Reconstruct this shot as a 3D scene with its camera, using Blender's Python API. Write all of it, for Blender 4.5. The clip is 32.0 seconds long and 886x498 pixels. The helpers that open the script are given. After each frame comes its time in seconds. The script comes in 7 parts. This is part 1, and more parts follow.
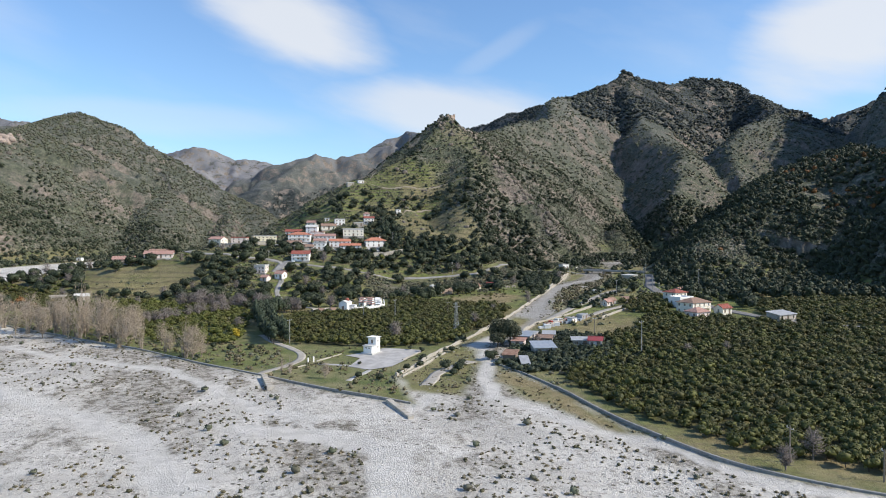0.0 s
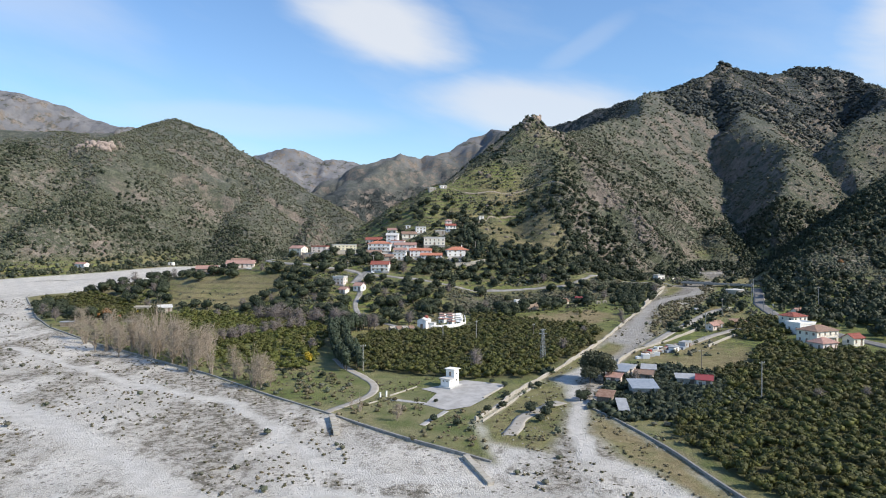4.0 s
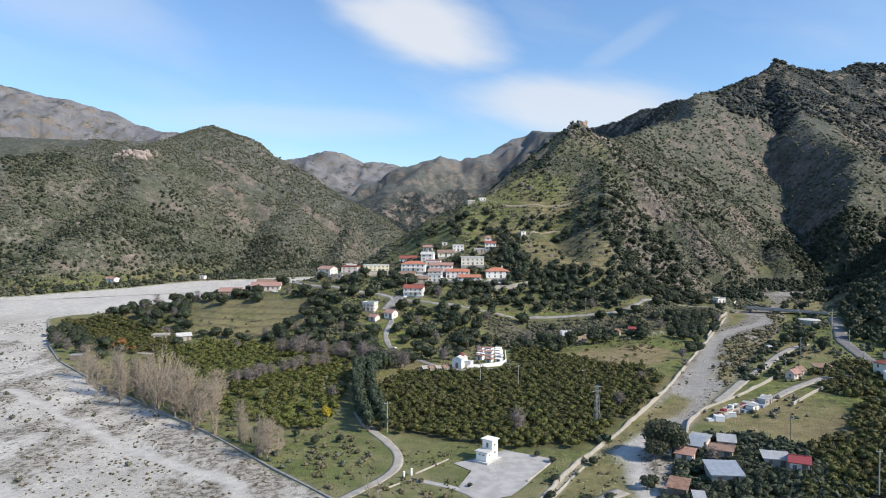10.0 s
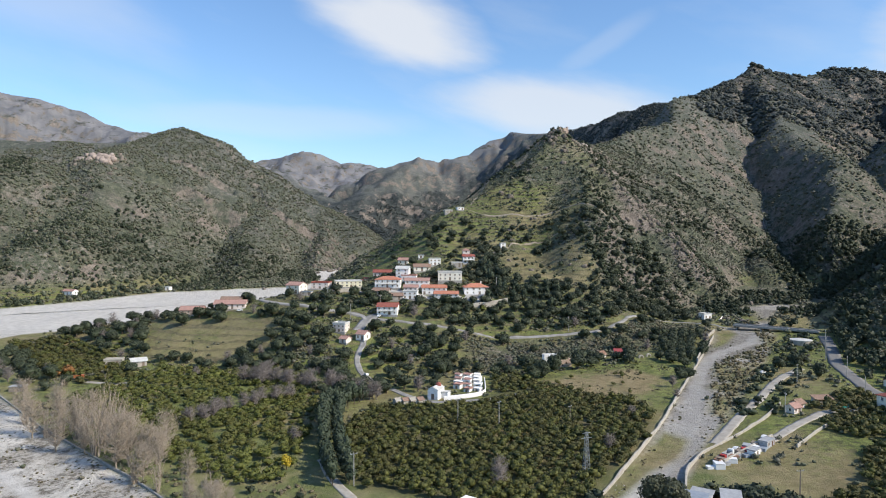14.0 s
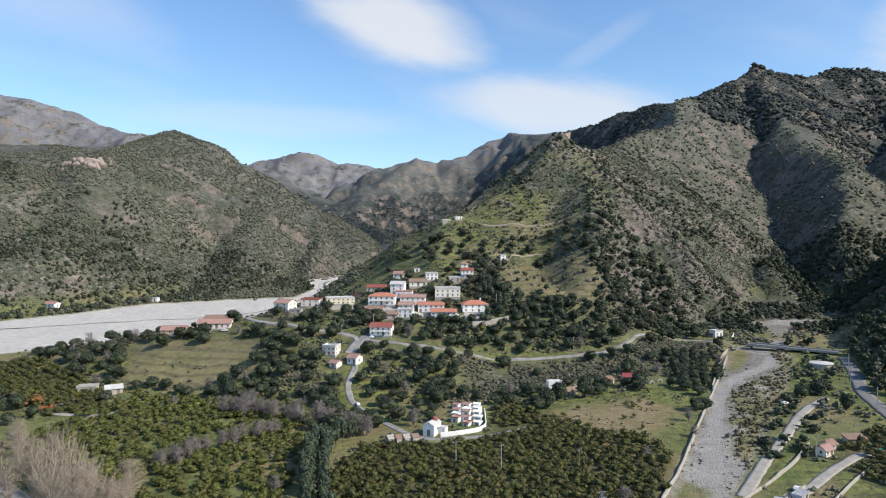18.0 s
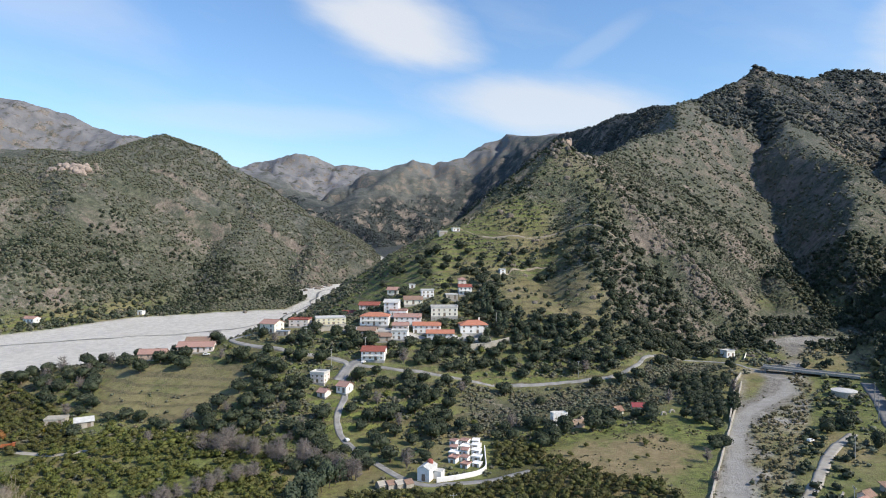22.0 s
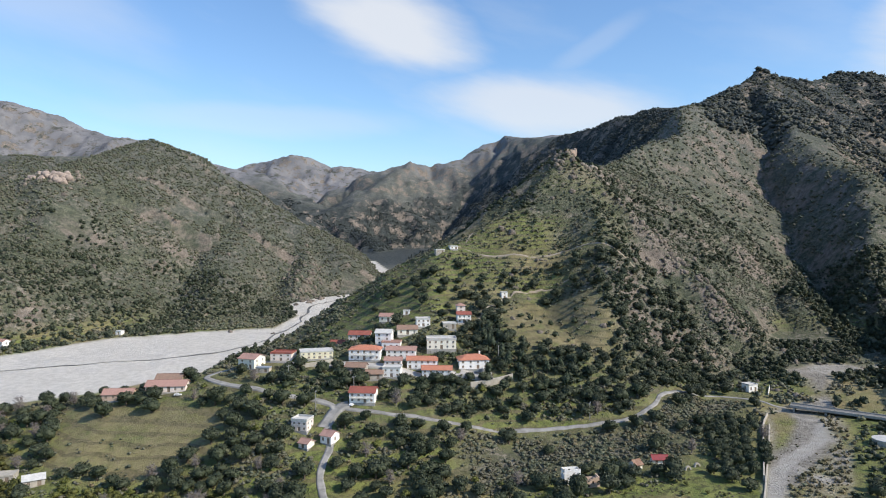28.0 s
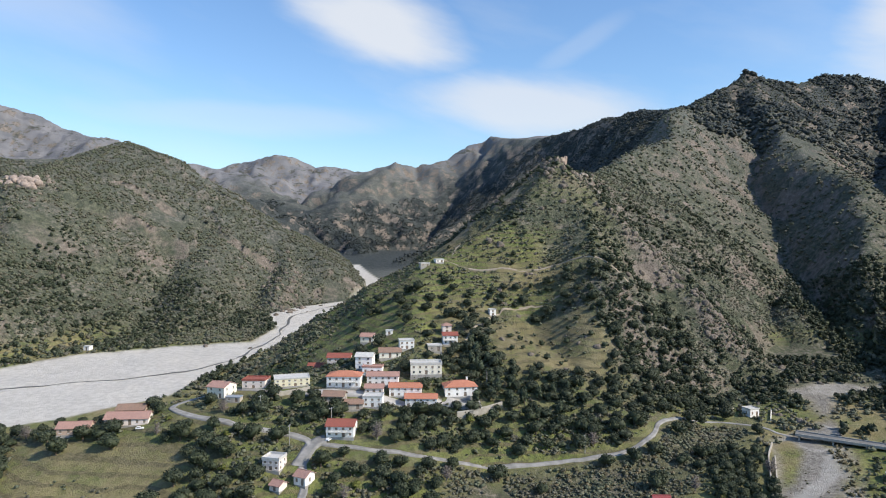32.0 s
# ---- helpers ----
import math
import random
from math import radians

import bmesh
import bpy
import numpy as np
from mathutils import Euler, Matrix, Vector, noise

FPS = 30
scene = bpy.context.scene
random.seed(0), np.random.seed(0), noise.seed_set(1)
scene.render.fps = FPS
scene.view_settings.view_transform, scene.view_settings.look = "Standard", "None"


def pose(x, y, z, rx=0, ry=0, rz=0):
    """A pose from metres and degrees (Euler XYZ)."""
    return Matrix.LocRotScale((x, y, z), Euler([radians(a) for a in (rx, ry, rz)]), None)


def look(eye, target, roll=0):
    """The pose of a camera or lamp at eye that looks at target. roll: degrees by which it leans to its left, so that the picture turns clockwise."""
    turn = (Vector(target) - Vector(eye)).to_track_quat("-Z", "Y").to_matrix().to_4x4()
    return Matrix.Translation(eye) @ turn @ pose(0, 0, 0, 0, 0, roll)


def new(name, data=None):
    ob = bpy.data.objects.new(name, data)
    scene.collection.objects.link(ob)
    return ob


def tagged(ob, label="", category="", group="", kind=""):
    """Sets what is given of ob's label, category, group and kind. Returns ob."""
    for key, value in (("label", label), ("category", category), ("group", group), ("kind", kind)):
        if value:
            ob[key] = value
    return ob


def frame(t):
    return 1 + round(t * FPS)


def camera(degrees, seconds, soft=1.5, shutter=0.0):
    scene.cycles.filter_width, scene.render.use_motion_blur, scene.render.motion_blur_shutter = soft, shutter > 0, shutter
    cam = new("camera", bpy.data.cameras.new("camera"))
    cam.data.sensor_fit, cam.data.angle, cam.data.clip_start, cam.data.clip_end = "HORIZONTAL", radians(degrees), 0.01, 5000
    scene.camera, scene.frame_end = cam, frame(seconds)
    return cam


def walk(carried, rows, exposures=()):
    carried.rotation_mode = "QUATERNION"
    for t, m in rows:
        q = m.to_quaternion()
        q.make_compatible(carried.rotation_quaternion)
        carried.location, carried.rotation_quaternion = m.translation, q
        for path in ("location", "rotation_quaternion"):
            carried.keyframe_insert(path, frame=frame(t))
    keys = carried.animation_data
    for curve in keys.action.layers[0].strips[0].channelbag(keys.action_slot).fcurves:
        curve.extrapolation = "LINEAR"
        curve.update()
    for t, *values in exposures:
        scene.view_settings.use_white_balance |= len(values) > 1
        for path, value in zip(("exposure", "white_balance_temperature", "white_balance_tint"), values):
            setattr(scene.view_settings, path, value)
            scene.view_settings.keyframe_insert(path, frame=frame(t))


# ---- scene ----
cam = camera(66.82, 32.0, 1.0)
PATH = [
    (0.0, pose(0.04, 0.01, 53.22, 89.168, 0, -9.536) @ pose(0, 0, 0, 0, 0, -0.035)),
    (0.5, pose(0.65, 3.28, 54.46, 89.097, 0, -6.833) @ pose(0, 0, 0, 0, 0, 0.011)),
    (1.0, pose(1.25, 6.57, 55.71, 89.075, 0, -6.124) @ pose(0, 0, 0, 0, 0, 0.011)),
    (1.5, pose(1.81, 9.87, 56.96, 89.058, 0, -5.927) @ pose(0, 0, 0, 0, 0, 0.009)),
    (2.0, pose(2.31, 13.19, 58.23, 89.039, 0, -5.946) @ pose(0, 0, 0, 0, 0, 0.020)),
    (2.5, pose(2.77, 16.56, 59.51, 88.994, 0, -5.073) @ pose(0, 0, 0, 0, 0, 0.016)),
    (3.0, pose(3.19, 19.94, 60.80, 88.933, 0, -2.320) @ pose(0, 0, 0, 0, 0, 0.027)),
    (3.5, pose(3.62, 23.35, 62.10, 88.928, 0, -2.335) @ pose(0, 0, 0, 0, 0, 0.059)),
    (5.5, pose(5.23, 37.28, 67.27, 88.961, 0, -2.403) @ pose(0, 0, 0, 0, 0, 0.059)),
    (6.0, pose(5.52, 40.72, 68.53, 88.976, 0, -2.425) @ pose(0, 0, 0, 0, 0, 0.096)),
    (7.0, pose(6.05, 47.52, 70.99, 88.969, 0, -2.462) @ pose(0, 0, 0, 0, 0, 0.113)),
    (8.0, pose(6.44, 54.30, 73.52, 88.984, 0, -2.513) @ pose(0, 0, 0, 0, 0, 0.118)),
    (9.0, pose(6.82, 61.07, 76.14, 88.976, 0, -2.564) @ pose(0, 0, 0, 0, 0, 0.152)),
    (9.5, pose(6.99, 64.47, 77.46, 88.968, 0, -1.308) @ pose(0, 0, 0, 0, 0, 0.089)),
    (10.0, pose(7.18, 67.85, 78.79, 88.947, 0, 1.109) @ pose(0, 0, 0, 0, 0, 0.109)),
    (10.5, pose(7.38, 71.21, 80.13, 88.935, 0, 1.422) @ pose(0, 0, 0, 0, 0, 0.174)),
    (11.0, pose(7.57, 74.54, 81.46, 88.937, 0, -0.620) @ pose(0, 0, 0, 0, 0, 0.140)),
    (12.0, pose(7.87, 81.10, 84.14, 88.933, 0, -0.663) @ pose(0, 0, 0, 0, 0, 0.142)),
    (13.0, pose(8.16, 87.61, 86.78, 88.943, 0, -0.704) @ pose(0, 0, 0, 0, 0, 0.148)),
    (14.0, pose(8.42, 94.22, 89.28, 88.957, 0, -0.747) @ pose(0, 0, 0, 0, 0, 0.110)),
    (14.5, pose(8.57, 97.56, 90.54, 88.966, 0, -0.755) @ pose(0, 0, 0, 0, 0, 0.124)),
    (16.5, pose(9.08, 111.19, 95.76, 88.936, 0, -0.833) @ pose(0, 0, 0, 0, 0, 0.095)),
    (17.0, pose(9.24, 114.58, 97.06, 88.929, 0, -0.849) @ pose(0, 0, 0, 0, 0, 0.083)),
    (18.0, pose(9.53, 121.36, 99.67, 88.916, 0, -0.895) @ pose(0, 0, 0, 0, 0, 0.058)),
    (19.0, pose(9.82, 128.18, 102.34, 88.943, 0, -0.943) @ pose(0, 0, 0, 0, 0, 0.017)),
    (20.0, pose(10.06, 135.01, 105.01, 88.951, 0, -1.022) @ pose(0, 0, 0, 0, 0, 0.032)),
    (21.0, pose(10.27, 141.85, 107.65, 88.948, 0, -1.083) @ pose(0, 0, 0, 0, 0, 0.017)),
    (22.0, pose(10.44, 148.64, 110.19, 88.951, 0, -1.135) @ pose(0, 0, 0, 0, 0, 0.011)),
    (23.0, pose(10.51, 155.44, 112.68, 88.942, 0, -1.186) @ pose(0, 0, 0, 0, 0, -0.003)),
    (24.0, pose(10.67, 162.18, 115.22, 88.906, 0, -1.239) @ pose(0, 0, 0, 0, 0, 0.029)),
    (25.0, pose(10.89, 168.91, 117.86, 88.882, 0, -1.289) @ pose(0, 0, 0, 0, 0, 0.030)),
    (25.5, pose(11.01, 172.27, 119.19, 88.885, 0, -1.300) @ pose(0, 0, 0, 0, 0, 0.021)),
    (27.5, pose(11.38, 185.54, 124.54, 88.929, 0, -1.349) @ pose(0, 0, 0, 0, 0, 0.047)),
    (28.0, pose(11.47, 188.85, 125.86, 88.937, 0, -1.363) @ pose(0, 0, 0, 0, 0, 0.018)),
    (29.0, pose(11.70, 195.47, 128.48, 88.923, 0, -1.392) @ pose(0, 0, 0, 0, 0, 0.015)),
    (30.0, pose(11.98, 202.17, 131.18, 88.898, 0, -1.437) @ pose(0, 0, 0, 0, 0, 0.020)),
    (31.0, pose(12.30, 208.89, 133.85, 88.888, 0, -1.455) @ pose(0, 0, 0, 0, 0, 0.023)),
    (31.5, pose(12.46, 212.25, 135.20, 88.877, 0, -1.628) @ pose(0, 0, 0, 0, 0, 0.028)),
    (32.0, pose(12.64, 215.61, 136.53, 88.879, 0, -2.581) @ pose(0, 0, 0, 0, 0, 0.043)),
]
walk(cam, PATH, [(0.0, 0.40, 6600, 10), (32.0, 0.40, 6600, 10)])

UNIT = 1.45     # metres in one unit of the plan by which the place is laid out below

# ---- world, sun ----
SUN_AZIMUTH = (0.919, -0.394)     # unit way towards the sun, in plan
SUN_ELEVATION = 37.5
world = bpy.data.worlds.new("sky")
scene.world = world
world.use_nodes = True
wt = world.node_tree
wt.nodes.clear()
w_out = wt.nodes.new("ShaderNodeOutputWorld")
w_bg = wt.nodes.new("ShaderNodeBackground")
w_sky = wt.nodes.new("ShaderNodeTexSky")
w_sky.sky_type = "NISHITA"
w_sky.sun_disc = False
w_sky.sun_elevation = radians(SUN_ELEVATION)
w_sky.sun_rotation = math.atan2(SUN_AZIMUTH[0], SUN_AZIMUTH[1])
w_sky.air_density, w_sky.dust_density, w_sky.ozone_density = 1.15, 0.25, 2.6
w_bg.inputs["Strength"].default_value = 0.125
wt.links.new(w_bg.outputs[0], w_out.inputs[0])
# thin white clouds, fixed in the sky
w_xyz = wt.nodes.new("ShaderNodeSeparateXYZ")
wt.links.new(wt.nodes.new("ShaderNodeTexCoord").outputs["Generated"], w_xyz.inputs[0])


def sky_math(op, a, b=0.0, clamp=False):
    m = wt.nodes.new("ShaderNodeMath")
    m.operation, m.use_clamp = op, clamp
    for sock, v in ((m.inputs[0], a), (m.inputs[1], b)):
        if isinstance(v, (int, float)):
            sock.default_value = v
        else:
            wt.links.new(v, sock)
    return m.outputs[0]


def sky_noise(scale, detail, vector):
    n = wt.nodes.new("ShaderNodeTexNoise")
    n.inputs["Scale"].default_value, n.inputs["Detail"].default_value, n.inputs["Roughness"].default_value = scale, detail, 0.55
    wt.links.new(vector, n.inputs["Vector"])
    return n.outputs["Fac"]


az = sky_math("ARCTAN2", w_xyz.outputs["X"], w_xyz.outputs["Y"])
el = sky_math("ARCSINE", w_xyz.outputs["Z"])
w_uv = wt.nodes.new("ShaderNodeCombineXYZ")
wt.links.new(sky_math("MULTIPLY", az, 1.0), w_uv.inputs[0])
wt.links.new(sky_math("MULTIPLY", sky_math("ADD", el, sky_math("MULTIPLY", az, 0.25)), 3.2), w_uv.inputs[1])
rag = sky_math("SUBTRACT", sky_noise(5.0, 5, w_uv.outputs[0]), 0.5)
cover = sky_math("MULTIPLY", sky_math("SUBTRACT", sky_noise(2.6, 6, w_uv.outputs[0]), 0.50), 0.9, True)
for deg_az, deg_el, wide, high, tilt, thick in ((-3.0, 17.2, 8.0, 3.6, -0.25, 1.0), (10.5, 10.6, 12.0, 3.0, -0.10, 0.85), (41.0, 15.5, 9.0, 5.5, 0.2, 1.0), (14.0, 15.5, 4.0, 1.2, 0.5, 0.18), (-34.0, 19.0, 14.0, 5.0, -0.3, 0.35), (-14.0, 9.5, 14.0, 1.6, 0.0, 0.30)):
    du = sky_math("SUBTRACT", az, radians(deg_az))
    dv = sky_math("SUBTRACT", sky_math("SUBTRACT", el, radians(deg_el)), sky_math("MULTIPLY", du, tilt))
    r = sky_math("SQRT", sky_math("ADD", sky_math("POWER", sky_math("DIVIDE", sky_math("ABSOLUTE", du), radians(wide)), 2.0), sky_math("POWER", sky_math("DIVIDE", sky_math("ABSOLUTE", dv), radians(high)), 2.0)))
    r = sky_math("ADD", r, sky_math("MULTIPLY", rag, 0.9))
    soft = wt.nodes.new("ShaderNodeMapRange")
    soft.interpolation_type = "SMOOTHSTEP"
    soft.inputs["From Min"].default_value, soft.inputs["From Max"].default_value = 1.15, 0.35
    soft.inputs["To Max"].default_value = thick
    wt.links.new(r, soft.inputs["Value"])
    cover = sky_math("MAXIMUM", cover, soft.outputs[0])
w_mix = wt.nodes.new("ShaderNodeMix")
w_mix.data_type = "RGBA"
wt.links.new(sky_math("MULTIPLY", cover, 0.85, True), w_mix.inputs["Factor"])
w_tint = wt.nodes.new("ShaderNodeMix")
w_tint.data_type, w_tint.blend_type = "RGBA", "MULTIPLY"
w_tint.inputs["Factor"].default_value = 1.0
w_tint.inputs["B"].default_value = (0.80, 0.96, 1.14, 1)
wt.links.new(w_sky.outputs[0], w_tint.inputs["A"])
wt.links.new(w_tint.outputs["Result"], w_mix.inputs["A"])
w_mix.inputs["B"].default_value = (5.0, 5.2, 5.5, 1)
wt.links.new(w_mix.outputs["Result"], w_bg.inputs["Color"])

sun_data = bpy.data.lights.new("sun", "SUN")
sun_data.energy, sun_data.angle, sun_data.color = 4.1, radians(0.6), (1.0, 0.925, 0.80)
sun = new("sun", sun_data)
ce = math.cos(radians(SUN_ELEVATION))
sun.matrix_world = look((300 * SUN_AZIMUTH[0] * ce, 300 * SUN_AZIMUTH[1] * ce, 300 * math.sin(radians(SUN_ELEVATION))), (0, 0, 0))


# ---- material helpers ----
class Nodes:
    """Short way to write a node material."""

    def __init__(self, name, rough=0.9, metal=0.0):
        self.mat = bpy.data.materials.new(name)
        self.mat.use_nodes = True
        self.tree = self.mat.node_tree
        self.bsdf = self.tree.nodes["Principled BSDF"]
        self.bsdf.inputs["Roughness"].default_value = rough
        self.bsdf.inputs["Metallic"].default_value = metal
        self.bsdf.inputs["Specular IOR Level"].default_value = 0.25
        self.coord = self.tree.nodes.new("ShaderNodeTexCoord").outputs["Object"]

    def link(self, a, b):
        self.tree.links.new(a, b)

    def noise(self, scale, detail=4, rough=0.55, low=0.35, high=0.65, coord=None, stretch=None):
        n = self.tree.nodes.new("ShaderNodeTexNoise")
        n.inputs["Scale"].default_value, n.inputs["Detail"].default_value, n.inputs["Roughness"].default_value = scale, detail, rough
        src = coord or self.coord
        if stretch:
            m = self.tree.nodes.new("ShaderNodeMapping")
            m.inputs["Scale"].default_value = stretch
            self.link(src, m.inputs[0])
            src = m.outputs[0]
        self.link(src, n.inputs["Vector"])
        return self.ramp(n.outputs["Fac"], low, high)

    def cells(self, scale, low=0.0, high=1.0, feature="F1", output="Distance"):
        n = self.tree.nodes.new("ShaderNodeTexVoronoi")
        n.feature = feature
        n.inputs["Scale"].default_value = scale
        self.link(self.coord, n.inputs["Vector"])
        return n.outputs[output] if output == "Color" else self.ramp(n.outputs[output], low, high)

    def ramp(self, value, low, high):
        m = self.tree.nodes.new("ShaderNodeMapRange")
        m.interpolation_type = "SMOOTHSTEP"
        m.inputs["From Min"].default_value, m.inputs["From Max"].default_value = low, high
        self.link(value, m.inputs["Value"])
        return m.outputs[0]

    def mix(self, fac, a, b):
        m = self.tree.nodes.new("ShaderNodeMix")
        m.data_type = "RGBA"
        for sock, v in ((m.inputs["Factor"], fac), (m.inputs["A"], a), (m.inputs["B"], b)):
            if isinstance(v, (int, float)):
                sock.default_value = v
            elif isinstance(v, tuple):
                sock.default_value = (*v, 1)
            else:
                self.link(v, sock)
        return m.outputs["Result"]

    def math(self, op, a, b=0.0):
        m = self.tree.nodes.new("ShaderNodeMath")
        m.operation = op
        m.use_clamp = op != "POWER"
        for sock, v in ((m.inputs[0], a), (m.inputs[1], b)):
            if isinstance(v, (int, float)):
                sock.default_value = v
            else:
                self.link(v, sock)
        return m.outputs[0]

    def math_free(self, op, a, b=0.0):
        out = self.math(op, a, b)
        out.node.use_clamp = False
        return out

    def attr(self, name):
        n = self.tree.nodes.new("ShaderNodeAttribute")
        n.attribute_name = name
        return n

    def up(self):
        g = self.tree.nodes.new("ShaderNodeNewGeometry")
        s = self.tree.nodes.new("ShaderNodeSeparateXYZ")
        self.link(g.outputs["True Normal"], s.inputs[0])
        return s.outputs["Z"]

    def island(self):
        return self.tree.nodes.new("ShaderNodeNewGeometry").outputs["Random Per Island"]

    def each(self):
        return self.tree.nodes.new("ShaderNodeObjectInfo").outputs["Random"]

    def done(self, color, bump=None, strength=0.3, distance=0.1):
        if isinstance(color, tuple):
            self.bsdf.inputs["Base Color"].default_value = (*color, 1)
        else:
            self.link(color, self.bsdf.inputs["Base Color"])
        if bump is not None:
            b = self.tree.nodes.new("ShaderNodeBump")
            b.inputs["Strength"].default_value, b.inputs["Distance"].default_value = strength, distance * UNIT
            self.link(bump, b.inputs["Height"])
            self.link(b.outputs[0], self.bsdf.inputs["Normal"])
        return self.mat


def ground_material():
    """Gravel bed, grass, tilled ground, scrub slope and bare rock, chosen by the plan's zones."""
    m = Nodes("ground", 0.95)
    za, zb = m.attr("zone_a"), m.attr("zone_b")
    sa = m.tree.nodes.new("ShaderNodeSeparateColor")
    sb = m.tree.nodes.new("ShaderNodeSeparateColor")
    m.link(za.outputs["Color"], sa.inputs[0])
    m.link(zb.outputs["Color"], sb.inputs[0])
    gravel, grass, soil = sa.outputs
    dry, slope, track = sb.outputs
    # scrub slope: dark bushes, olive grass, tan earth
    earth = m.mix(m.noise(0.02, 7), (0.165, 0.150, 0.124), (0.270, 0.240, 0.195))
    herb = m.mix(m.noise(0.06, 8, 0.7), (0.105, 0.112, 0.068), (0.190, 0.188, 0.125))
    cover = m.mix(m.noise(0.035, 8, 0.65, 0.40, 0.60), earth, herb)
    bush = m.mix(m.noise(0.5, 3), (0.040, 0.050, 0.032), (0.086, 0.098, 0.062))
    clumps = m.noise(0.22, 12, 0.85, 0.455, 0.525)
    cover = m.mix(clumps, cover, bush)
    cover = m.mix(m.math("MULTIPLY", m.noise(0.75, 8, 0.8, 0.52, 0.60), 0.75), cover, (0.045, 0.053, 0.034))
    rock = m.mix(m.noise(0.25, 8, 0.7), (0.135, 0.115, 0.098), (0.275, 0.232, 0.192))
    rock = m.mix(m.noise(1.1, 6, 0.7, 0.5, 0.7), rock, (0.10, 0.085, 0.07))
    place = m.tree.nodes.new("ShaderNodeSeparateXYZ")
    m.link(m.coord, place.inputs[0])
    # bare grey rock of the far mountains, cooled in colour for distance haze
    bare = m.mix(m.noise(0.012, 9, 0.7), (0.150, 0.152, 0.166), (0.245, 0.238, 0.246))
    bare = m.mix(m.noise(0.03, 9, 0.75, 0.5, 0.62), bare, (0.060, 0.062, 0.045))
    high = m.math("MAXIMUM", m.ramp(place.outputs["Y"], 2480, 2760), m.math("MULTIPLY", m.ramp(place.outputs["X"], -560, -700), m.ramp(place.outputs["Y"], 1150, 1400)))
    # blue-grey blended into the slopes with distance, painted in for haze
    haze_grey = m.mix(m.noise(0.05, 9, 0.75), (0.070, 0.078, 0.082), (0.150, 0.155, 0.164))
    cover = m.mix(m.math("MULTIPLY", m.ramp(place.outputs["Y"], 560, 1250), 0.5), cover, haze_grey)
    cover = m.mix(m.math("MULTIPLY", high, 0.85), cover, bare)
    cover = m.mix(m.math("MULTIPLY", m.noise(0.9, 8, 0.8, 0.55, 0.66), m.noise(0.05, 5, 0.6, 0.42, 0.58)), cover, (0.270, 0.245, 0.215))
    # evergreen wood over the sides of the back valley, up to a ragged line, darkened to paint in the valley's shade
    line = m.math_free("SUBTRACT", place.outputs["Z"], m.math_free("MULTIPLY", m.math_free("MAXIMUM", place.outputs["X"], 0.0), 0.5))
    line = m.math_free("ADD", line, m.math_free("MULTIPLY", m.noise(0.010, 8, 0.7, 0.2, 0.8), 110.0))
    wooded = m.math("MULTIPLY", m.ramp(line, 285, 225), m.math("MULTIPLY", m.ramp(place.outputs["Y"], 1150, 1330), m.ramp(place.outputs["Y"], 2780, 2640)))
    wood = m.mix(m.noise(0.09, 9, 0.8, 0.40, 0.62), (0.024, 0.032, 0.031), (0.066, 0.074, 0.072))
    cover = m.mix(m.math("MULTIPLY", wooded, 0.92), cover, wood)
    steep = m.math("MULTIPLY", m.ramp(m.up(), 0.80, 0.66), m.noise(0.03, 6, 0.6, 0.47, 0.6))
    cover = m.mix(steep, cover, rock)
    # low ground
    green = m.mix(m.noise(0.12, 7, 0.65), (0.118, 0.152, 0.038), (0.225, 0.240, 0.076))
    green = m.mix(m.noise(0.45, 10, 0.82, 0.46, 0.58), green, (0.072, 0.076, 0.034))
    straw = m.mix(m.noise(0.3, 9, 0.75), (0.200, 0.158, 0.080), (0.310, 0.245, 0.140))
    tilled = m.mix(m.noise(0.4, 6), (0.070, 0.062, 0.034), (0.105, 0.100, 0.045))
    low = m.mix(grass, m.mix(m.noise(0.15, 6), (0.120, 0.142, 0.050), (0.225, 0.208, 0.105)), green)
    low = m.mix(soil, low, tilled)
    low = m.mix(m.math("MULTIPLY", dry, m.noise(0.08, 9, 0.75, 0.32, 0.52)), low, straw)
    # old terraces: a band of dry bank at each step of the slope
    step = m.math("FRACT", m.math_free("ADD", m.math_free("DIVIDE", place.outputs["Z"], 2.6), m.math_free("MULTIPLY", m.noise(0.05, 3), 0.5)))
    riser = m.math("MULTIPLY", m.ramp(step, 0.62, 0.74), m.ramp(m.up(), 0.992, 0.965))
    low = m.mix(m.math("MULTIPLY", riser, 0.75), low, m.mix(m.noise(0.5, 7, 0.75), (0.070, 0.066, 0.034), (0.190, 0.155, 0.090)))
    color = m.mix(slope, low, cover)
    # dry river bed: pale grey stones, darker weedy bars
    pale = m.mix(m.noise(0.05, 8, 0.7), (0.470, 0.440, 0.390), (0.640, 0.605, 0.545))
    stones = m.mix(m.cells(2.6, 0.1, 0.75), (0.66, 0.62, 0.555), (0.330, 0.305, 0.265))
    bed = m.mix(m.noise(0.45, 6, 0.7, 0.46, 0.60), pale, stones)
    weed = m.mix(m.noise(0.5, 9, 0.82, 0.45, 0.55), (0.430, 0.395, 0.340), (0.120, 0.104, 0.076))
    bars = m.math("MULTIPLY", m.noise(0.030, 10, 0.74, 0.475, 0.545, stretch=(1.0, 0.5, 1.0)), m.math("SUBTRACT", 1.0, track))
    bed = m.mix(m.math("MULTIPLY", bars, 0.9), bed, weed)
    bed = m.mix(m.math("MULTIPLY", track, 0.85), bed, m.mix(m.noise(0.3, 5), (0.50, 0.475, 0.43), (0.62, 0.59, 0.54)))
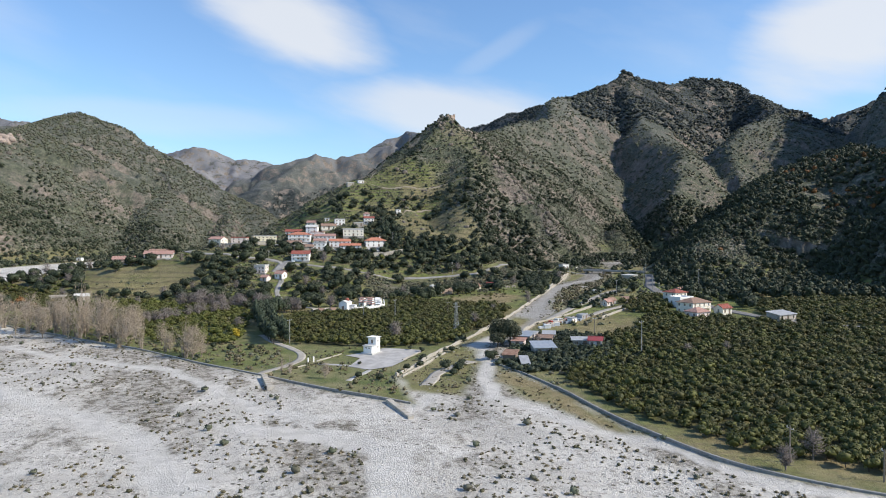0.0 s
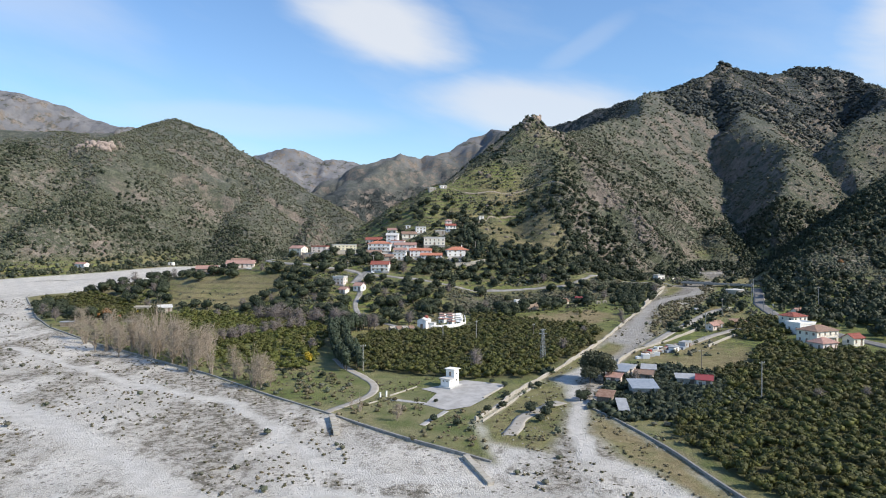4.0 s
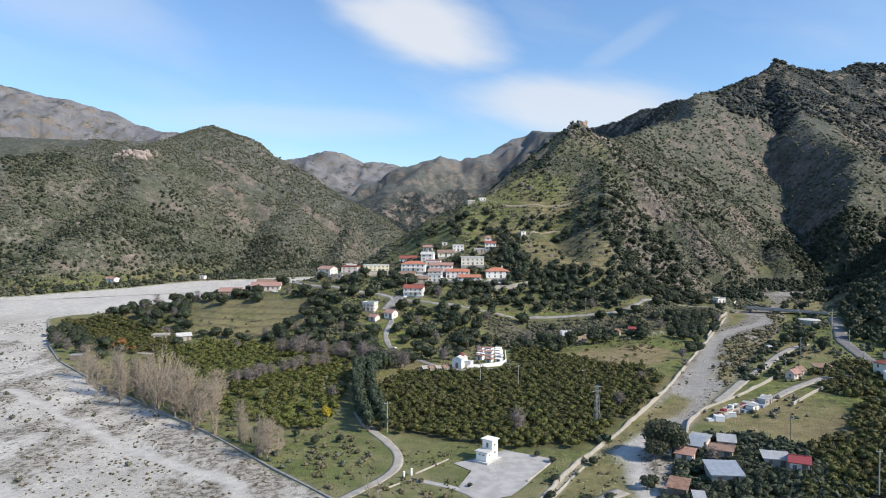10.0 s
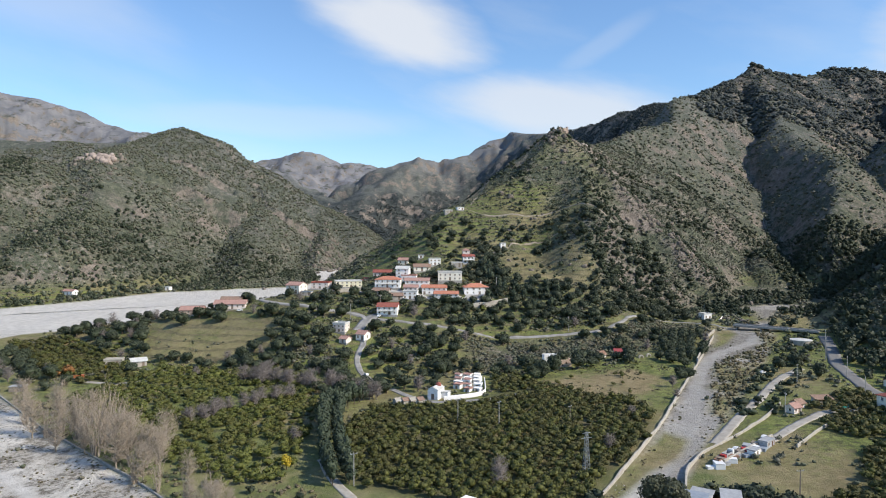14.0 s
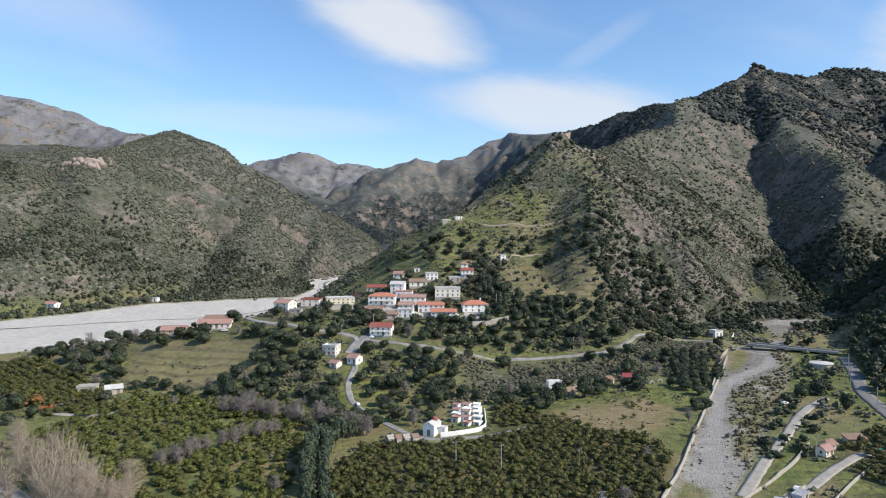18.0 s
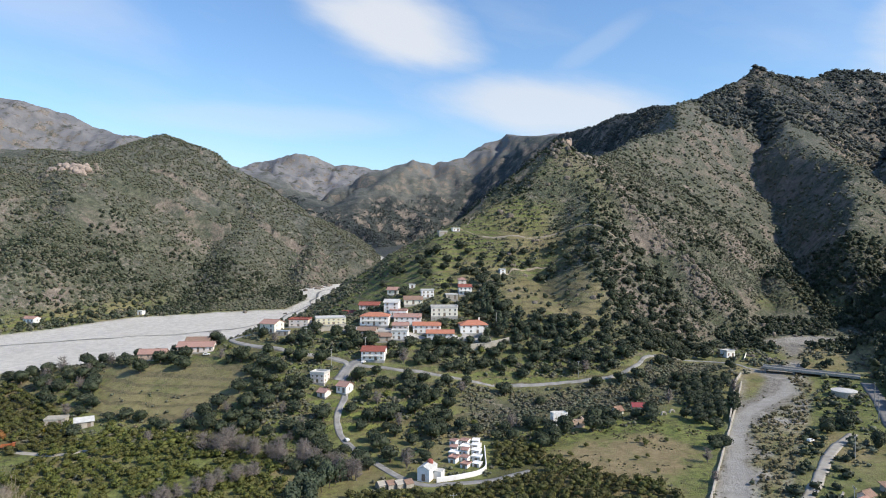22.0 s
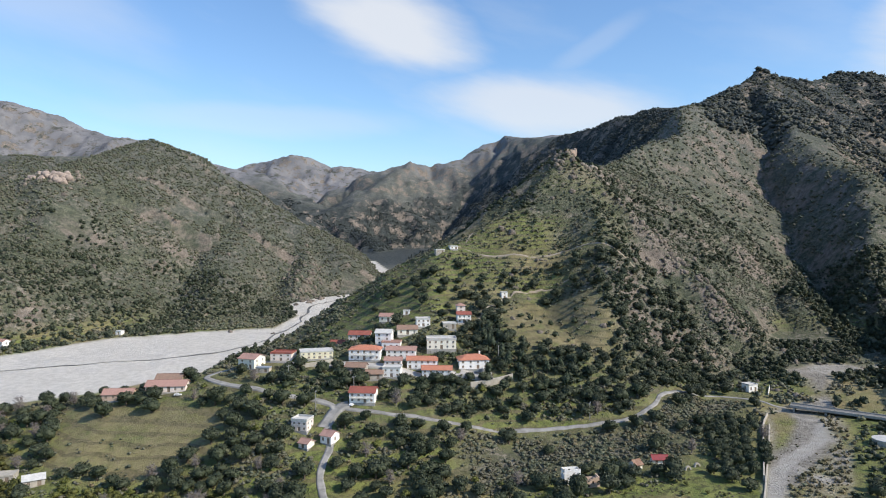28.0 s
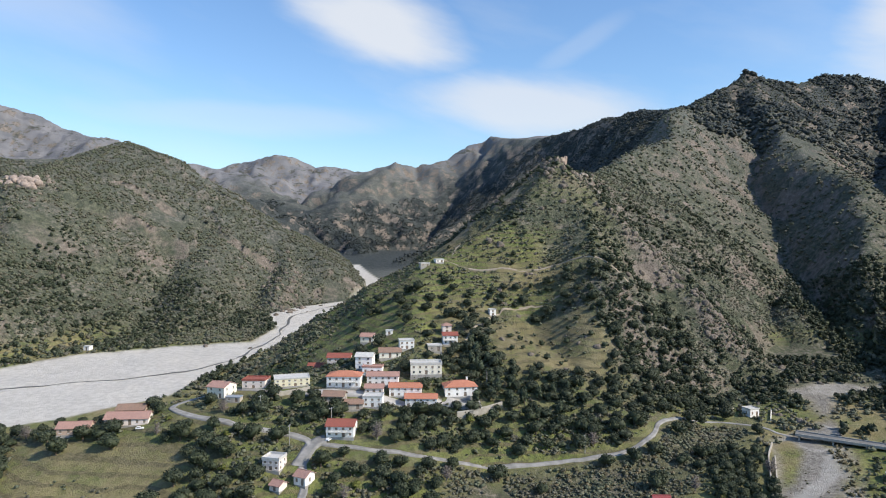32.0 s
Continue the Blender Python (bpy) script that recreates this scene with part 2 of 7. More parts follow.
    bed = m.mix(m.math("MULTIPLY", soil, 0.8), bed, m.mix(m.noise(0.25, 8, 0.75), (0.125, 0.117, 0.104), (0.225, 0.211, 0.190)))
    dots = m.math("MULTIPLY", m.cells(0.55, 0.30, 0.12), m.noise(0.10, 6, 0.7, 0.42, 0.56))
    bed = m.mix(m.math("MULTIPLY", dots, m.math("SUBTRACT", 0.85, track)), bed, (0.085, 0.078, 0.052))
    color = m.mix(gravel, color, bed)
    rough = m.math_free("ADD", m.noise(1.3, 6, 0.7, 0.2, 0.8), m.math_free("MULTIPLY", m.math("MULTIPLY", m.cells(3.4, 0.0, 0.6), gravel), 0.35))
    rough = m.math_free("ADD", rough, m.math_free("MULTIPLY", m.math("MULTIPLY", clumps, slope), 1.0))
    return m.done(color, rough, 0.6, 0.6)


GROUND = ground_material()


# ---- ground sheet ----
def ground_zones(x, y, z):
    river = soft_inside(x, y, RIVER, 2.5)
    rise = z - valley_floor(x, y)
    slope = np.clip((rise - 5.0) / 8, 0, 1)
    slope = np.maximum(slope, np.clip((y - 620) / 60, 0, 1)) * (1 - river)
    return river, slope


# ---- terrain plan ----
def hash01(ix, iy, seed):
    n = (ix * 374761393 + iy * 668265263 + seed * 1442695041) & 0xFFFFFFFF
    n = ((n ^ (n >> 13)) * 1274126177) & 0xFFFFFFFF
    return ((n ^ (n >> 16)) & 0xFFFF) / 65535.0


def vnoise(x, y, seed=0):
    """Smooth value noise, -1 to 1, for arrays."""
    fx, fy = np.floor(x), np.floor(y)
    ix, iy = fx.astype(np.int64), fy.astype(np.int64)
    u, v = x - fx, y - fy
    u, v = u * u * u * (u * (u * 6 - 15) + 10), v * v * v * (v * (v * 6 - 15) + 10)
    a, b = hash01(ix, iy, seed), hash01(ix + 1, iy, seed)
    c, d = hash01(ix, iy + 1, seed), hash01(ix + 1, iy + 1, seed)
    return 2 * (a + (b - a) * u + (c - a) * v + (a - b - c + d) * u * v) - 1


def fbm(x, y, scale, octaves=4, seed=0, gain=0.5):
    total, amp = 0, 1.0
    for k in range(octaves):
        total = total + amp * vnoise(x / scale, y / scale, seed + k)
        scale, amp = scale / 2.03, amp * gain
    return total


def ridged(x, y, scale, octaves=4, seed=0):
    total, amp = 0, 1.0
    for k in range(octaves):
        total = total + amp * (1 - 2 * np.abs(vnoise(x / scale, y / scale, seed + k)))
        scale, amp = scale / 2.1, amp * 0.5
    return total


def near_line(x, y, line):
    """Distance to a polyline, the height of its nearest place, and the side (positive: to the right of its way)."""
    best = np.full(np.shape(x), 1e9)
    z, side = np.zeros(np.shape(x)), np.zeros(np.shape(x))
    for p, q in zip(line[:-1], line[1:]):
        dx, dy = q[0] - p[0], q[1] - p[1]
        s = np.clip(((x - p[0]) * dx + (y - p[1]) * dy) / (dx * dx + dy * dy), 0, 1)
        d = np.hypot(x - p[0] - s * dx, y - p[1] - s * dy)
        nearer = d < best
        best = np.where(nearer, d, best)
        side = np.where(nearer, (x - p[0]) * dy - (y - p[1]) * dx, side)
        if len(p) > 2:
            z = np.where(nearer, p[2] + s * (q[2] - p[2]), z)
    return best, z, side


def inside(x, y, ring):
    """Whether each place lies in a closed ring of corners."""
    odd = np.zeros(np.shape(x), bool)
    for (ax, ay), (bx, by) in zip(ring, ring[1:] + ring[:1]):
        cross = (ay > y) != (by > y)
        odd ^= cross & (x < (bx - ax) * (y - ay) / (by - ay + 1e-12) + ax)
    return odd


def soft_inside(x, y, ring, width):
    """1 inside a ring, 0 outside, over a border of that width."""
    d = near_line(x, y, ring + ring[:1])[0]
    return np.clip(0.5 + np.where(inside(x, y, ring), d, -d) / width, 0, 1)


def smooth_max(a, b, k):
    h = np.clip(0.5 + 0.5 * (a - b) / k, 0, 1)
    return b + (a - b) * h + k * h * (1 - h)


# crests of the hills: places with heights, then the fall per metre to the left and to the right of the way, and the roundness of the crest
RIDGES = {
    "castle_spur": ([(215, 800, 165), (148, 660, 141), (120, 600, 136), (104, 578, 144), (72, 547, 108), (20, 524, 79)], 0.98, 0.64, 2),
    "village_crest": ([(20, 524, 79), (8, 470, 58), (10, 430, 45), (18, 408, 30)], 0.98, 0.60, 3),
    "castle_front": ([(104, 578, 140), (112, 540, 104), (106, 490, 76), (92, 450, 50), (74, 420, 28), (60, 402, 20)], 1.0, 0.75, 8),
    "village_shoulder": ([(-175, 402, 13), (-113, 402, 24), (-63, 412, 33), (-20, 430, 39), (20, 470, 56)], 0.30, 0.36, 10),
    "upper_terraces": ([(20, 524, 79), (-6, 552, 64), (-40, 620, 38), (-48, 700, 27)], 0.6, 0.55, 6),
    "back_ridge": ([(148, 660, 141), (198, 750, 166), (295, 900, 202), (330, 980, 242), (369, 1043, 266), (430, 1150, 284), (510, 1270, 326), (580, 1350, 364), (648, 1405, 408), (705, 1450, 400), (800, 1520, 408), (870, 1580, 430), (960, 1622, 459), (1010, 1640, 446), (1064, 1650, 446), (1180, 1680, 400), (1300, 1700, 375), (1400, 1680, 385), (1600, 1660, 450), (1900, 1700, 540)], 1.10, 0.86, 4),
    "gorge_rib": ([(640, 1405, 396), (560, 1180, 292), (470, 960, 212), (436, 812, 156), (365, 665, 104), (318, 585, 60)], 0.72, 1.15, 4),
    "gorge_rib_low": ([(369, 1043, 262), (360, 900, 160), (352, 800, 80), (300, 660, 56), (262, 580, 42)], 0.75, 0.9, 5),
    "east_hill": ([(190, 332, 18), (255, 420, 46), (300, 440, 66), (345, 485, 82), (420, 530, 106), (530, 570, 132), (760, 700, 180), (1100, 900, 235), (1500, 1200, 300)], 0.80, 0.35, 8),
    "east_hill_front": ([(250, 150, 30), (330, 260, 70), (420, 400, 100), (420, 530, 106)], 0.72, 0.4, 10),
    # next crest is unseen, added off to the right to shade the gorge
    "unseen_shade_mountain": ([(520, 200, 170), (600, 330, 240), (738, 500, 345), (900, 640, 430), (1040, 800, 510), (1300, 1000, 600)], 1.2, 0.8, 6),
    "east_rib": ([(1064, 1650, 440), (900, 1250, 300), (700, 980, 235), (504, 790, 164), (470, 730, 120)], 0.66, 1.0, 5),
    "west_hill": ([(-45, 855, 34), (-75, 869, 62), (-100, 888, 80), (-140, 905, 98), (-235, 945, 150), (-330, 966, 202), (-400, 960, 184), (-480, 930, 180), (-650, 900, 184), (-900, 860, 200)], 0.62, 0.66, 5),
    "west_rib": ([(-330, 966, 200), (-352, 860, 168), (-349, 774, 144), (-318, 690, 90), (-292, 590, 62), (-294, 545, 46)], 0.55, 0.70, 8),
    "west_rib_left": ([(-410, 760, 140), (-470, 690, 126), (-560, 600, 105), (-640, 500, 60)], 0.6, 0.6, 14),
    "west_rib_low": ([(-235, 945, 148), (-205, 840, 94), (-185, 760, 56), (-170, 690, 32)], 0.7, 0.48, 12),
    "west_nose": ([(-140, 905, 98), (-125, 830, 58), (-118, 780, 40)], 0.75, 0.75, 6),
    "west_mountain": ([(-480, 2000, 190), (-640, 2000, 290), (-803, 2000, 347), (-950, 2050, 388), (-1081, 2100, 440), (-1300, 2100, 496), (-1700, 2100, 560)], 0.5, 0.6, 6),
    "dark_ridge": ([(457, 1214, 296), (532, 1532, 351), (567, 1832, 400), (565, 2024, 418), (523, 2172, 420), (473, 2296, 415), (416, 2440, 422), (377, 2626, 447), (322, 2766, 480)], 1.00, 0.6, 6),
    "dark_rib": ([(567, 1832, 400), (362, 1698, 249), (185, 1543, 127), (82, 1396, 65)], 0.9, 1.25, 4),
    "dark_foot": ([(185, 1543, 127), (90, 1480, 84), (-14, 1420, 50)], 0.6, 1.0, 4),
    "dark_rib_far": ([(523, 2172, 420), (340, 2111, 289), (164, 1995, 161), (29, 1799, 63)], 0.9, 1.25, 4),
    "middle_mountain": ([(-178, 2609, 308), (-124, 2635, 337), (-47, 2634, 364), (10, 2651, 356), (126, 2691, 376), (226, 2729, 433), (322, 2766, 480), (397, 2761, 466), (570, 2743, 485), (732, 2722, 509), (939, 2738, 537)], 0.6, 0.95, 6),
    "middle_rib": ([(-47, 2634, 364), (-150, 2497, 273), (-236, 2383, 208), (-335, 2266, 155)], 0.7, 0.7, 5),
    "far_spur": ([(-889, 2661, 334), (-770, 2579, 290), (-647, 2497, 261), (-521, 2414, 218), (-399, 2285, 169), (-321, 2221, 133), (-244, 2156, 114), (-168, 2059, 83), (-99, 1755, 44)], 0.6, 1.1, 6),
    "far_shoulder": ([(-1268, 2955, 448), (-1121, 2875, 411), (-969, 2795, 385), (-839, 2760, 365), (-721, 2723, 340), (-604, 2593, 292), (-475, 2464, 230), (-357, 2333, 174)], 0.55, 0.5, 6),
    "far_mountain": ([(-1367, 3284, 391), (-1119, 3303, 402), (-864, 3318, 397), (-761, 3322, 435), (-643, 3326, 465), (-551, 3329, 450), (-438, 3332, 406), (-367, 3333, 417), (-207, 3333, 391), (-20, 3375, 406), (198, 3367, 352)], 0.45, 0.5, 8),
    "far_rib": ([(-643, 3326, 460), (-600, 3150, 350), (-560, 2980, 270), (-470, 2800, 200)], 0.6, 0.6, 6),
    "far_rib_right": ([(-367, 3333, 412), (-370, 3160, 320), (-360, 3000, 240), (-340, 2800, 170)], 0.6, 0.6, 6),
}

GREEN_SLOPE = [(-64, 424), (-84, 500), (-66, 620), (0, 610), (40, 560), (62, 536), (92, 520), (100, 500), (84, 482), (48, 478), (30, 450), (10, 436), (-30, 438)]
WEST_BANK = [(-900, 380), (-560, 425), (-400, 445), (-290, 495), (-238, 545), (-205, 588), (-155, 610), (-104, 625), (-98, 680), (-118, 743), (-98, 790), (-60, 832), (-44, 870), (-45, 920), (-70, 1000), (-95, 1150), (-160, 1400)]
EAST_BANK = [(-90, 1400), (-55, 1150), (-25, 1000), (-5, 890), (-30, 822), (-62, 770), (-70, 681), (-85, 612), (-100, 560), (-115, 494), (-150, 459), (-185, 436), (-212, 420), (-217, 407)]
RIVER_WALL = [(-222, 420), (-217, 407), (-170, 332), (-150, 305), (-109, 264), (-69, 229), (-28, 188), (2, 157), (18, 143)]
ROAD_WALL = [(44.5, 178), (49, 164.5), (53, 146.5), (56, 123), (60, 108), (63.5, 98), (69, 91), (78, 83), (120, 58), (240, 10)]
CHANNEL_WEST = [(15.8, 168.7), (32.5, 198.3), (45.4, 216.0), (72, 259), (100, 311), (128, 362), (141, 387), (150, 408), (166, 430), (184, 456)]
CHANNEL_EAST = [(198, 452), (186, 424), (174, 396), (159, 364), (149, 350), (131, 320), (117, 301), (102, 276), (86, 254), (75, 238), (63, 217), (56, 202), (50, 185), (44.5, 178)]
RIVER = WEST_BANK + EAST_BANK + RIVER_WALL[2:] + CHANNEL_WEST + CHANNEL_EAST + ROAD_WALL[1:] + [(240, -500), (-900, -500)]


def valley_floor(x, y):
    base = np.interp(y, [-500, 0, 100, 150, 200, 300, 400, 500, 600, 750, 1150, 2000, 5000], [-7, -0.8, 0.3, 1, 2, 5, 8.5, 13, 18, 25, 38, 46, 70])
    return base + 0.04 * np.clip(x, 0, 190) * np.clip((y - 100) / 150, 0, 1)


def height(x, y):
    """The ground's height, for arrays."""
    x, y = np.asarray(x, float), np.asarray(y, float)
    floor = valley_floor(x, y)
    far = np.clip(np.hypot(x, y) / 1000, 0.35, 2.5)
    wx = x + 9 * far * fbm(x, y, 85, 3, 11)
    wy = y + 9 * far * fbm(x, y, 85, 3, 23)
    hill, away = np.full(x.shape, -50.0), np.full(x.shape, 500.0)
    for line, left, right, crest in RIDGES.values():
        d, z, side = near_line(wx, wy, line)
        fall = np.where(side > 0, right, left)
        h = z - fall * (np.sqrt(d * d + crest * crest) - crest)
        away = np.where(h > hill, d, away)
        hill = smooth_max(h, hill, 7.0)
    rise = np.clip((hill - floor) / 45, 0, 1)
    gully = ridged(x, y, 120, 4, 5) * 4.0 + ridged(x, y, 37, 3, 41) * 1.9
    big = np.clip((np.hypot(x, y) - 650) / 900, 0, 1)
    gully = gully + big * (ridged(x, y, 330, 4, 71) * 15 + ridged(x, y, 95, 3, 73) * 4) + np.clip((np.hypot(x, y) - 1500) / 700, 0, 1) * ridged(x, y, 150, 4, 79) * 12
    hill = hill + (0.12 + 0.88 * np.clip(away / 60, 0, 1)) * rise * gully * np.clip((hill - floor) / 14, 0, 1)
    lush = np.maximum(soft_inside(x, y, GREEN_SLOPE, 20), soft_inside(x, y, [(43, 421), (90, 427), (98, 446), (92, 460), (56, 458)], 8))
    step = hill / 2.6
    hill = hill - lush * 0.45 * (step - np.floor(step) - 0.5) * np.clip((hill - floor) / 14, 0, 1)
    river = soft_inside(x, y, RIVER, 3.0)
    bank = 0.32 * (1 - river)
    bed = river * (0.35 * fbm(x, y, 26, 3, 61) + 0.22 * ridged(x + 0.6 * y, y * 0.35, 17, 2, 67))
    plain = floor + bank + bed + (1 - river) * 0.25 * fbm(x, y, 30, 2, 81)
    # a flat strip of fields between the far bank and the western hill
    strip = np.clip(near_line(x, y, WEST_BANK)[0] / np.interp(y, [500, 620, 700], [70, 40, 5]), 0, 1)
    hill = np.where(x < -60, floor + (hill - floor) * strip * strip * (3 - 2 * strip), hill)
    hill = np.where(river > 0.5, np.minimum(hill, plain), hill)
    return smooth_max(hill, plain, 3.0) * (1 - river) + plain * river
def build_ground():
    ny, nx = 660, 540
    ys = np.concatenate([np.linspace(-500, 20, 30)[:-1], 20 + (np.geomspace(60, 3500, ny) - 60)])
    u = np.linspace(-1, 1, nx)
    u = np.where(u > 0, u * (1 + 0.28 * u), u)
    half = np.where(ys < 20, 330.0, 0.80 * ys + 130)
    half = np.where(ys < 20, half + (20 - ys) * 0.5, half)
    half = np.where((ys >= 20), np.maximum(half, 330 - (ys - 20) * 0.5), half)
    X = u[None, :] * half[:, None]
    Y = np.repeat(ys[:, None], nx, 1)
    x, y = X.ravel(), Y.ravel()
    z = height(x, y)
    rows = len(ys)
    i = (np.arange(rows - 1)[:, None] * nx + np.arange(nx - 1)[None, :]).ravel()
    faces = np.stack([i, i + 1, i + nx + 1, i + nx], 1)
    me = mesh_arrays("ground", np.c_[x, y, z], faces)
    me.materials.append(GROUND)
    me.polygons.foreach_set("use_smooth", np.ones(len(faces), bool))
    a, b = zone_colours(x, y, z)
    for name, rgb in (("zone_a", a), ("zone_b", b)):
        layer = me.color_attributes.new(name, "FLOAT_COLOR", "POINT")
        layer.data.foreach_set("color", np.c_[rgb, np.ones(len(x))].astype(np.float32).ravel())
    return tagged(new("ground", me), "pale gravel river valley with orchards and scrub-covered mountain slopes", "ground", kind="structure")


def mesh_arrays(name, verts, faces):
    """A mesh from numpy arrays: corners, and faces of three or four corners each."""
    verts, faces = np.asarray(verts, np.float32), np.asarray(faces, np.int32)
    me = bpy.data.meshes.new(name)
    n, k = faces.shape
    me.vertices.add(len(verts))
    me.vertices.foreach_set("co", verts.ravel())
    me.loops.add(n * k)
    me.loops.foreach_set("vertex_index", faces.ravel())
    me.polygons.add(n)
    me.polygons.foreach_set("loop_start", np.arange(0, n * k, k, dtype=np.int32))
    me.polygons.foreach_set("loop_total", np.full(n, k, np.int32))
    me.update(calc_edges=True)
    return me




# ---- helpers for things ----
def mesh_of(bm, name, *mats):
    me = bpy.data.meshes.new(name)
    bm.to_mesh(me)
    bm.free()
    for m in mats:
        me.materials.append(m)
    return me


def part(name, bm, material, parent, label=""):
    """Links a bmesh, or a mesh that is there already, as one part under a thing or a part."""
    me = bm if isinstance(bm, bpy.types.Mesh) else mesh_of(bm, name, material)
    ob = new(name, me)
    ob.parent = parent
    return tagged(ob, label)


def thing(name, x, y, z, yaw, label, category, group=""):
    ob = new(name)
    ob.empty_display_size = 0.5
    ob.matrix_world = pose(x, y, z, 0, 0, yaw)
    return tagged(ob, label, category, group)


def box(bm, x0, y0, z0, x1, y1, z1):
    vs = [bm.verts.new((x, y, z)) for z in (z0, z1) for x, y in ((x0, y0), (x1, y0), (x1, y1), (x0, y1))]
    for f in ((3, 2, 1, 0), (4, 5, 6, 7), (0, 1, 5, 4), (1, 2, 6, 5), (2, 3, 7, 6), (3, 0, 4, 7)):
        bm.faces.new([vs[i] for i in f])
    return vs


def boxes(*list_of_boxes):
    bm = bmesh.new()
    for b in list_of_boxes:
        box(bm, *b)
    return bm


def tube(bm, p, q, r0, r1, n=6):
    """A tapered round bar from p to q."""
    p, q = Vector(p), Vector(q)
    turn = (q - p).to_track_quat("Z", "Y").to_matrix()
    a = [bm.verts.new(p + turn @ Vector((r0 * math.cos(2 * math.pi * k / n), r0 * math.sin(2 * math.pi * k / n), 0))) for k in range(n)]
    b = [bm.verts.new(q + turn @ Vector((r1 * math.cos(2 * math.pi * k / n), r1 * math.sin(2 * math.pi * k / n), 0))) for k in range(n)]
    for k in range(n):
        bm.faces.new((a[k], a[(k + 1) % n], b[(k + 1) % n], b[k]))
    bm.faces.new(b)
    bm.faces.new(a[::-1])


def ground_z(x, y):
    return float(height(np.array([x]), np.array([y]))[0])


# ---- materials of things ----
def plaster(name, a, b, dirt=(0.30, 0.27, 0.23), stain=0.35):
    m = Nodes(name, 0.9)
    c = m.mix(m.noise(0.7, 5), a, b)
    c = m.mix(m.math("MULTIPLY", m.noise(1.6, 6, 0.7, 0.52, 0.75, stretch=(1.0, 1.0, 0.25)), stain), c, dirt)
    return m.done(c, m.noise(9, 4), 0.25, 0.02)


def roof_tiles(name, a, b, dark):
    m = Nodes(name, 0.85)
    c = m.mix(m.noise(1.3, 5, 0.7, 0.35, 0.65), a, b)
    c = m.mix(m.noise(5.0, 3, 0.7, 0.5, 0.7), c, dark)
    wave = m.tree.nodes.new("ShaderNodeTexWave")
    wave.inputs["Scale"].default_value = 1.45
    wave.inputs["Distortion"].default_value = 0.6
    m.link(m.coord, wave.inputs["Vector"])
    c = m.mix(m.math("MULTIPLY", wave.outputs["Fac"], 0.35), c, dark)
    return m.done(c, wave.outputs["Fac"], 0.6, 0.08)


def plain(name, a, b, scale=2.0, rough=0.8, metal=0.0, bump=0.2):
    m = Nodes(name, rough, metal)
    c = m.mix(m.noise(scale, 6, 0.65), a, b)
    return m.done(c, m.noise(scale * 5, 4), bump, 0.03)


WHITE = plaster("white_plaster", (0.86, 0.84, 0.81), (0.80, 0.77, 0.73), stain=0.16)
CREAM = plaster("cream_plaster", (0.78, 0.73, 0.62), (0.81, 0.77, 0.67))
YELLOW = plaster("yellow_plaster", (0.72, 0.65, 0.46), (0.76, 0.70, 0.52))
PINK = plaster("pink_plaster", (0.74, 0.64, 0.58), (0.78, 0.69, 0.63))
GREYWALL = plaster("bare_masonry", (0.36, 0.33, 0.29), (0.46, 0.41, 0.35), stain=0.5)
ROSE = plaster("rose_stone", (0.50, 0.36, 0.28), (0.58, 0.44, 0.34), stain=0.5)
TILE_ORANGE = roof_tiles("orange_tiles", (0.56, 0.23, 0.14), (0.48, 0.20, 0.13), (0.38, 0.16, 0.11))
TILE_RED = roof_tiles("red_tiles", (0.36, 0.11, 0.08), (0.29, 0.095, 0.075), (0.20, 0.08, 0.06))
TILE_OLD = roof_tiles("old_tiles", (0.36, 0.22, 0.16), (0.28, 0.19, 0.145), (0.17, 0.13, 0.10))
TILE_PINK = roof_tiles("faded_tiles", (0.46, 0.27, 0.22), (0.40, 0.24, 0.20), (0.28, 0.18, 0.15))
SHEET_RED = plain("red_sheet", (0.30, 0.06, 0.065), (0.24, 0.065, 0.065), 1.0, 0.55)
SHEET_BLUE = plain("blue_grey_sheet", (0.23, 0.265, 0.31), (0.30, 0.33, 0.37), 0.8, 0.5)
SHEET_GREY = plain("grey_sheet", (0.30, 0.305, 0.31), (0.40, 0.405, 0.41), 0.8, 0.55)
SHEET_RUST = plain("rusty_sheet", (0.20, 0.11, 0.075), (0.30, 0.20, 0.145), 1.2, 0.8)
FLAT_ROOF = plain("flat_roof_screed", (0.46, 0.45, 0.43), (0.56, 0.55, 0.52), 0.9, 0.9)
CONCRETE = plaster("concrete", (0.30, 0.29, 0.27), (0.38, 0.36, 0.33), (0.15, 0.145, 0.135), 0.6)
DARK_CONCRETE = plaster("weathered_concrete", (0.23, 0.225, 0.21), (0.31, 0.30, 0.28), (0.12, 0.115, 0.105), 0.6)
PALE_STONE = plaster("pale_stone", (0.36, 0.33, 0.28), (0.45, 0.41, 0.35), (0.18, 0.165, 0.135), 0.7)
ASPHALT = plain("worn_asphalt", (0.155, 0.150, 0.145), (0.20, 0.195, 0.185), 0.6, 0.95)
DIRT = plain("dirt_track", (0.30, 0.275, 0.235), (0.38, 0.35, 0.305), 0.5, 0.95, bump=0.4)
LANE = plain("worn_lane_asphalt", (0.20, 0.195, 0.185), (0.31, 0.30, 0.285), 0.25, 0.95, bump=0.3)
PAVING = plain("cracked_paving", (0.33, 0.32, 0.30), (0.44, 0.42, 0.40), 0.35, 0.95, bump=0.3)
TIMBER = plain("grey_timber", (0.20, 0.165, 0.13), (0.28, 0.235, 0.19), 3.0, 0.9)
STEEL = plain("galvanised_steel", (0.34, 0.35, 0.36), (0.42, 0.43, 0.44), 3.0, 0.5, 0.7)
SHUTTER = plain("brown_shutter", (0.19, 0.145, 0.11), (0.27, 0.21, 0.165), 3.0, 0.7)
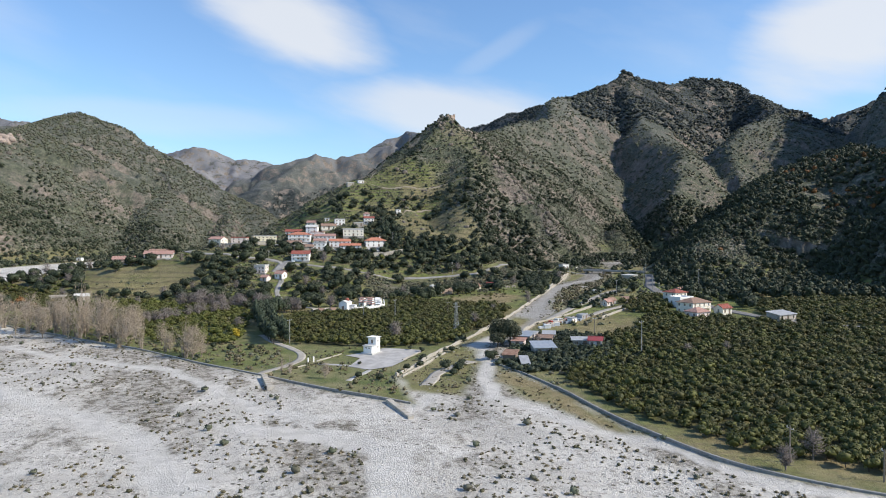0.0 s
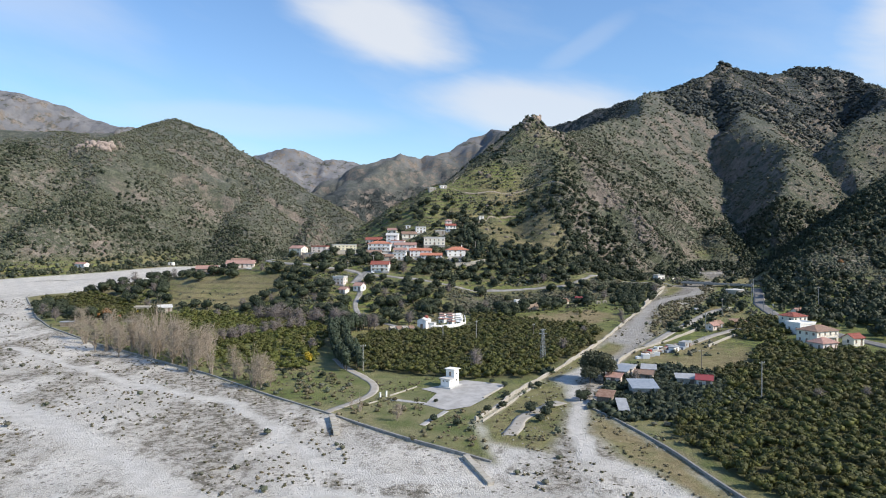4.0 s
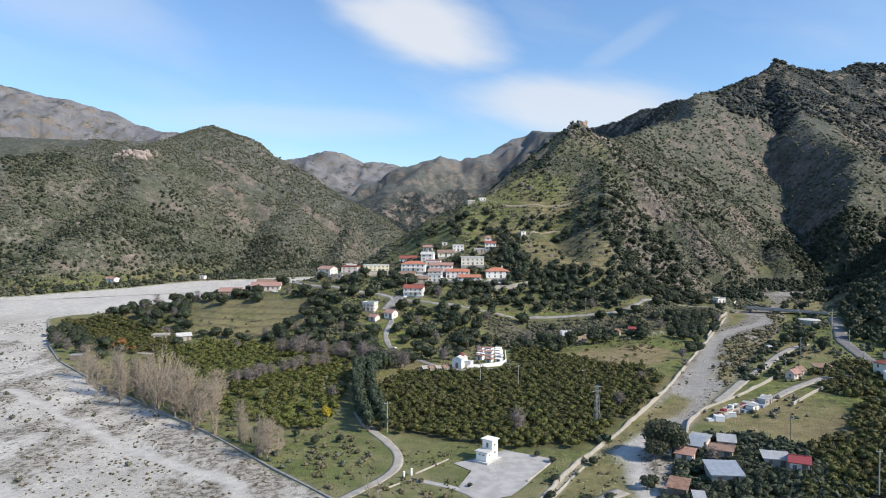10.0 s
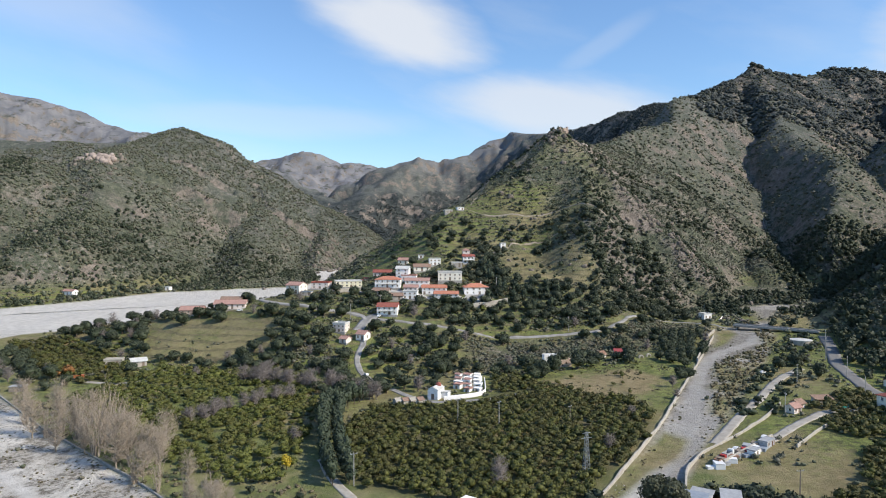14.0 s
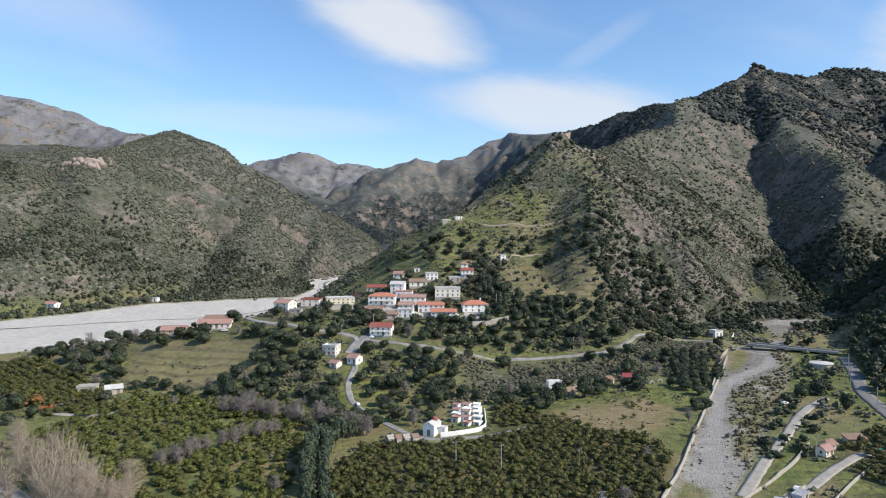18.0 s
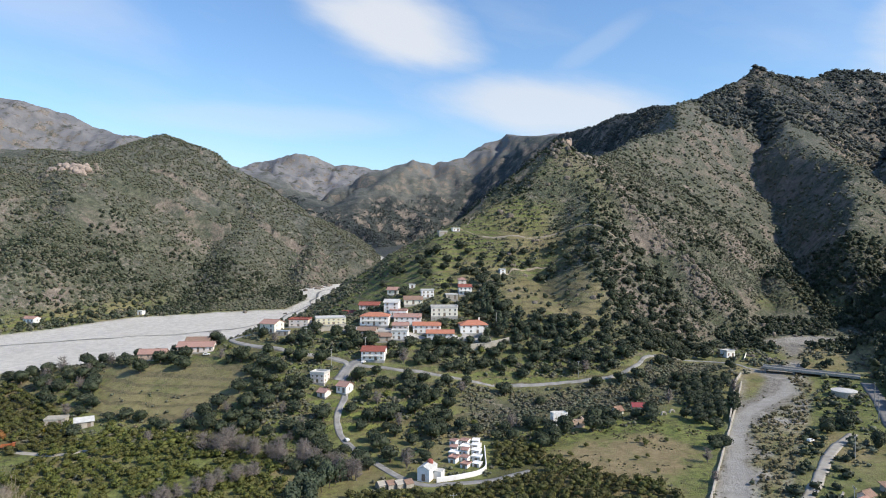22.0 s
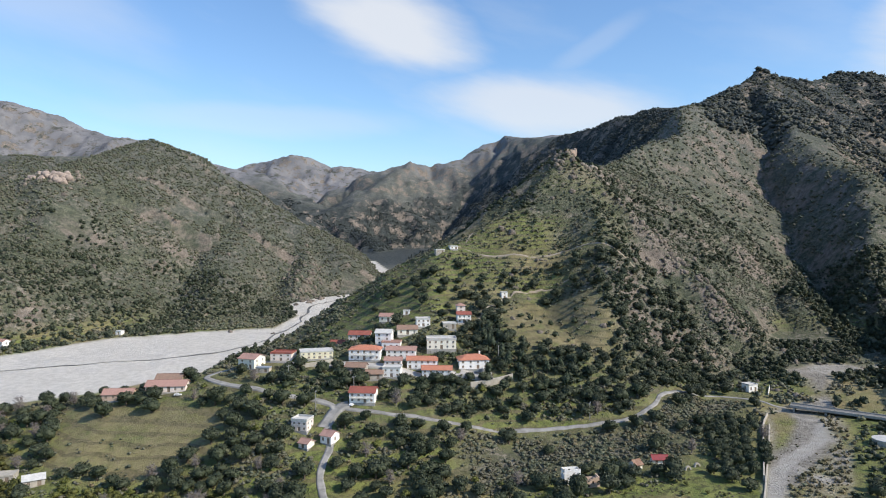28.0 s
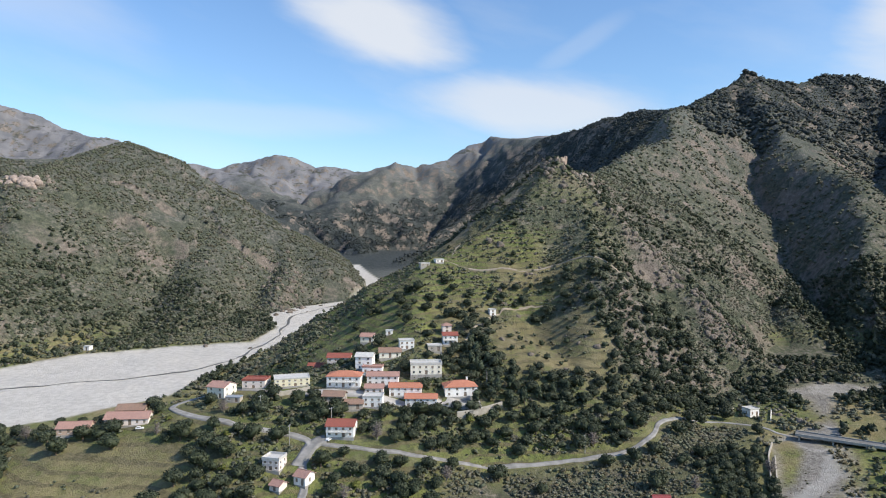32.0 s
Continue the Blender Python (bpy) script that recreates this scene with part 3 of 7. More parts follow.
FRAME = plain("window_frame_paint", (0.60, 0.59, 0.56), (0.66, 0.65, 0.62), 3.0, 0.6)
GLASS = Nodes("dark_glass", 0.12).done((0.020, 0.024, 0.028))
RUBBER = Nodes("rubber", 0.9).done((0.02, 0.02, 0.02))


def leaves(name, a, b, c, trans=0.15, rough=0.65):
    m = Nodes(name, rough)
    col = m.mix(m.island(), a, b)
    col = m.mix(m.noise(0.13, 3, 0.5, 0.42, 0.62), col, c)
    m.bsdf.inputs["Specular IOR Level"].default_value = 0.3
    return m.done(col)


CITRUS = leaves("citrus_leaves", (0.028, 0.036, 0.010), (0.106, 0.108, 0.023), (0.064, 0.061, 0.017))
CITRUS_YOUNG = leaves("young_citrus_leaves", (0.044, 0.058, 0.013), (0.128, 0.136, 0.028), (0.086, 0.086, 0.022))
OLIVE = leaves("olive_leaves", (0.020, 0.028, 0.016), (0.070, 0.084, 0.046), (0.040, 0.050, 0.029))
DARKTREE = leaves("dark_leaves", (0.018, 0.027, 0.014), (0.058, 0.072, 0.036), (0.036, 0.046, 0.025))
CYPRESS = leaves("windbreak_leaves", (0.028, 0.042, 0.024), (0.062, 0.080, 0.046), (0.042, 0.056, 0.032))
GUM = leaves("gum_leaves", (0.045, 0.052, 0.030), (0.090, 0.098, 0.058), (0.062, 0.066, 0.036))
SCRUB = leaves("scrub_leaves", (0.062, 0.074, 0.044), (0.150, 0.158, 0.100), (0.128, 0.120, 0.086))
# far wood leaves, coloured darker and bluer to stand in for shade and haze
SHADE_PINE = leaves("far_wood_shade_leaves", (0.026, 0.034, 0.031), (0.052, 0.062, 0.056), (0.038, 0.046, 0.042))
AUTUMN = leaves("rusty_leaves", (0.150, 0.070, 0.022), (0.230, 0.110, 0.035), (0.18, 0.085, 0.03))
MIMOSA = leaves("yellow_blossom", (0.30, 0.22, 0.02), (0.42, 0.32, 0.03), (0.20, 0.17, 0.03))
WEED = leaves("dry_weeds", (0.120, 0.100, 0.058), (0.200, 0.165, 0.100), (0.085, 0.080, 0.040))
BARE = plain("bare_twigs", (0.25, 0.205, 0.155), (0.35, 0.295, 0.235), 1.0, 0.9)
BARE_GREY = plain("grey_twigs", (0.155, 0.135, 0.125), (0.21, 0.185, 0.17), 1.0, 0.9)
BARK = plain("bark", (0.09, 0.07, 0.05), (0.14, 0.11, 0.08), 4.0, 0.9)


# ---- plants ----
def ico(sub):
    bm = bmesh.new()
    bmesh.ops.create_icosphere(bm, subdivisions=sub, radius=1.0)
    v = np.array([p.co[:] for p in bm.verts])
    f = np.array([[p.index for p in q.verts] for q in bm.faces])
    bm.free()
    return v, f


ICO1, ICO2 = ico(1), ico(2)


def crown_arrays(rng, lobes, leaf, count, radius, tall, low=0.0, core=0.78, shell=1.0, body=None):
    """Corners and triangles of a leafy crown: a dark inner body of a few lobes, and many small leaf sprays round it."""
    cents, rads = [], []
    for k in range(lobes):
        a, r = rng.uniform(0, 2 * math.pi), radius * rng.uniform(0.25, 0.58) if k else 0.0
        cents.append((r * math.cos(a), r * math.sin(a), low + tall * (rng.uniform(0.25, 0.72) if k else 0.5)))
        rads.append(radius * rng.uniform(0.42, 0.62) if k else radius * 0.72)
    cents, rads = np.array(cents), np.array(rads)
    squash = np.array([1, 1, 0.5 * tall / radius])
    squash[2] = np.clip(squash[2], 0.6, 3.0)
    vs, fs, base = [], [], 0
    for c, r in zip(cents, rads):
        v, f = body or ICO1
        w = c + v * squash * (r * core * (1 + (0.11 if body else 0.22) * rng.standard_normal((len(v), 1))))
        vs.append(w), fs.append(f + base)
        base += len(v)
    pick = rng.choice(len(cents), count, p=rads ** 2 / (rads ** 2).sum())
    d = rng.standard_normal((count, 3))
    d /= np.linalg.norm(d, axis=1)[:, None]
    d[:, 2] = np.where(d[:, 2] < -0.5, -d[:, 2], d[:, 2])
    p = cents[pick] + d * squash * (rads[pick] * shell * rng.uniform(0.72, 1.12, count))[:, None]
    t = rng.standard_normal((count, 3))
    t -= 0.6 * d * (t * d).sum(1)[:, None]
    t /= np.linalg.norm(t, axis=1)[:, None]
    b = np.cross(d + 0.7 * rng.standard_normal((count, 3)), t)
    b /= np.linalg.norm(b, axis=1)[:, None] + 1e-9
    s = leaf * rng.uniform(0.6, 1.35, count)[:, None]
    tri = np.stack([p - t * s * 0.5, p + t * s * 0.5 - b * s * 0.3, p + b * s * 0.75], 1).reshape(-1, 3)
    vs.append(tri), fs.append(np.arange(3 * count).reshape(-1, 3) + base)
    return np.concatenate(vs), np.concatenate(fs)


def twig_arrays(rng, count, tall, spread, thick, low=0.0):
    """Corners and triangles of a bare crown: a stem, limbs that leave it at many heights, and fine twigs that fork from them."""
    vs, fs, base = [], [], 0

    def twig(p, q, t, base):
        d = q - p
        side = np.cross(d, rng.standard_normal(3))
        side /= np.linalg.norm(side) + 1e-9
        other = np.cross(d, side)
        other /= np.linalg.norm(other) + 1e-9
        vs.extend([p - side * t, p + side * t, p + other * t * 1.5, q])
        fs.extend([[base, base + 1, base + 3], [base + 1, base + 2, base + 3], [base + 2, base, base + 3]])
        return base + 4

    for k in range(count):
        a, s = rng.uniform(0, 2 * math.pi), rng.uniform(0.08, 0.85)
        p = np.array([0.06 * spread * math.cos(a), 0.06 * spread * math.sin(a), low + tall * s])
        out = spread * (0.35 + 0.65 * math.sin(math.pi * min(1.0, s + 0.12))) * rng.uniform(0.5, 1.0)
        q = p + np.array([out * math.cos(a), out * math.sin(a), tall * rng.uniform(0.10, 0.26)])
        base = twig(p, q, thick * (1.3 - s), base)
        for _ in range(3):
            m = p + (q - p) * rng.uniform(0.3, 0.95)
            e = m + np.array([rng.normal(0, spread * 0.2), rng.normal(0, spread * 0.2), tall * rng.uniform(0.05, 0.16)])
            base = twig(m, e, thick * 0.5, base)
    for k in range(3):
        base = twig(np.array([0.0, 0.0, low]), np.array([rng.normal(0, 0.4), rng.normal(0, 0.4), low + tall * 0.98]), thick * 2.6, base)
    return np.array(vs), np.array(fs)


def fan_arrays(rng, stems, tall, spread, thick):
    """Corners and triangles of a leafless poplar clump: many slender stems that fan out from one foot, each with steep fine twigs."""
    vs, fs = [], []

    def twig(p, q, t):
        d = q - p
        side = np.cross(d, rng.standard_normal(3))
        side /= np.linalg.norm(side) + 1e-9
        other = np.cross(d, side)
        other /= np.linalg.norm(other) + 1e-9
        b = len(vs)
        vs.extend([p - side * t, p + side * t, p + other * t * 1.5, q])
        fs.extend([[b, b + 1, b + 3], [b + 1, b + 2, b + 3], [b + 2, b, b + 3]])

    for k in range(stems):
        a, r = rng.uniform(0, 2 * math.pi), spread * rng.uniform(0.1, 1.0)
        h = tall * rng.uniform(0.55, 1.0) * (1 - 0.2 * r / spread)
        foot = np.array([0.5 * math.cos(a), 0.5 * math.sin(a), -0.3])
        top = np.array([r * math.cos(a), r * math.sin(a), h])
        knee = foot * 0.4 + top * 0.6 + rng.normal(0, 0.35, 3) * np.array([1, 1, 0]) - np.array([0.25 * top[0], 0.25 * top[1], 0])
        twig(foot, knee, thick * 1.8)
        twig(knee, top, thick)
        for _ in range(16):
            s = rng.uniform(0.25, 1.0)
            m = foot + (knee - foot) * s / 0.6 if s < 0.6 else knee + (top - knee) * (s - 0.6) / 0.4
            b = rng.uniform(0, 2 * math.pi)
            ln = tall * rng.uniform(0.06, 0.17)
            e = m + np.array([0.32 * ln * math.cos(b), 0.32 * ln * math.sin(b), ln])
            twig(m, e, thick * 0.42)
    return np.array(vs), np.array(fs)


def light_arrays(rng, leaf, count, radius, tall):
    """A small bush of few faces: a jagged eight-sided body with some leaf sprays round it."""
    v = np.array([(1, 0, 0), (-1, 0, 0), (0, 1, 0), (0, -1, 0), (0, 0, 1), (0, 0, -1)], float)
    f = np.array([(0, 2, 4), (2, 1, 4), (1, 3, 4), (3, 0, 4), (2, 0, 5), (1, 2, 5), (3, 1, 5), (0, 3, 5)])
    v = v * rng.uniform(0.75, 1.15, (6, 1)) * np.array([radius, radius, tall * 0.5]) + np.array([0, 0, tall * 0.4])
    d = rng.standard_normal((count, 3))
    d /= np.linalg.norm(d, axis=1)[:, None]
    d[:, 2] = np.abs(d[:, 2])
    p = d * np.array([radius, radius, tall * 0.55]) * rng.uniform(0.7, 1.1, (count, 1)) + np.array([0, 0, tall * 0.35])
    t = rng.standard_normal((count, 3))
    t /= np.linalg.norm(t, axis=1)[:, None]
    b = np.cross(d, t)
    s = leaf * rng.uniform(0.6, 1.3, (count, 1))
    tri = np.stack([p - t * s * 0.5, p + t * s * 0.5, p + b * s * 0.8], 1).reshape(-1, 3)
    return np.concatenate([v, tri]), np.concatenate([f, np.arange(3 * count).reshape(-1, 3) + 6])


def trunk_mesh(name, tall, r, forks, rng, mat=None):
    bm = bmesh.new()
    top = Vector((rng.uniform(-0.2, 0.2), rng.uniform(-0.2, 0.2), tall))
    tube(bm, (0, 0, -0.4), top, r, r * 0.7)
    for k in range(forks):
        a = 2 * math.pi * (k + rng.uniform(0, 0.6)) / forks
        tube(bm, top, top + Vector((math.cos(a), math.sin(a), 1.3)) * tall * 0.55, r * 0.6, r * 0.25, 5)
    return mesh_of(bm, name, mat or BARK)


def crown_mesh(name, mat, arrays):
    me = mesh_arrays(name, *arrays)
    me.materials.append(mat)
    return me


class Kind:
    """A kind of tree: a few shared crowns on shared trunks."""

    def __init__(self, name, mat, label, category, variants, trunk, seed, bark=None, group=""):
        rng = np.random.default_rng(seed)
        self.name, self.label, self.category, self.group, self.rng = name, label, category, group, rng
        self.arrays = [v(rng) for v in variants]
        self.crowns = [crown_mesh("crown", mat, a) for a in self.arrays]
        self.trunks = [trunk_mesh("trunk", *trunk, rng, bark) for _ in range(2)]
        self.mat = mat

    def plant(self, x, y, size=1.0, sink=0.0, label=""):
        k = int(self.rng.integers(len(self.crowns)))
        ob = new(self.name)
        s = size * self.rng.uniform(0.88, 1.12)
        ob.matrix_world = pose(x, y, ground_z(x, y) - sink, 0, 0, self.rng.uniform(0, 360)) @ Matrix.Diagonal((s, s, s * self.rng.uniform(0.9, 1.12), 1))
        part("trunk", self.trunks[k % 2], None, ob)
        part("crown", self.crowns[k], None, ob)
        return tagged(ob, label or self.label, self.category, self.group)

    def mass(self, name, xs, ys, sizes, label, category, mat=None, sink=0.15):
        """Many plants of the kind in one mesh."""
        return scatter(name, self.arrays, xs, ys, sizes, mat or self.mat, label, category, self.rng, sink)


def scatter(name, arrays, xs, ys, sizes, mat, label, category, rng, sink=0.15):
    xs, ys, sizes = np.asarray(xs), np.asarray(ys), np.asarray(sizes)
    zs = height(xs, ys) - sink
    which = rng.integers(len(arrays), size=len(xs))
    yaw = rng.uniform(0, 2 * math.pi, len(xs))
    tall = rng.uniform(0.85, 1.2, len(xs))
    vs, fs, base = [], [], 0
    for k, (v, f) in enumerate(arrays):
        i = np.flatnonzero(which == k)
        if not len(i):
            continue
        c, s = np.cos(yaw[i])[:, None], np.sin(yaw[i])[:, None]
        x = (v[None, :, 0] * c - v[None, :, 1] * s) * sizes[i, None] + xs[i, None]
        y = (v[None, :, 0] * s + v[None, :, 1] * c) * sizes[i, None] + ys[i, None]
        z = v[None, :, 2] * (sizes[i] * tall[i])[:, None] + zs[i, None]
        vs.append(np.stack([x, y, z], -1).reshape(-1, 3))
        fs.append((f[None] + (base + np.arange(len(i)) * len(v))[:, None, None]).reshape(-1, 3))
        base += len(i) * len(v)
    me = mesh_arrays(name, np.concatenate(vs), np.concatenate(fs))
    me.materials.append(mat)
    return tagged(new(name, me), label, category, kind="stuff")


def rows_in(ring, step, jitter, rng, turn=0.0, keep=1.0):
    """Places in rows inside a ring."""
    r = np.array(ring)
    c, s = math.cos(radians(turn)), math.sin(radians(turn))
    mid, span = r.mean(0), np.abs(r - r.mean(0)).max() * 1.5
    n = int(2 * span / step) + 1
    u, v = np.meshgrid(np.arange(n) * step - span, np.arange(n) * step - span)
    u, v = u.ravel() + rng.normal(0, jitter, n * n), v.ravel() + rng.normal(0, jitter, n * n)
    x, y = mid[0] + c * u - s * v, mid[1] + s * u + c * v
    ok = inside(x, y, ring) & (rng.uniform(size=n * n) < keep)
    return x[ok], y[ok]


# ---- plan of the low ground ----
ORCHARD_MID = [(-17, 224), (18, 209), (34, 207), (42, 216), (52, 230), (65, 248), (73, 270), (71, 284), (57, 294), (47, 307), (38, 324), (28, 322), (26, 300), (22, 292), (8, 286), (-14, 286), (-20, 262)]
ORCHARD_WEST = [(-30, 226), (-31, 284), (-40, 316), (-44, 331), (-70, 339), (-106, 342), (-118, 324), (-120, 294), (-100, 270), (-72, 246), (-46, 218)]
ORCHARD_FAR_WEST = [(-196, 386), (-204, 398), (-170, 392), (-130, 356), (-112, 330), (-126, 318), (-150, 334)]
ORCHARD_EAST = [(56, 158), (60, 128), (68, 104), (84, 91), (128, 67), (240, 22), (330, 40), (300, 170), (215, 248), (172, 252), (150, 214), (125, 236), (112, 231), (96, 219), (84, 196), (70, 176)]
ORCHARD_ROAD = [(110, 257), (132, 279), (153, 286), (152, 276), (126, 238), (118, 243)]
FIELD_DRY = [(40, 294), (42, 314), (58, 330), (84, 336), (98, 342), (104, 330), (84, 290), (68, 284)]
STRAW_PATCH = [(42, 296), (44, 312), (60, 324), (84, 326), (92, 312), (82, 292), (68, 286)]
MEADOW_WEST = [(-130, 392), (-88, 384), (-66, 374), (-62, 358), (-84, 346), (-112, 350), (-126, 370)]
PLOT_WEST = [(-138, 300), (-124, 296), (-112, 312), (-126, 322)]
CHANNEL_GRASS = [(38, 205), (46, 217), (55, 232), (63, 243), (72, 255), (76, 246), (70, 236), (59, 226), (49, 213)]
BRIDGE_GRASS = [(128, 358), (140, 382), (148, 402), (156, 401), (152, 387), (144, 376), (134, 362)]
FIELD_EAST = [(78, 212), (75, 228), (90, 240), (104, 250), (112, 230), (104, 216), (92, 208)]
TERRACE = [(42, 436), (54, 423), (90, 427), (100, 446), (92, 466), (62, 482), (46, 470)]
CASTLE_GREEN = [(30, 518), (70, 556), (104, 586), (130, 566), (132, 536), (110, 500), (70, 500)]
GRASS_ISLAND = [(17, 158), (16.8, 168), (33.5, 198), (40, 207), (43, 198), (40, 180), (35, 162), (29, 148), (22, 152)]
GRASS_STRIP = [(44, 176), (49, 160), (54, 136), (58, 114), (50, 124), (43, 142), (40, 158)]
PUMP_YARD = [(4.4, 200.0), (8.6, 201.9), (16.6, 207.5), (20.8, 205.1), (27.9, 201.0), (19.7, 186.4), (16.3, 181.3), (10.2, 178.6), (5.6, 185.9), (8.5, 194.9)]
OLIVE_GROVE = [(98, 334), (110, 388), (138, 394), (124, 362), (112, 338)]
UPPER_GRAVEL = [(186, 459), (190, 448), (184, 428), (192, 430), (206, 452), (222, 462), (240, 463), (246, 474), (214, 478), (192, 470)]
CHANNEL_BAR = [(88, 262), (98, 285), (107, 307), (116, 328), (140, 350), (154, 366), (166, 400), (176, 402), (160, 364), (149, 350), (131, 320), (117, 301), (102, 276), (90, 258)]
SCRUB_BANK = [(130, 312), (140, 345), (162, 372), (180, 372), (168, 345), (150, 318)]
VILLAGE_SLOPE = [(-190, 330), (-190, 440), (-64, 430), (20, 470), (40, 436), (98, 430), (112, 380), (98, 300), (20, 290), (-60, 330)]
STONY_SLOPE = [(24, 334), (22, 372), (66, 378), (98, 388), (112, 412), (150, 424), (132, 396), (106, 372), (92, 352), (62, 346), (44, 342)]
TRACKS = [
    [(-140, 262), (-104, 233), (-78, 210), (-42, 187), (-27, 164), (-16, 146), (-3, 138), (12, 136), (19, 142), (23, 150), (22, 158)],
    [(-130, 210), (-76, 170), (-49, 144), (-33, 125), (-28, 115), (-23, 104), (-18, 80)],
    [(43, 182), (38, 160), (37, 146), (44, 129), (53, 117), (60, 102), (68, 88), (90, 70)],
    [(-16, 132), (2, 124), (11, 116), (9, 102), (8, 80)],
    [(43, 182), (44, 204), (58, 222), (70, 240), (82, 262), (94, 290), (106, 318), (122, 344), (146, 364), (162, 384)],
]
TRACK_WIDTHS = [1.5, 3.4, 1.8, 3.6, 2.4]
STREAM = [(-300, 470), (-206, 507), (-182, 516), (-143, 531), (-117, 549), (-100, 585), (-92, 650), (-96, 730), (-60, 812), (-30, 880)]


def zone_colours(x, y, z):
    river, slope = ground_zones(x, y, z)
    wob = 1.2 * fbm(x, y, 9, 2, 17)
    for ring in (GRASS_ISLAND, GRASS_STRIP, CHANNEL_GRASS, BRIDGE_GRASS):
        river = river * (1 - soft_inside(x + wob, y + wob, ring, 3))
    river = np.maximum(river, soft_inside(x + 3 * wob, y + 3 * wob, UPPER_GRAVEL, 8))
    river = river * (1 - 0.95 * soft_inside(x + 2 * wob, y + 2 * wob, CHANNEL_BAR, 4) * np.clip(0.85 + fbm(x, y, 9, 3, 47), 0, 1))
    beyond = np.clip((y - 0.55 * (x - 160) - 404) / 8, 0, 1) * (x > 140) * (1 - soft_inside(x + 3 * wob, y + 3 * wob, UPPER_GRAVEL, 8))
    river = river * (1 - beyond)
    grass = np.clip(0.5 + fbm(x, y, 60, 3, 91), 0, 1)
    for ring in (FIELD_EAST, FIELD_DRY, GRASS_ISLAND, PLOT_WEST, CHANNEL_GRASS, BRIDGE_GRASS):
        grass = np.maximum(grass, 0.7 * soft_inside(x, y, ring, 4))
    lush = soft_inside(x + 6 * wob, y + 6 * wob, GREEN_SLOPE, 22)
    grass = np.maximum(grass, lush)
    green = 0.4 * soft_inside(x + 8 * wob, y + 8 * wob, CASTLE_GREEN, 16) * np.clip(0.6 + fbm(x, y, 18, 3, 97), 0, 1)
    grass = np.maximum(grass, green)
    slope = slope * (1 - 0.8 * lush) * (1 - green)
    tended = soft_inside(x + 5 * wob, y + 5 * wob, VILLAGE_SLOPE, 22)
    slope = slope * (1 - 0.75 * tended)
    grass = np.maximum(grass, tended * np.clip(0.55 + 0.8 * fbm(x, y, 25, 3, 99), 0, 1) * np.clip((36 - x) / 30, 0, 1))
    stony = soft_inside(x + 4 * wob, y + 4 * wob, STONY_SLOPE, 12)
    slope = np.maximum(slope, 0.8 * stony)
    slope = np.maximum(slope, 0.9 * soft_inside(x + 4 * wob, y + 4 * wob, [(124, 446), (172, 446), (262, 470), (290, 560), (160, 570), (128, 500)], 14) * (1 - river))
    soil = np.zeros(len(x))
    for ring in (ORCHARD_EAST, ORCHARD_ROAD, ORCHARD_MID, ORCHARD_FAR_WEST):
        soil = np.maximum(soil, 0.75 * soft_inside(x, y, ring, 4))
    soil = np.maximum(soil, river * np.clip((x - 48) / 12, 0, 1) * np.clip((y - 195) / 25, 0, 1) * 0.7)
    dry = np.maximum(0.8 * np.clip(fbm(x, y, 34, 4, 33), 0, 1), 0.7 * soft_inside(x + 4 * wob, y + 4 * wob, STONY_SLOPE, 12))
    for ring, amount in ((STRAW_PATCH, 1.0), (MEADOW_WEST, 0.6), (CHANNEL_GRASS, 0.6), (FIELD_EAST, 0.75), (TERRACE, 0.75), (CHANNEL_BAR, 0.6), (GRASS_STRIP, 0.9), (GRASS_ISLAND, 0.45)):
        dry = np.maximum(dry, amount * soft_inside(x + 2 * wob, y + 2 * wob, ring, 6))
    slope = slope * (1 - 0.7 * soft_inside(x + wob, y + wob, TERRACE, 6))
    track = np.zeros(len(x))
    for line, half in zip(TRACKS, TRACK_WIDTHS):
        d = near_line(x + wob, y + 0.7 * wob, line)[0]
        track = np.maximum(track, np.clip((half + 0.4 - d) / 0.8, 0, 1))
    far_bed = np.clip((y - 380) / 60, 0, 1) * (x < 20)
    track = np.maximum(track, 0.8 * far_bed)
    return np.c_[river, grass, soil], np.c_[dry, slope, track]


build_ground()


# ---- roads, tracks, walls ----
def resample(line, step):
    p = np.array([q[:2] for q in line], float)
    s = np.r_[0, np.cumsum(np.hypot(*np.diff(p, axis=0).T))]
    t = np.linspace(0, s[-1], max(2, int(s[-1] / step) + 1))
    # rounded corners: average over a short stretch
    fine = np.linspace(0, s[-1], max(8, int(s[-1] / 0.5)))
    q = np.c_[np.interp(fine, s, p[:, 0]), np.interp(fine, s, p[:, 1])]
    k = 9
    pad = np.r_[np.repeat(q[:1], k, 0), q, np.repeat(q[-1:], k, 0)]
    q = np.stack([np.convolve(pad[:, i], np.ones(2 * k + 1) / (2 * k + 1), "valid") for i in (0, 1)], 1)
    return np.c_[np.interp(t, fine, q[:, 0]), np.interp(t, fine, q[:, 1])]


def across(p):
    d = np.gradient(p, axis=0)
    d /= np.hypot(*d.T)[:, None] + 1e-9
    return np.c_[d[:, 1], -d[:, 0]]


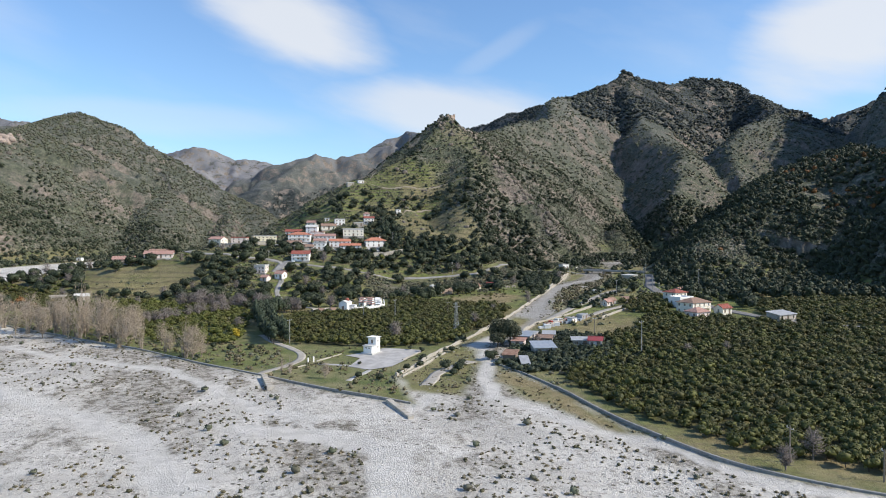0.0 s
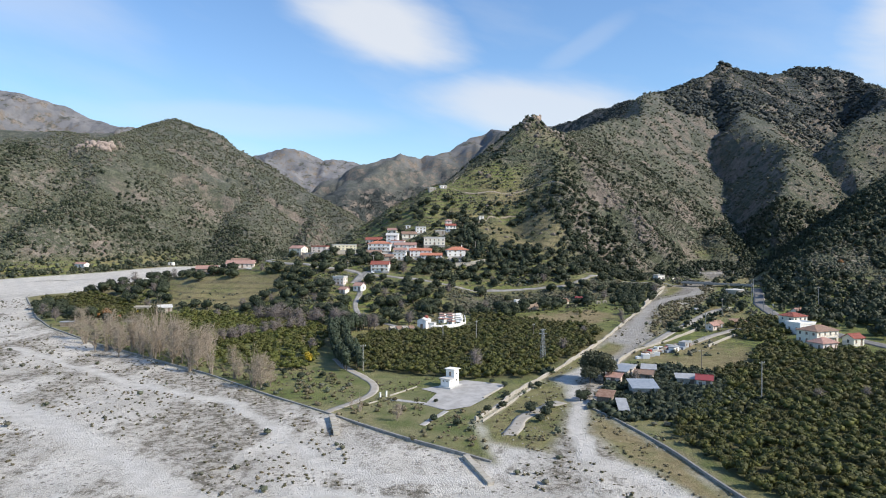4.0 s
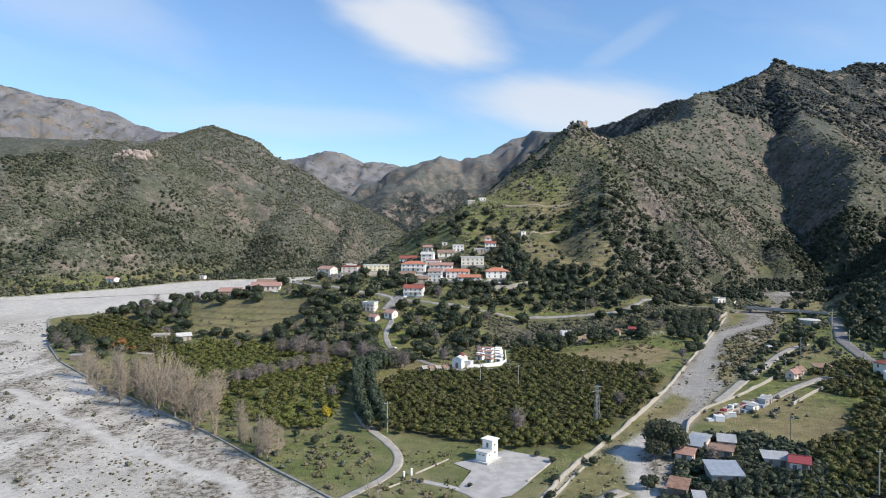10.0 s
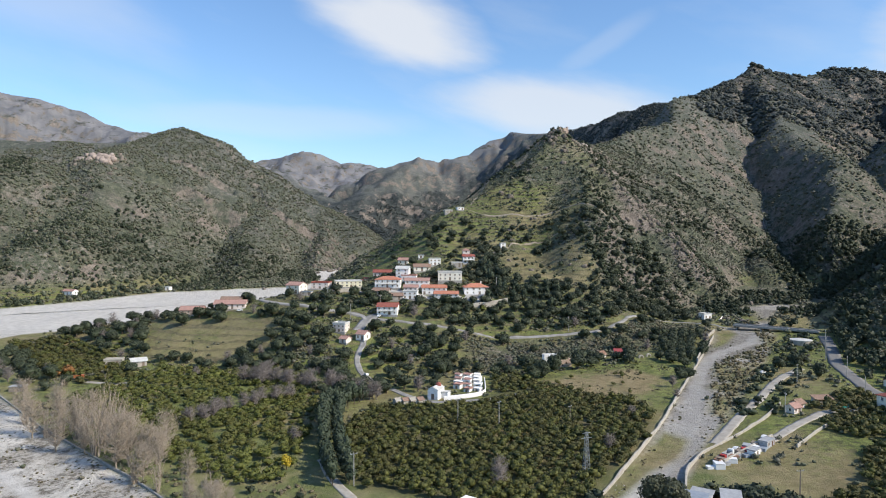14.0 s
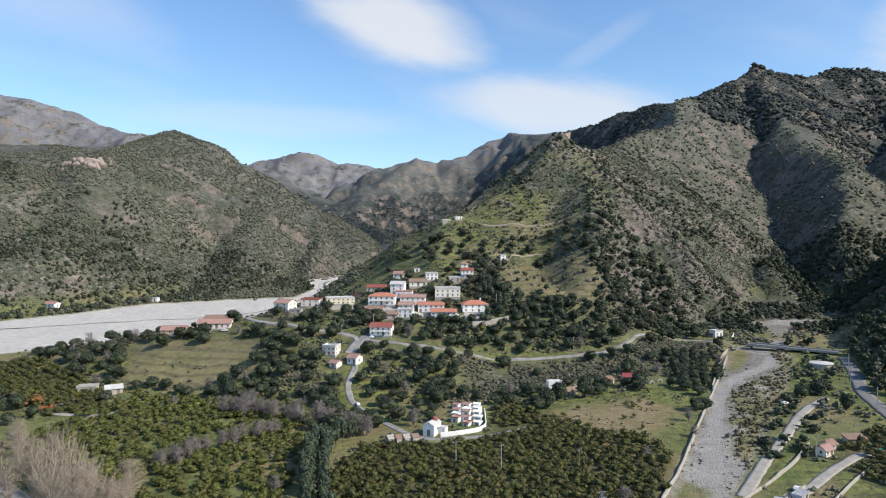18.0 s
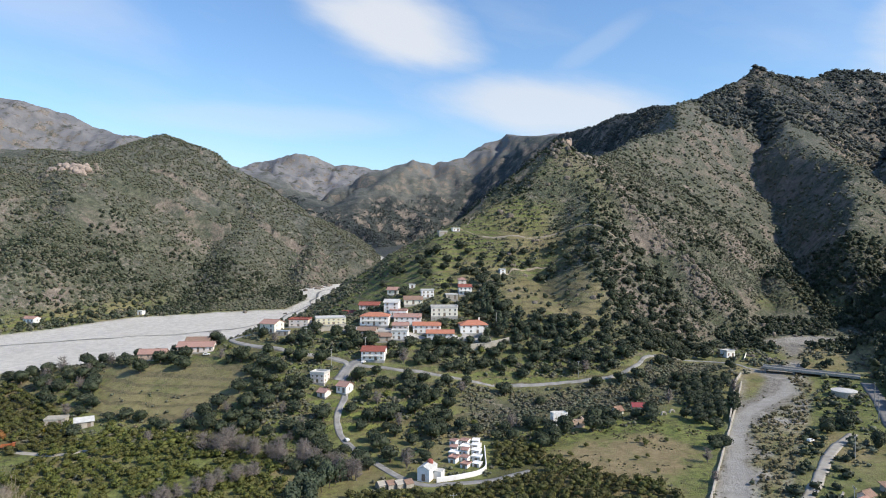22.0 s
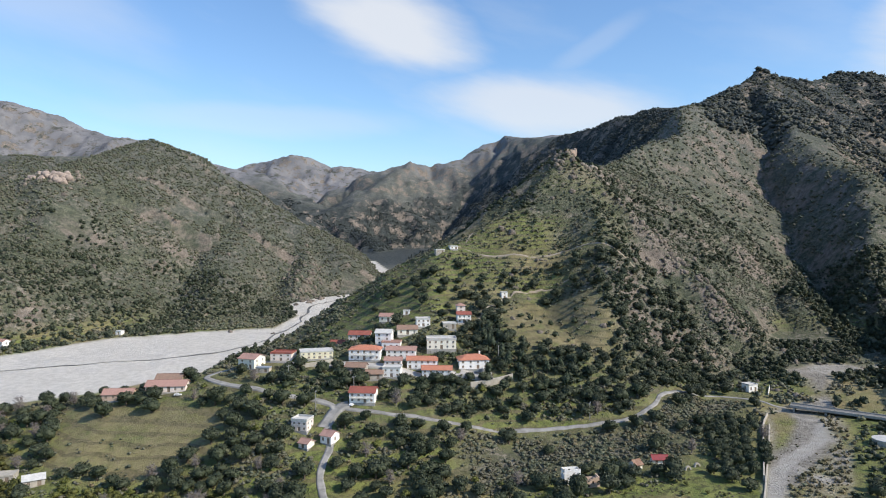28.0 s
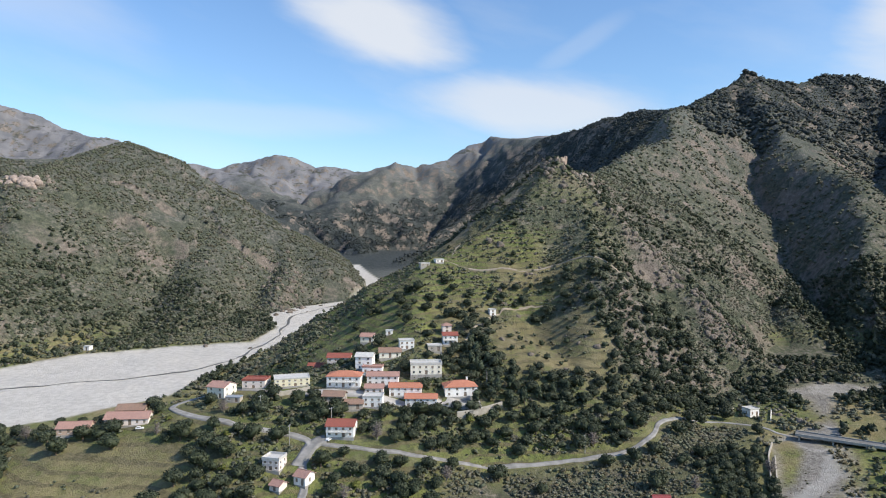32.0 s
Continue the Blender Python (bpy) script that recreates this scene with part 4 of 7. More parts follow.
def road(name, line, width, mat, label, lift=0.10, level=None):
    """A strip of road that lies on the ground, with sides that go down into it."""
    p = resample(line, 1.5)
    n = across(p)
    offs = np.array([-0.5, -0.5, -0.25, 0, 0.25, 0.5, 0.5]) * width
    pts = p[:, None] + n[:, None] * offs[None, :, None]
    wav = 0.25 * vnoise(pts[..., 0] / 4, pts[..., 1] / 4, 7)
    pts = pts + n[:, None] * (wav * (np.abs(offs) > 0.4 * width))[..., None]
    zc = height(p[:, 0], p[:, 1])
    z = height(pts[..., 0].ravel(), pts[..., 1].ravel()).reshape(pts.shape[:2])
    z = 0.35 * z + 0.65 * np.maximum(zc[:, None], z.max(1)[:, None] * 0.5 + zc[:, None] * 0.5)
    z = np.maximum(z, height(pts[..., 0].ravel(), pts[..., 1].ravel()).reshape(z.shape)) + lift
    if level is not None:
        z[:] = np.interp(np.linspace(0, 1, len(p)), np.linspace(0, 1, len(level)), level)[:, None]
    z[:, [0, -1]] -= 1.2
    m = len(offs)
    i = (np.arange(len(p) - 1)[:, None] * m + np.arange(m - 1)).ravel()
    me = mesh_arrays(name, np.concatenate([pts, z[..., None]], -1).reshape(-1, 3), np.stack([i, i + 1, i + m + 1, i + m], 1))
    me.materials.append(mat)
    return tagged(new(name, me), label, "road", kind="structure")


VALLEY_ROAD = [(290, 140), (215, 178), (172, 202), (158, 216), (151, 240), (148, 262), (150, 286), (161, 321), (176, 350), (188, 376)]
HILL_ROAD = [(158, 405), (152, 418),  (138, 426), (120, 420), (106, 408), (97, 392), (84, 384), (66, 381), (41, 378), (10, 374), (-12, 376), (-24, 378)]
VILLAGE_ROAD = [(38, 300), (24, 293), (5, 291), (-4, 301), (-14, 316), (-23, 332), (-27, 346), (-24.5, 359), (-28, 369), (-25, 379), (-38, 383), (-52, 385), (-76, 397), (-83, 404), (-76, 412), (-64, 416), (-46, 408), (-28, 406)]
road("valley_road", VALLEY_ROAD, 5.0, ASPHALT, "worn grey asphalt road along the foot of the wooded hill")
road("hill_road", HILL_ROAD, 1.7, LANE, "pale narrow road cut into the foot of the scrub hill")
road("village_road", VILLAGE_ROAD, 2.4, LANE, "pale paved lane winding up to the village")
road("junction", [(-29, 366), (-27.5, 372), (-25, 379), (-20, 380)], 4.6, LANE, "wide worn asphalt junction below the village")
road("village_square", [(-30, 407), (-22, 408), (-8, 406), (10, 402), (36, 404)], 5.0, PAVING, "pale paved village street in front of the white houses")
HILL_DIRT = plain("hill_lane_dirt", (0.25, 0.21, 0.16), (0.34, 0.29, 0.23), 0.6, 0.95)
road("upper_lane", [(24, 520), (45, 512), (64, 509), (86, 510), (108, 498), (122, 492)], 1.0, HILL_DIRT, "narrow dirt lane across the terraced hillside")
road("terrace_lane", [(30, 440), (40, 462), (48, 480), (68, 491), (86, 487)], 1.0, HILL_DIRT, "steep dirt lane climbing from the village")
road("crest_lane", [(30, 521), (40, 540), (44, 556)], 1.0, HILL_DIRT, "dirt lane climbing towards the ruined castle")
road("pump_track", [(-19, 177), (-14, 185), (-8.5, 195), (-8.4, 206), (-13, 216), (-17, 222), (-24, 240)], 2.3, DIRT, "pale dirt track curving to the pump house yard")
road("farm_track", [(76, 230), (94, 241), (112, 256), (123, 264), (140, 266)], 3.0, DIRT, "pale farm track between field and orchard")
road("bank_track", [(80, 241), (90, 254), (98, 265), (112, 281), (125, 298), (134, 308), (146, 318)], 3.2, DIRT, "pale dirt track along the side channel")
road("wall_track", [(22, 158), (25, 164), (27, 172), (33, 178), (40, 184)], 3.4, DIRT, "pale dirt track between the two walls")
road("west_track", [(-128, 322), (-112, 318), (-100, 326)], 2.4, DIRT, "pale dirt track beside the western orchard")

yard = bmesh.new()
yard_ring = [yard.verts.new((px, py, ground_z(px, py) + 0.14)) for px, py in PUMP_YARD]
yard.faces.new(yard_ring)
bmesh.ops.triangulate(yard, faces=yard.faces[:])
bmesh.ops.subdivide_edges(yard, edges=yard.edges[:], cuts=3, use_grid_fill=True)
for v in yard.verts:
    v.co.z = max(v.co.z, ground_z(v.co.x, v.co.y) + 0.10)
tagged(new("pavement", mesh_of(yard, "pavement", PAVING)), "cracked pale concrete yard round the pump house", "yard", kind="structure")


def wall_line(name, line, thick, above, below, mat, label, ruin=0.0, kind="structure", piece=6.0, top=None):
    """A wall that follows a line, cast in lengths that are meshes of their own under it."""
    root = new(name)
    tagged(root, label, "wall", kind=kind)
    p = resample(line, 1.0)
    n = across(p)
    z = height(p[:, 0], p[:, 1])
    zl = height((p - n * 2.5)[:, 0], (p - n * 2.5)[:, 1])
    zr = height((p + n * 2.5)[:, 0], (p + n * 2.5)[:, 1])
    crest = np.maximum(np.maximum(z, zl), zr)
    crest = np.convolve(np.r_[crest[:1].repeat(6), crest, crest[-1:].repeat(6)], np.ones(13) / 13, "valid") + above
    if top is not None:
        crest = np.full(len(p), top)
    if ruin:
        crest = crest + ruin * vnoise(p[:, 0] / 5, p[:, 1] / 5, 3) - ruin * (vnoise(p[:, 0] / 11, p[:, 1] / 11, 9) > 0.35) * 1.2
    foot = np.minimum(np.minimum(zl, zr), z) - below
    step = max(2, int(piece))
    for k in range(0, len(p) - 1, step):
        j = np.arange(k, min(k + step + 1, len(p)))
        if len(j) < 2:
            continue
        a, b = p[j] - n[j] * thick / 2, p[j] + n[j] * thick / 2
        shrink = np.ones(len(j))
        vs = np.concatenate([np.c_[a, foot[j]], np.c_[a, crest[j] - 0.05], np.c_[a + n[j] * 0.05, crest[j]], np.c_[b - n[j] * 0.05, crest[j]], np.c_[b, crest[j] - 0.05], np.c_[b, foot[j]]])
        m = len(j)
        fs = []
        for r in range(5):
            for i in range(m - 1):
                fs.append((r * m + i, r * m + i + 1, (r + 1) * m + i + 1, (r + 1) * m + i))
        me = bpy.data.meshes.new("wall_section")
        ends = [tuple(r * m for r in range(6)), tuple(r * m + m - 1 for r in range(5, -1, -1))]
        me.from_pydata(vs.tolist(), [], fs + ends)
        me.materials.append(mat)
        part("wall_section", me, None, root)
    return root


wall_line("river_wall", RIVER_WALL, 0.45, 0.22, 1.0, DARK_CONCRETE, "long low weathered concrete flood wall", piece=8)
wall_line("road_wall", ROAD_WALL, 0.45, 0.22, 1.0, DARK_CONCRETE, "dark concrete flood wall curving beside the orchard", piece=8)
wall_line("channel_wall", CHANNEL_WEST[:7], 0.5, 0.8, 1.0, PALE_STONE, "broken pale masonry wall along the side channel", ruin=0.35, piece=7)
wall_line("channel_wall_inner", [(17.400000000000002, 168.29999999999998), (34.3, 197.70000000000002)], 0.3, 0.25, 1.0, PALE_STONE, "low pale parapet beside the pump house", piece=6)
wall_line("bank_wall", [(62, 213), (67, 226), (75, 236), (91, 249), (103, 260), (115, 274)], 0.5, 0.8, 1.2, PALE_STONE, "pale retaining wall along the dirt track", ruin=0.2, piece=6)
wall_line("track_wall", [(76, 227), (88, 237), (98, 245)], 0.5, 1.2, 1.0, PALE_STONE, "pale wall behind the parked lorries", piece=6)
wall_line("field_wall", [(99, 236), (110, 246), (122, 256)], 0.35, 0.8, 0.5, PALE_STONE, "low pale wall between orchard and field", piece=6)
wall_line("grove_wall", [(112, 334), (124, 358), (138, 386), (146, 398)], 0.5, 1.4, 1.0, PALE_STONE, "double stone wall beside the olive grove", ruin=0.25, piece=7)
wall_line("bridge_yard_wall", [(140, 434), (152, 440)], 0.4, 1.0, 0.8, CREAM, "white yard wall by the bridge", piece=6)
wall_line("bridge_yard_wall_end", [(159, 423), (168, 439)], 0.4, 0.9, 0.8, CREAM, "white yard wall by the bridge", piece=6)
wall_line("village_wall", [(-44, 404), (-36, 407), (-30, 410)], 0.4, 1.0, 1.5, PALE_STONE, "curved pale retaining wall below the yellow building", piece=5)
wall_line("terrace_wall", [(24, 396), (36, 400), (44, 404)], 0.5, 1.2, 2.0, PALE_STONE, "pale terrace wall below the orange-roofed house", piece=5)
wall_line("churchyard_wall", [(8, 293), (16, 295), (24, 299), (25, 320)], 0.3, 1.4, 0.5, WHITE, "white churchyard wall", piece=6)


def slab(x, y, yaw, length, width, thick, mat, label):
    t = thing("concrete_groyne", x, y, ground_z(x, y), yaw, label, "groyne")
    n = 6
    for k in range(n):
        x0, x1 = length * k / n, length * (k + 1) / n - 0.04
        bm = boxes((x0, -width / 2, -1.0, x1, width / 2, thick * (1 - 0.8 * k / n)))
        bmesh.ops.bevel(bm, geom=bm.edges[:], offset=0.03, segments=1, affect="EDGES")
        part("slab", bm, mat, t)


slab(-16.5, 174, -78, 12, 1.4, 1.0, PALE_STONE, "pale sloping concrete groyne running down from the flood wall")
slab(12.5, 147, -76, 14, 1.2, 0.6, PALE_STONE, "pale sloping concrete groyne beside the wall's end")


# ---- buildings ----
def wall_side(bm, w, h, holes, place, deep=0.22):
    """One side of a house as a plate with real openings: w wide, h high; holes are (x0, z0, x1, z1); place lays it out."""
    xs = sorted({-w / 2, w / 2, *(v for q in holes for v in (q[0], q[2]))})
    zs = sorted({-0.5, h, *(v for q in holes for v in (q[1], q[3]))})
    memo = {}

    def at(x, y, z):
        key = (round(x, 4), y, round(z, 4))
        if key not in memo:
            memo[key] = bm.verts.new(place @ Vector((x, y, z)))
        return memo[key]

    for x0, x1 in zip(xs, xs[1:]):
        for z0, z1 in zip(zs, zs[1:]):
            mx, mz = (x0 + x1) / 2, (z0 + z1) / 2
            if any(q[0] < mx < q[2] and q[1] < mz < q[3] for q in holes):
                continue
            bm.faces.new((at(x0, 0, z0), at(x1, 0, z0), at(x1, 0, z1), at(x0, 0, z1)))
    for x0, z0, x1, z1 in holes:
        ring = ((x0, z0), (x1, z0), (x1, z1), (x0, z1))
        for (ax, az), (bx, bz) in zip(ring, ring[1:] + ring[:1]):
            bm.faces.new((at(ax, 0, az), at(ax, deep, az), at(bx, deep, bz), at(bx, 0, bz)))


WINDOW_CACHE = {}


def window_meshes(w, h, shut):
    key = (w, h, shut)
    if key not in WINDOW_CACHE:
        bm = boxes((-w / 2, -0.02, 0, -w / 2 + 0.08, 0.08, h), (w / 2 - 0.08, -0.02, 0, w / 2, 0.08, h), (-w / 2 + 0.08, -0.02, h - 0.08, w / 2 - 0.08, 0.08, h), (-0.035, -0.01, 0, 0.035, 0.07, h - 0.08), (-w / 2 - 0.08, -0.30, -0.10, w / 2 + 0.08, 0.02, 0))
        frame_me = mesh_of(bm, "window", FRAME)
        pane_me = mesh_of(boxes((-w / 2 + 0.08, 0.02, 0, w / 2 - 0.08, 0.05, h - 0.08)), "pane", GLASS)
        shutter_me = mesh_of(boxes((-w / 2 + 0.02, -0.05, 0.02, -0.02, -0.02, h - 0.02), (0.02, -0.05, 0.02, w / 2 - 0.02, -0.02, h - 0.02)), "shutter", SHUTTER)
        WINDOW_CACHE[key] = (frame_me, pane_me, shutter_me)
    return WINDOW_CACHE[key]


def roof_mesh(kind, w, d, h, rise, eave=0.4, thick=0.16):
    bm = bmesh.new()
    a, b = w / 2 + eave, d / 2 + eave
    if kind == "flat":
        box(bm, -w / 2 - 0.15, -d / 2 - 0.15, h, w / 2 + 0.15, d / 2 + 0.15, h + 0.22)
        for q in ((-w / 2 - 0.15, -d / 2 - 0.15, w / 2 + 0.15, -d / 2 + 0.05), (-w / 2 - 0.15, d / 2 - 0.05, w / 2 + 0.15, d / 2 + 0.15), (-w / 2 - 0.15, -d / 2 + 0.05, -w / 2 + 0.05, d / 2 - 0.05), (w / 2 - 0.05, -d / 2 + 0.05, w / 2 + 0.15, d / 2 - 0.05)):
            box(bm, q[0], q[1], h + 0.22, q[2], q[3], h + 0.22 + rise)
        return bm
    drop = rise * eave / (d / 2)
    if kind == "shed":
        low = [(-a, -b, h - drop), (a, -b, h - drop), (a, b, h + rise), (-a, b, h + rise)]
        faces = [(0, 1, 2, 3)]
        pts = low
    elif kind == "hip":
        r = max(0.0, w / 2 - d / 2) if w > d else 0.0
        pts = [(-a, -b, h - drop), (a, -b, h - drop), (a, b, h - drop), (-a, b, h - drop), (-max(r, 0.3), 0, h + rise), (max(r, 0.3), 0, h + rise)]
        faces = [(0, 1, 5, 4), (2, 3, 4, 5), (1, 2, 5), (3, 0, 4)]
    else:
        pts = [(-a, -b, h - drop), (a, -b, h - drop), (a, b, h - drop), (-a, b, h - drop), (-a, 0, h + rise), (a, 0, h + rise)]
        faces = [(0, 1, 5, 4), (2, 3, 4, 5)]
    top = [bm.verts.new((x, y, z + thick)) for x, y, z in pts]
    bot = [bm.verts.new((x, y, z)) for x, y, z in pts]
    for f in faces:
        bm.faces.new([top[i] for i in f])
        bm.faces.new([bot[i] for i in reversed(f)])
    edge = [e for e in bm.edges if len(e.link_faces) == 1]
    pairs = {t: q for t, q in zip(top, bot)}
    done = set()
    for e in edge:
        u, v = e.verts
        if u in pairs and v in pairs and (u, v) not in done:
            bm.faces.new((v, u, pairs[u], pairs[v]))
            done.add((u, v))
    # ridge course, slightly proud
    if kind == "gable":
        tube(bm, (-a, 0, h + rise + thick), (a, 0, h + rise + thick), 0.14, 0.14, 6)
    return bm


def house(name, label, x, y, w, d, h, yaw, wall, roof, roof_mat, rise=1.2, storeys=2, cols=3, side_cols=1, doors=1, z=None, chimney=False, balcony=False, category="house", shut=0.65, seed=0, group=""):
    """A house: walls with real openings, roof, windows with panes, doors. Its front looks to -y before the turn."""
    rng = random.Random(seed + int(abs(x * 31 + y * 17)))
    if z is None:
        z = ground_z(x, y - d * 0.15) + 0.05
    if group == "village houses":
        h *= 0.88
    t = thing(name, x, y, z, yaw, label, category, group)
    body = bmesh.new()
    story = h / storeys
    wins, sills = [], []
    for side, (length, far, turn, n) in enumerate(((w, -d / 2, 0, cols), (d, -w / 2, 90, side_cols), (w, -d / 2, 180, max(1, cols - 1)), (d, -w / 2, 270, side_cols))):
        place = pose(0, 0, 0, 0, 0, turn) @ Matrix.Translation((0, far, 0))
        holes = []
        if n:
            for s in range(storeys):
                for k in range(n):
                    cx = -length / 2 + length * (k + 0.5) / n
                    if s == 0 and side == 0 and k in ((n // 2,) if doors == 1 else tuple(range(0, n, 2))[:doors]):
                        holes.append((cx - 0.55, 0.02, cx + 0.55, min(2.15, story - 0.25)))
                        wins.append((place, cx, 0.02, 1.1, min(2.13, story - 0.27), "door"))
                    else:
                        ww, wh = (0.85, min(1.2, story * 0.45))
                        z0 = s * story + story * 0.32
                        holes.append((cx - ww / 2, z0, cx + ww / 2, z0 + wh))
                        wins.append((place, cx, z0, ww, wh, "window"))
        wall_side(body, length, h, holes, place)
    if roof == "gable":
        for sx in (-1, 1):
            vs = [body.verts.new((sx * w / 2, q, zz)) for q, zz in ((-d / 2, h), (d / 2, h), (0, h + rise))]
            body.faces.new(vs if sx > 0 else vs[::-1])
    if roof == "shed":
        for sx in (-1, 1):
            vs = [body.verts.new((sx * w / 2, q, zz)) for q, zz in ((-d / 2, h), (d / 2, h), (d / 2, h + rise))]
            body.faces.new(vs if sx > 0 else vs[::-1])
        body.faces.new([body.verts.new(q) for q in ((w / 2, d / 2, h), (-w / 2, d / 2, h), (-w / 2, d / 2, h + rise), (w / 2, d / 2, h + rise))])
    part("wall", body, wall, t)
    part("roof", roof_mesh(roof, w, d, h, rise), roof_mat, t)
    part("plinth", boxes((-w / 2 - 0.06, -d / 2 - 0.06, -4.0, w / 2 + 0.06, d / 2 + 0.06, 0.0)), CONCRETE, t)
    for place, cx, z0, ww, wh, what in wins:
        at = place @ Matrix.Translation((cx, 0.14, z0))
        if what == "door":
            ob = part("door", boxes((-ww / 2, 0, 0, ww / 2, 0.06, wh), (-ww / 2 + 0.12, -0.02, 0.15, -0.06, 0.0, wh - 0.2), (0.06, -0.02, 0.15, ww / 2 - 0.12, 0.0, wh - 0.2)), SHUTTER, t)
            ob.matrix_local = at
            part("handle", boxes((-0.04, -0.07, 1.0, 0.04, -0.02, 1.06)), STEEL, ob)
        else:
            fm, pm, sm = window_meshes(round(ww, 2), round(wh, 2), False)
            ob = part("window", fm, None, t)
            ob.matrix_local = at
            part("pane", pm, None, ob)
            if rng.random() < shut:
                part("shutter", sm, None, ob)
    if chimney:
        c = part("chimney", boxes((w * 0.22, d * 0.1, h + rise * 0.4, w * 0.22 + 0.6, d * 0.1 + 0.6, h + rise + 0.9), (w * 0.22 - 0.1, d * 0.1 - 0.1, h + rise + 0.9, w * 0.22 + 0.7, d * 0.1 + 0.7, h + rise + 1.0)), wall, t)
    if balcony:
        part("balcony", boxes((-w * 0.4, -d / 2 - 1.1, story - 0.12, w * 0.4, -d / 2, story + 0.03)), FLAT_ROOF, t)
        bm = bmesh.new()
        box(bm, -w * 0.4, -d / 2 - 1.1, story + 0.9, w * 0.4, -d / 2 - 1.05, story + 0.96)
        k = 0
        while k * 0.35 < w * 0.8:
            box(bm, -w * 0.4 + k * 0.35, -d / 2 - 1.09, story + 0.03, -w * 0.4 + k * 0.35 + 0.03, -d / 2 - 1.06, story + 0.9)
            k += 1
        part("railing", bm, STEEL, t)
    return t


VG = "village houses"
house("village_house", "large white house with a bright orange tiled hip roof", 27, 410, 12.5, 8, 4.27, 6, WHITE, "hip", TILE_ORANGE, 1.7, 2, 4, 2, chimney=True, group=VG)
house("terrace_house", "long white terraced house with orange tiled roof", 12, 403, 12.0, 6, 3.65, -3, WHITE, "gable", TILE_ORANGE, 1.1, 2, 5, 1, doors=2, group=VG)
house("terrace_house", "long white terraced house with orange tiled roof", 6, 410, 12.5, 6, 3.96, -3, WHITE, "gable", TILE_ORANGE, 1.1, 2, 5, 1, doors=2, group=VG)
house("terrace_house", "long pinkish terraced house with faded tiled roof", -3, 416.5, 12.5, 6, 4.11, -3, WHITE, "gable", TILE_PINK, 1.1, 2, 5, 1, doors=2, group=VG)
house("village_house", "broad pinkish white house with red tiles and open arches", -18, 414, 13, 8, 4.87, -4, WHITE, "hip", TILE_ORANGE, 1.4, 2, 5, 2, balcony=True, group=VG)
house("village_house", "pale yellow flat-roofed house with a parapet", 14, 420, 12.5, 7, 4.41, 2, CREAM, "flat", FLAT_ROOF, 0.7, 2, 5, 2, group=VG)
house("village_house", "tall narrow white house with a flat roof", -11, 428, 7, 6, 5.79, -8, WHITE, "gable", FLAT_ROOF, 1.2, 3, 2, 1, group=VG)
house("village_house", "white house with terrace in front of the tall house", -7.5, 422.5, 8, 5, 3.51, -6, WHITE, "flat", TILE_PINK, 0.35, 1, 3, 1, group=VG)
house("village_house", "small white two-storey house with grey flat roof", 6, 437, 6.2, 5.5, 3.81, 6, WHITE, "flat", FLAT_ROOF, 0.3, 2, 3, 1, group=VG)
house("village_house", "white house with red roof and loggia above the village", 25, 444, 6.4, 5.5, 4.57, 5, WHITE, "gable", TILE_RED, 1.0, 2, 3, 1, balcony=True, group=VG)
house("village_house", "small red-roofed outbuilding behind the loggia house", 24, 452, 4.0, 4, 4.19, 5, PINK, "hip", TILE_PINK, 0.9, 2, 1, 1, group=VG)
house("village_house", "low house with a dark red tiled roof", -23, 442, 10, 6.5, 2.74, -5, PINK, "gable", TILE_RED, 1.3, 1, 4, 1, group=VG)
house("village_house", "low grey house with a red tiled roof", -33, 444, 7.5, 5, 2.59, -5, GREYWALL, "gable", TILE_RED, 1.2, 1, 3, 1, group=VG)
house("village_house", "old house with brown tiled roof and cream gable", -1, 434, 9, 6, 2.74, 4, CREAM, "gable", TILE_OLD, 1.4, 1, 3, 1, group=VG)
house("village_house", "small house with a bright tan tiled roof", -12, 460, 6, 5, 3.05, -10, CREAM, "gable", TILE_PINK, 1.2, 1, 2, 1, group=VG)
house("stone_hut", "tiny flat-roofed white hut above the village", -2, 457, 3.2, 3, 1.75, 0, WHITE, "flat", FLAT_ROOF, 0.1, 1, 1, 0, category="hut")
house("village_house", "long yellow flat-roofed building with many windows", -39, 415, 13.4, 8, 3.2, 14, YELLOW, "flat", FLAT_ROOF, 0.25, 2, 6, 2, group=VG)
house("village_house", "low house with faded red terraces", -53, 416, 9, 7, 3.35, -6, PINK, "flat", TILE_RED, 0.4, 2, 3, 1, group=VG)
house("village_house", "cream white house with pink tiled roof beside the lane", -64.5, 409, 7.6, 8, 4.57, -20, CREAM, "gable", TILE_PINK, 1.4, 2, 2, 2, group=VG)
house("old_house", "old grey stone house with patched brown tiles", -20.5, 401, 8, 5.5, 3.05, -8, GREYWALL, "gable", TILE_OLD, 1.3, 1, 3, 1, group=VG, shut=0.8)
house("old_house", "crumbling low stone house with old tiles", -13.5, 397.5, 7.5, 5, 2.44, 4, GREYWALL, "gable", TILE_OLD, 1.1, 1, 2, 1, group=VG, shut=0.8)
house("village_house", "white two-storey house with a grey flat roof", -6, 400, 7.2, 6, 3.96, -5, WHITE, "flat", FLAT_ROOF, 0.4, 2, 3, 1, group=VG)
house("village_house", "small pink house with tiled roof between white houses", -6, 407.5, 7, 4.5, 3.05, -3, PINK, "gable", TILE_PINK, 1.0, 1, 3, 0, group=VG)
house("village_house", "white house with red roof and long balcony on the olive slope", -16, 383, 9.6, 7, 4.27, -6, WHITE, "gable", TILE_RED, 1.5, 2, 4, 1, balcony=True, group=VG)
